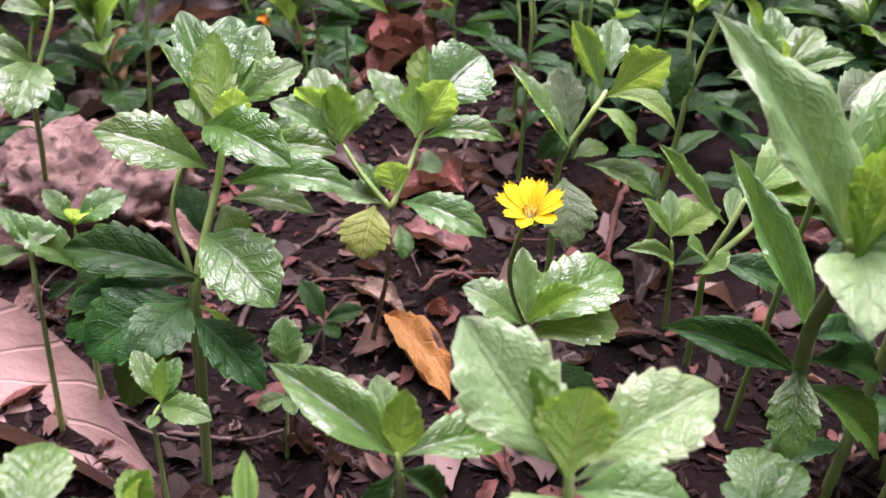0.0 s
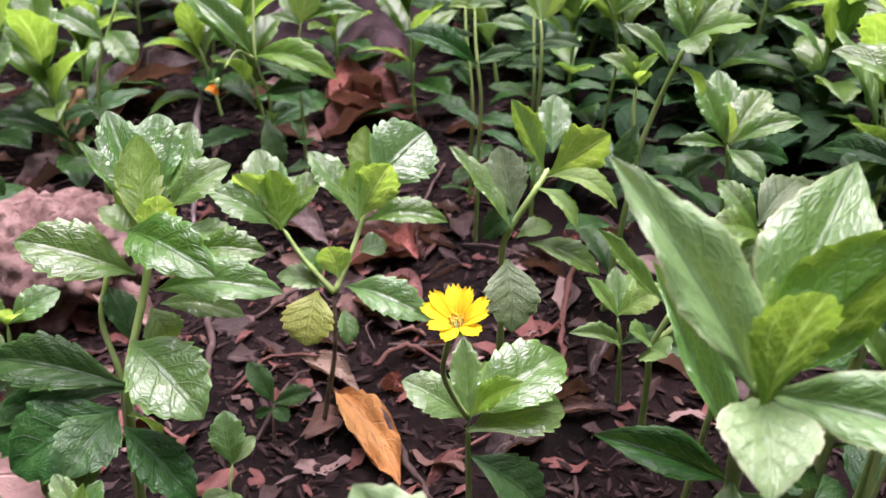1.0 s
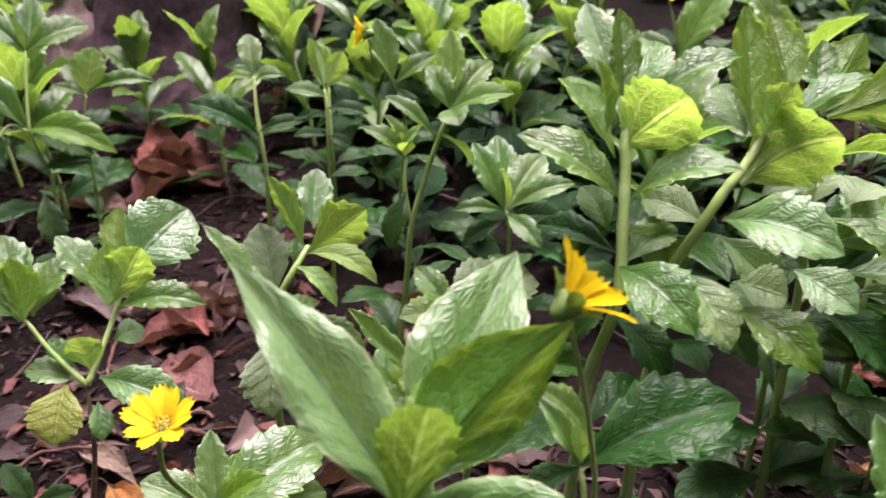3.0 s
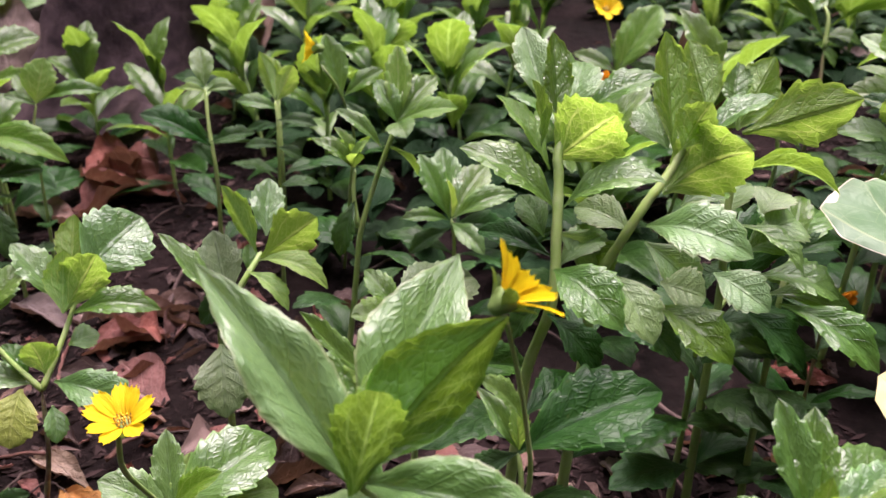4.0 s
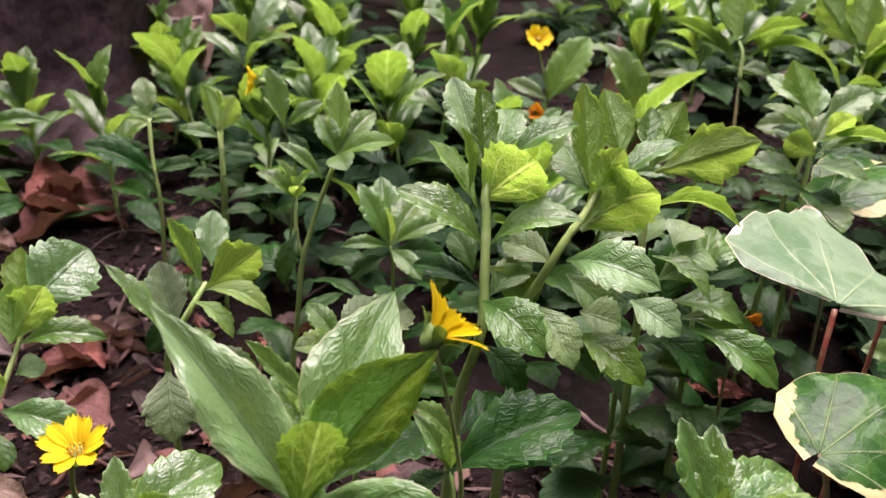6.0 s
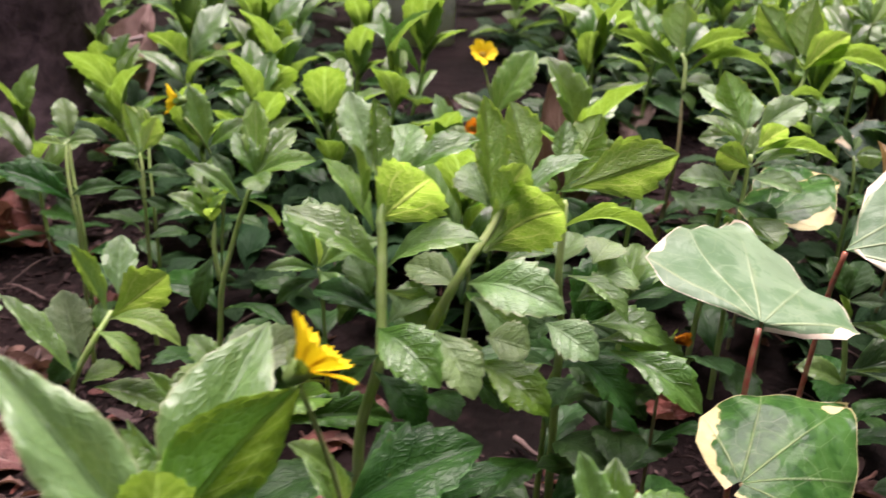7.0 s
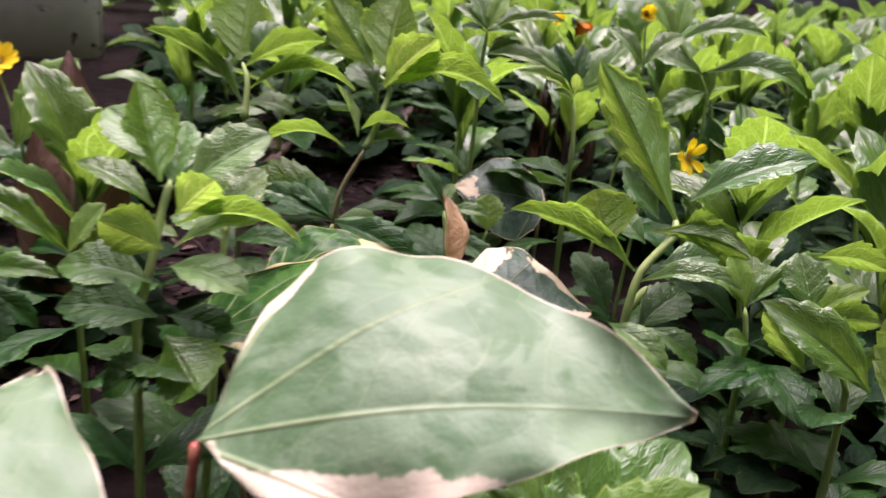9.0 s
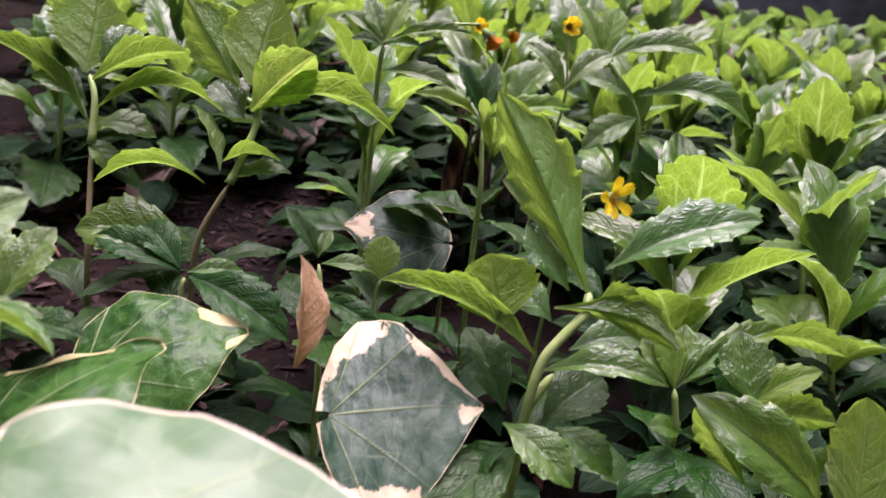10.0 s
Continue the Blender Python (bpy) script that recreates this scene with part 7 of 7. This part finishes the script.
# ---- stone, log, post and stray things ----
def lump(name, x, y, size, material, label, category, seed, sink=0.3, rough=0.18, kind=""):
    """An uneven rounded block half sunk into the soil."""
    bm = bmesh.new()
    bmesh.ops.create_icosphere(bm, subdivisions=5, radius=1.0)
    off = Vector((seed * 3.7, seed * 1.9, seed))
    for v in bm.verts:
        d = v.co.normalized()
        k = 1 + rough * noise.noise(d * 1.6 + off) + rough * 0.5 * noise.noise(d * 4 + off) + rough * 0.35 * noise.noise(d * 9 + off) + rough * 0.25 * noise.noise(d * 22 + off)
        v.co = Vector((d.x * size[0], d.y * size[1], d.z * size[2])) * k
    ob = new(name, finish(bm, name, material))
    ob.matrix_basis = pose(x, y, height(x, y) + size[2] * (1 - 2 * sink), 0, 0, seed * 40)
    return tagged(ob, label, category)


lump("stone", -0.21, 0.46, (0.06, 0.05, 0.042), ROCK, "rough reddish laterite stone half sunk in soil", "stone", 1, 0.3, 0.34)
lump("stone", -0.33, 0.42, (0.07, 0.06, 0.04), ROCK, "small reddish laterite stone in the litter", "stone", 2, 0.3, 0.34)


def build_trunk():
    """The foot of a dark tree, flared at the roots, its bark in scaly ridges."""
    x0, y0 = -0.06, 0.87
    z0 = height(x0, y0) - 0.03
    n, rows = 56, 90
    verts = []
    for i in range(rows + 1):
        f = i / rows
        z = 2.2 * f ** 2.2
        for j in range(n):
            a = 2 * math.pi * j / n
            flare = 0.055 * math.exp(-z / 0.05) * (1 + 0.55 * math.cos(a * 5 + 0.6))
            p = Vector((math.cos(a) * 1.6, math.sin(a) * 1.6, z * 9))
            r = 0.072 + flare - 0.008 * f + 0.007 * noise.noise(p) + 0.006 * abs(noise.noise(p * 3.1)) + 0.004 * noise.noise(p * 7.3)
            verts.append((x0 + r * math.cos(a) + 0.03 * f, y0 + r * math.sin(a), z0 + z))
    faces = [(i * n + j, i * n + (j + 1) % n, (i + 1) * n + (j + 1) % n, (i + 1) * n + j) for i in range(rows) for j in range(n)]
    faces.append(tuple(rows * n + j for j in range(n)))
    me = bpy.data.meshes.new("tree_trunk")
    me.from_pydata(verts, [], faces)
    me.polygons.foreach_set("use_smooth", [True] * len(me.polygons))
    me.materials.append(wood_material("dark_bark", (0.026, 0.017, 0.019), (0.075, 0.05, 0.052)))
    tagged(new("tree_trunk", me), "dark scaly foot of a tree rising from the litter", "tree trunk")


build_trunk()


def build_post():
    bm = bmesh.new()
    bmesh.ops.create_cube(bm, size=1)
    bmesh.ops.scale(bm, vec=(0.115, 0.09, 0.5), verts=bm.verts)
    bmesh.ops.bevel(bm, geom=bm.edges[:], offset=0.008, segments=3, affect="EDGES")
    bmesh.ops.subdivide_edges(bm, edges=bm.edges[:], cuts=3, use_grid_fill=True)
    for v in bm.verts:
        v.co += v.co.normalized() * 0.003 * noise.noise(v.co * 30)
    n = Net("weathered_paint")
    obj = n.coord("Object")
    c = n.mix(n.ramp(n.noise(18.0, 5.0, vec=obj), 0.3, 0.7), (0.72, 0.67, 0.66), (0.84, 0.79, 0.77))
    c = n.mix(n.ramp(n.noise(22.0, 4.0, vec=obj, distort=1.0), 0.62, 0.68), c, (0.05, 0.038, 0.038))
    n.set(Base_Color=c, Roughness=0.8)
    n.bump(n.noise(120.0, 5.0, vec=obj), 0.5, 0.002)
    ob = new("post", finish(bm, "post", n.mat))
    ob.matrix_basis = pose(0.355, 1.12, height(0.355, 1.12) + 0.22, 3, -2, 12)
    tagged(ob, "pale weathered concrete post with a dark stain", "post")


build_post()
CLEAR = [(0.325, 0.61), (0.345, 0.68), (0.34, 0.75)] + [(0.275 + 0.045 * k, 0.80 + 0.045 * j) for k in range(4) for j in range(7)] + [(0.345, 0.45), (0.37, 0.47), (0.35, 0.42), (0.46, 0.53), (0.51, 0.51), (0.55, 0.53), (0.57, 0.48), (0.61, 0.46), (0.64, 0.48), (0.45, 0.58), (0.49, 0.60), (0.53, 0.62), (0.50, 0.66), (0.46, 0.65), (0.55, 0.67), (0.42, 0.62), (-0.10, 0.83), (-0.04, 0.79), (0.0, 0.84), (-0.14, 0.88), (0.04, 0.90), (-0.17, 0.82)]


# ---- the plants behind ----
def filler(name, x, y, tall, seed, label):
    rnd = random.Random(seed)
    p = plant(name, x, y, label, group="trailing daisies")
    b = p.matrix_basis.translation.copy()
    lean = Vector((rnd.uniform(-0.2, 0.2), rnd.uniform(-0.2, 0.2), 1)) * tall
    top = b + lean
    mid = b + lean * 0.5 + Vector((rnd.uniform(-0.004, 0.004), rnd.uniform(-0.004, 0.004), 0))
    stalk(p, [mid, top], 0.0016)
    az = rnd.uniform(0, 360)
    nodes = 5
    for k in range(nodes):
        f = 0.16 + 0.81 * k / (nodes - 1)
        at = b.lerp(top, f)
        el = 4 + 58 * (k / (nodes - 1)) ** 1.4 + rnd.uniform(-8, 8)
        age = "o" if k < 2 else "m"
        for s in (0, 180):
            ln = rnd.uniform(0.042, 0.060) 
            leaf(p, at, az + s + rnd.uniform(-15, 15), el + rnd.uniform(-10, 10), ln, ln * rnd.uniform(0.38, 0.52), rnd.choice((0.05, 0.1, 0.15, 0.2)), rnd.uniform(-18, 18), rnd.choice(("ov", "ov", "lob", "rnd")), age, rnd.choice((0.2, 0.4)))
        az += 90 + rnd.uniform(-15, 15)
    tip(p, top, az, rnd.uniform(0.016, 0.024), age="m")
    return p


def fill():
    rnd = random.Random(5)
    kinds = [filler("trailing_daisy", -0.20 + 0.23 * k, 0.80 + 0.03 * (k % 3), 0.058 + 0.007 * (k % 4), k, "bushy trailing daisy growing among others on the bank") for k in range(8)]
    for _ in range(9000):
        x, y = rnd.uniform(-0.35, 1.05), rnd.uniform(0.26, 0.95)
        edge = 0.56 if x < 0.08 else (0.60 if x < 0.24 else (0.42 if x < 0.5 else 0.32))
        if y < edge or (x < 0.08 and y < 0.75 and rnd.random() < 0.93):
            continue
        gap = 0.060 if y < 0.8 else 0.064
        if any((x - a) ** 2 + (y - b) ** 2 < gap * gap for a, b in SPOTS + CLEAR):
            continue
        SPOTS.append((x, y))
        s = rnd.uniform(0.95, 1.3)
        m = pose(x, y, height(x, y) - 0.002, rnd.uniform(-8, 8), rnd.uniform(-8, 8), rnd.uniform(0, 360)) @ Matrix.Scale(s, 4)
        copy_thing(rnd.choice(kinds), m)
        if len(SPOTS) > 300:
            break


fill()


def far_cover():
    """The same plants further off, one mesh of many small leaves."""
    rnd = random.Random(8)
    src = [leaf_mesh(k, "f", b, 0.4, s, False) for k in ("ov", "rnd", "lob") for b in (0.05, 0.15) for s in (0, 1)]
    packs = []
    for me in src:
        co = np.empty(len(me.vertices) * 3, dtype=np.float32)
        me.vertices.foreach_get("co", co)
        idx = np.array([p.vertices[:] for p in me.polygons])
        uv = np.empty(len(me.loops) * 2, dtype=np.float32)
        me.uv_layers[0].data.foreach_get("uv", uv)
        packs.append((co.reshape(-1, 3), idx, uv.reshape(-1, 2)))
    verts, faces, uvs, base = [], [], [], 0
    kept = SPOTS + CLEAR
    for _ in range(6200):
        a = rnd.uniform(radians(5), radians(165))
        r = 0.45 + (3.6 if a > radians(50) else 1.3) * rnd.random() ** 1.6
        x, y = 0.20 + r * math.cos(a), 0.20 + r * math.sin(a)
        if (y < 0.62 and x < 0.9) or (x < 0.08 and y < 0.75) or (x > 1.0 and y < 0.45 + 0.35 * x):
            continue
        gap = 0.05 + 0.018 * r
        if any((x - p) ** 2 + (y - q) ** 2 < gap * gap for p, q in kept):
            continue
        kept.append((x, y))
        tall = rnd.uniform(0.06, 0.10)
        z = height(x, y)
        az = rnd.uniform(0, 360)
        big = 1 + 0.12 * r
        for k in range(11):
            co, idx, uv = rnd.choice(packs)
            ln = rnd.uniform(0.042, 0.056) * big * (1 if k < 9 else 0.7)
            m = Matrix.Translation((x, y, z + tall * (0.3 + 0.67 * k / 10))) @ turn_of(az + 180 * k + 90 * (k // 2) + rnd.uniform(-18, 18), 5 + 6.0 * k + rnd.uniform(-12, 12), rnd.uniform(-18, 18)) @ Matrix.Diagonal((ln, ln * rnd.uniform(0.4, 0.54), ln, 1))
            m = np.array(m)
            verts.append(co @ m[:3, :3].T + m[:3, 3])
            faces.append(idx + base)
            uvs.append(uv)
            base += len(co)
    me = bpy.data.meshes.new("ground_cover")
    me.from_pydata(np.concatenate(verts).tolist(), [], np.concatenate(faces).tolist())
    me.uv_layers.new(name="UVMap").data.foreach_set("uv", np.concatenate(uvs).ravel())
    me.polygons.foreach_set("use_smooth", [True] * len(me.polygons))
    me.materials.append(LEAF["f"])
    tagged(new("ground_cover", me), "dense low cover of trailing daisies running off into the distance", "ground cover", kind="stuff")


far_cover()


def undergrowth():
    """Old leaves low between the stems, near black to paint the shade there."""
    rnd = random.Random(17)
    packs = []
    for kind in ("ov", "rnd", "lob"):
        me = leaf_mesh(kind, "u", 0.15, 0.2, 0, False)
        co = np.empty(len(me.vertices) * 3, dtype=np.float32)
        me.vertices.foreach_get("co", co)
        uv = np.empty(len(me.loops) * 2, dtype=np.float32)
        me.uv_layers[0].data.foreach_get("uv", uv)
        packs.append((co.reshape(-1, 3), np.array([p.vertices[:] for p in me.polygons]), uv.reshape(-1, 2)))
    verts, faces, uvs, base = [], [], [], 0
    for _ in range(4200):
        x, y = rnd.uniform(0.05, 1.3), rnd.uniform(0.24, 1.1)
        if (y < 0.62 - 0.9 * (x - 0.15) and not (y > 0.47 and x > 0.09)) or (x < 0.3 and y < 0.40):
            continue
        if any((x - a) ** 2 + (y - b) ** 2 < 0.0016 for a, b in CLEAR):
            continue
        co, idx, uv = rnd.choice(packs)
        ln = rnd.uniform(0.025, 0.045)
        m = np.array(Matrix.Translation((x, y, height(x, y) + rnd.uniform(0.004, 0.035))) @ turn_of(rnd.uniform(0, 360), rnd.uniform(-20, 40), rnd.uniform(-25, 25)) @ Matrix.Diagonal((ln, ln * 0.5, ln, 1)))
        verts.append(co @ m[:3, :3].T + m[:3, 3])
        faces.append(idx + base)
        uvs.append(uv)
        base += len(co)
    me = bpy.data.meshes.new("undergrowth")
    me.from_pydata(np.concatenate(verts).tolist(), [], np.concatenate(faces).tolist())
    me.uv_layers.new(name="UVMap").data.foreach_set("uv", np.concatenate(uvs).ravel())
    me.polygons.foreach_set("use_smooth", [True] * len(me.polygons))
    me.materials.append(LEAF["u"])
    tagged(new("undergrowth", me), "near-black old leaves low between the stems, shade put in their colour", "undergrowth", kind="stuff")


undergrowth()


# ---- loose litter ----
def scatter_litter():
    rnd = random.Random(11)
    for k in range(225):
        x, y = rnd.uniform(-0.45, 0.7), rnd.uniform(0.16, 0.95)
        ln = 0.012 + 0.04 * rnd.random() ** 1.8
        dry_leaf(x, y, rnd.uniform(0, 360), ln, ln * rnd.uniform(0.4, 0.7), rnd.choice(("brown", "brown", "red", "dark", "dark", "pink", "red") if x < 0.1 else ("brown", "dark", "dark", "red")), rnd.uniform(0.3, 1.1), rnd.uniform(0, 0.15), 0.0, rnd.uniform(-8, 12), rnd.uniform(-20, 20), rnd.uniform(0.05, 0.2), seed=k, kind=rnd.choice(("lan", "ov", "rnd")))
    for k in range(130):
        x, y, a, ln = rnd.uniform(-0.35, 0.5), rnd.uniform(0.16, 0.8), rnd.uniform(0, 6.3), rnd.uniform(0.02, 0.07)
        c, s = math.cos(a) * ln / 2, math.sin(a) * ln / 2
        twig([(x - c, y - s, 0.002), (x + rnd.uniform(-0.006, 0.006), y + rnd.uniform(-0.006, 0.006), rnd.uniform(0.002, 0.01)), (x + c, y + s, 0.003)], rnd.uniform(0.0006, 0.0016), rnd.choice((TWIG, TWIG, TWIG_RED)), sides=5)


def leaf_crumbs():
    """Torn bits of dry leaf, one mesh."""
    rnd = random.Random(31)
    looks = ("brown", "red", "dark", "pink", "dark", "red")
    verts, faces, slot, uvs = [], [], [], []
    for _ in range(520):
        x, y = rnd.uniform(-0.26, 0.2), rnd.uniform(0.18, 0.56)
        if x > 0.08 and y > 0.45:
            continue
        ln, wd, curl, ph = 0.006 + 0.022 * rnd.random() ** 1.8, rnd.uniform(0.25, 0.7), rnd.uniform(-1.2, 1.6), rnd.random() * 6
        m = Matrix.Translation((x, y, height(x, y) + 0.0025)) @ turn_of(rnd.uniform(0, 360), rnd.uniform(-10, 25), rnd.uniform(-35, 35))
        b, which = len(verts), rnd.randrange(6)
        for i in range(6):
            for j in range(5):
                v, u = i / 5, j / 2 - 1
                w = wd * 0.5 * math.sin(math.pi * (0.12 + 0.8 * v)) * (1 + 0.25 * math.sin(v * 11 + ph + 2 * u))
                q = Vector((v - 0.5 + 0.06 * math.sin(u * 5 + ph), u * w, curl * 0.35 * (u * w) ** 2 * 4 + 0.10 * math.sin(v * 5 + ph) + 0.05 * math.sin(u * 4 + v * 9 + ph)))
                verts.append((m @ (q * ln))[:])
        for i in range(5):
            for j in range(4):
                k = b + i * 5 + j
                faces.append((k, k + 1, k + 6, k + 5))
                slot.append(which)
    me = bpy.data.meshes.new("leaf_crumbs")
    me.from_pydata(verts, [], faces)
    me.uv_layers.new(name="UVMap")
    for name in looks:
        me.materials.append(DRY[name])
    me.polygons.foreach_set("material_index", slot)
    me.polygons.foreach_set("use_smooth", [True] * len(me.polygons))
    tagged(new("leaf_crumbs", me), "torn curled bits of dry brown leaf over the soil", "leaf litter", kind="stuff")


def mulch():
    rnd = random.Random(21)
    verts, faces = [], []
    for _ in range(34000):
        x, y = rnd.uniform(-0.42, 0.75), rnd.uniform(0.14, 0.85)
        if (x > 0.13 and not (x < 0.36 and y < 0.36) and not (0.22 < x < 0.62 and y > 0.5)) or (0.08 < x < 0.22 and y > 0.45):
            continue
        s = 0.0008 + 0.0026 * rnd.random() ** 2.0
        a, t = rnd.uniform(0, 6.3), rnd.uniform(-0.6, 0.6)
        m = Matrix.Translation((x, y, height(x, y) + s * 0.3)) @ Matrix.Rotation(a, 4, "Z") @ Matrix.Rotation(t, 4, "X")
        e = (s * rnd.uniform(0.8, 2.6) * (2.2 if rnd.random() < 0.12 else 1), s * rnd.uniform(0.3, 1.0), s * rnd.uniform(0.3, 0.8))
        b = len(verts)
        for q in ((1, 0.2, 0), (-1, 0.1, 0.1), (0.1, 1, 0), (-0.2, -1, 0.1), (0, 0.1, 1), (0.1, 0, -1)):
            verts.append((m @ Vector((q[0] * e[0], q[1] * e[1], q[2] * e[2])))[:])
        faces += [(b + i, b + j, b + k) for i, j, k in ((0, 2, 4), (2, 1, 4), (1, 3, 4), (3, 0, 4), (2, 0, 5), (1, 2, 5), (3, 1, 5), (0, 3, 5))]
    me = bpy.data.meshes.new("mulch")
    me.from_pydata(verts, [], faces)
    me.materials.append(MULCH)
    tagged(new("mulch", me), "crumbs of bark and dry leaf covering the soil", "mulch", kind="stuff")


scatter_litter()
mulch()
leaf_crumbs()
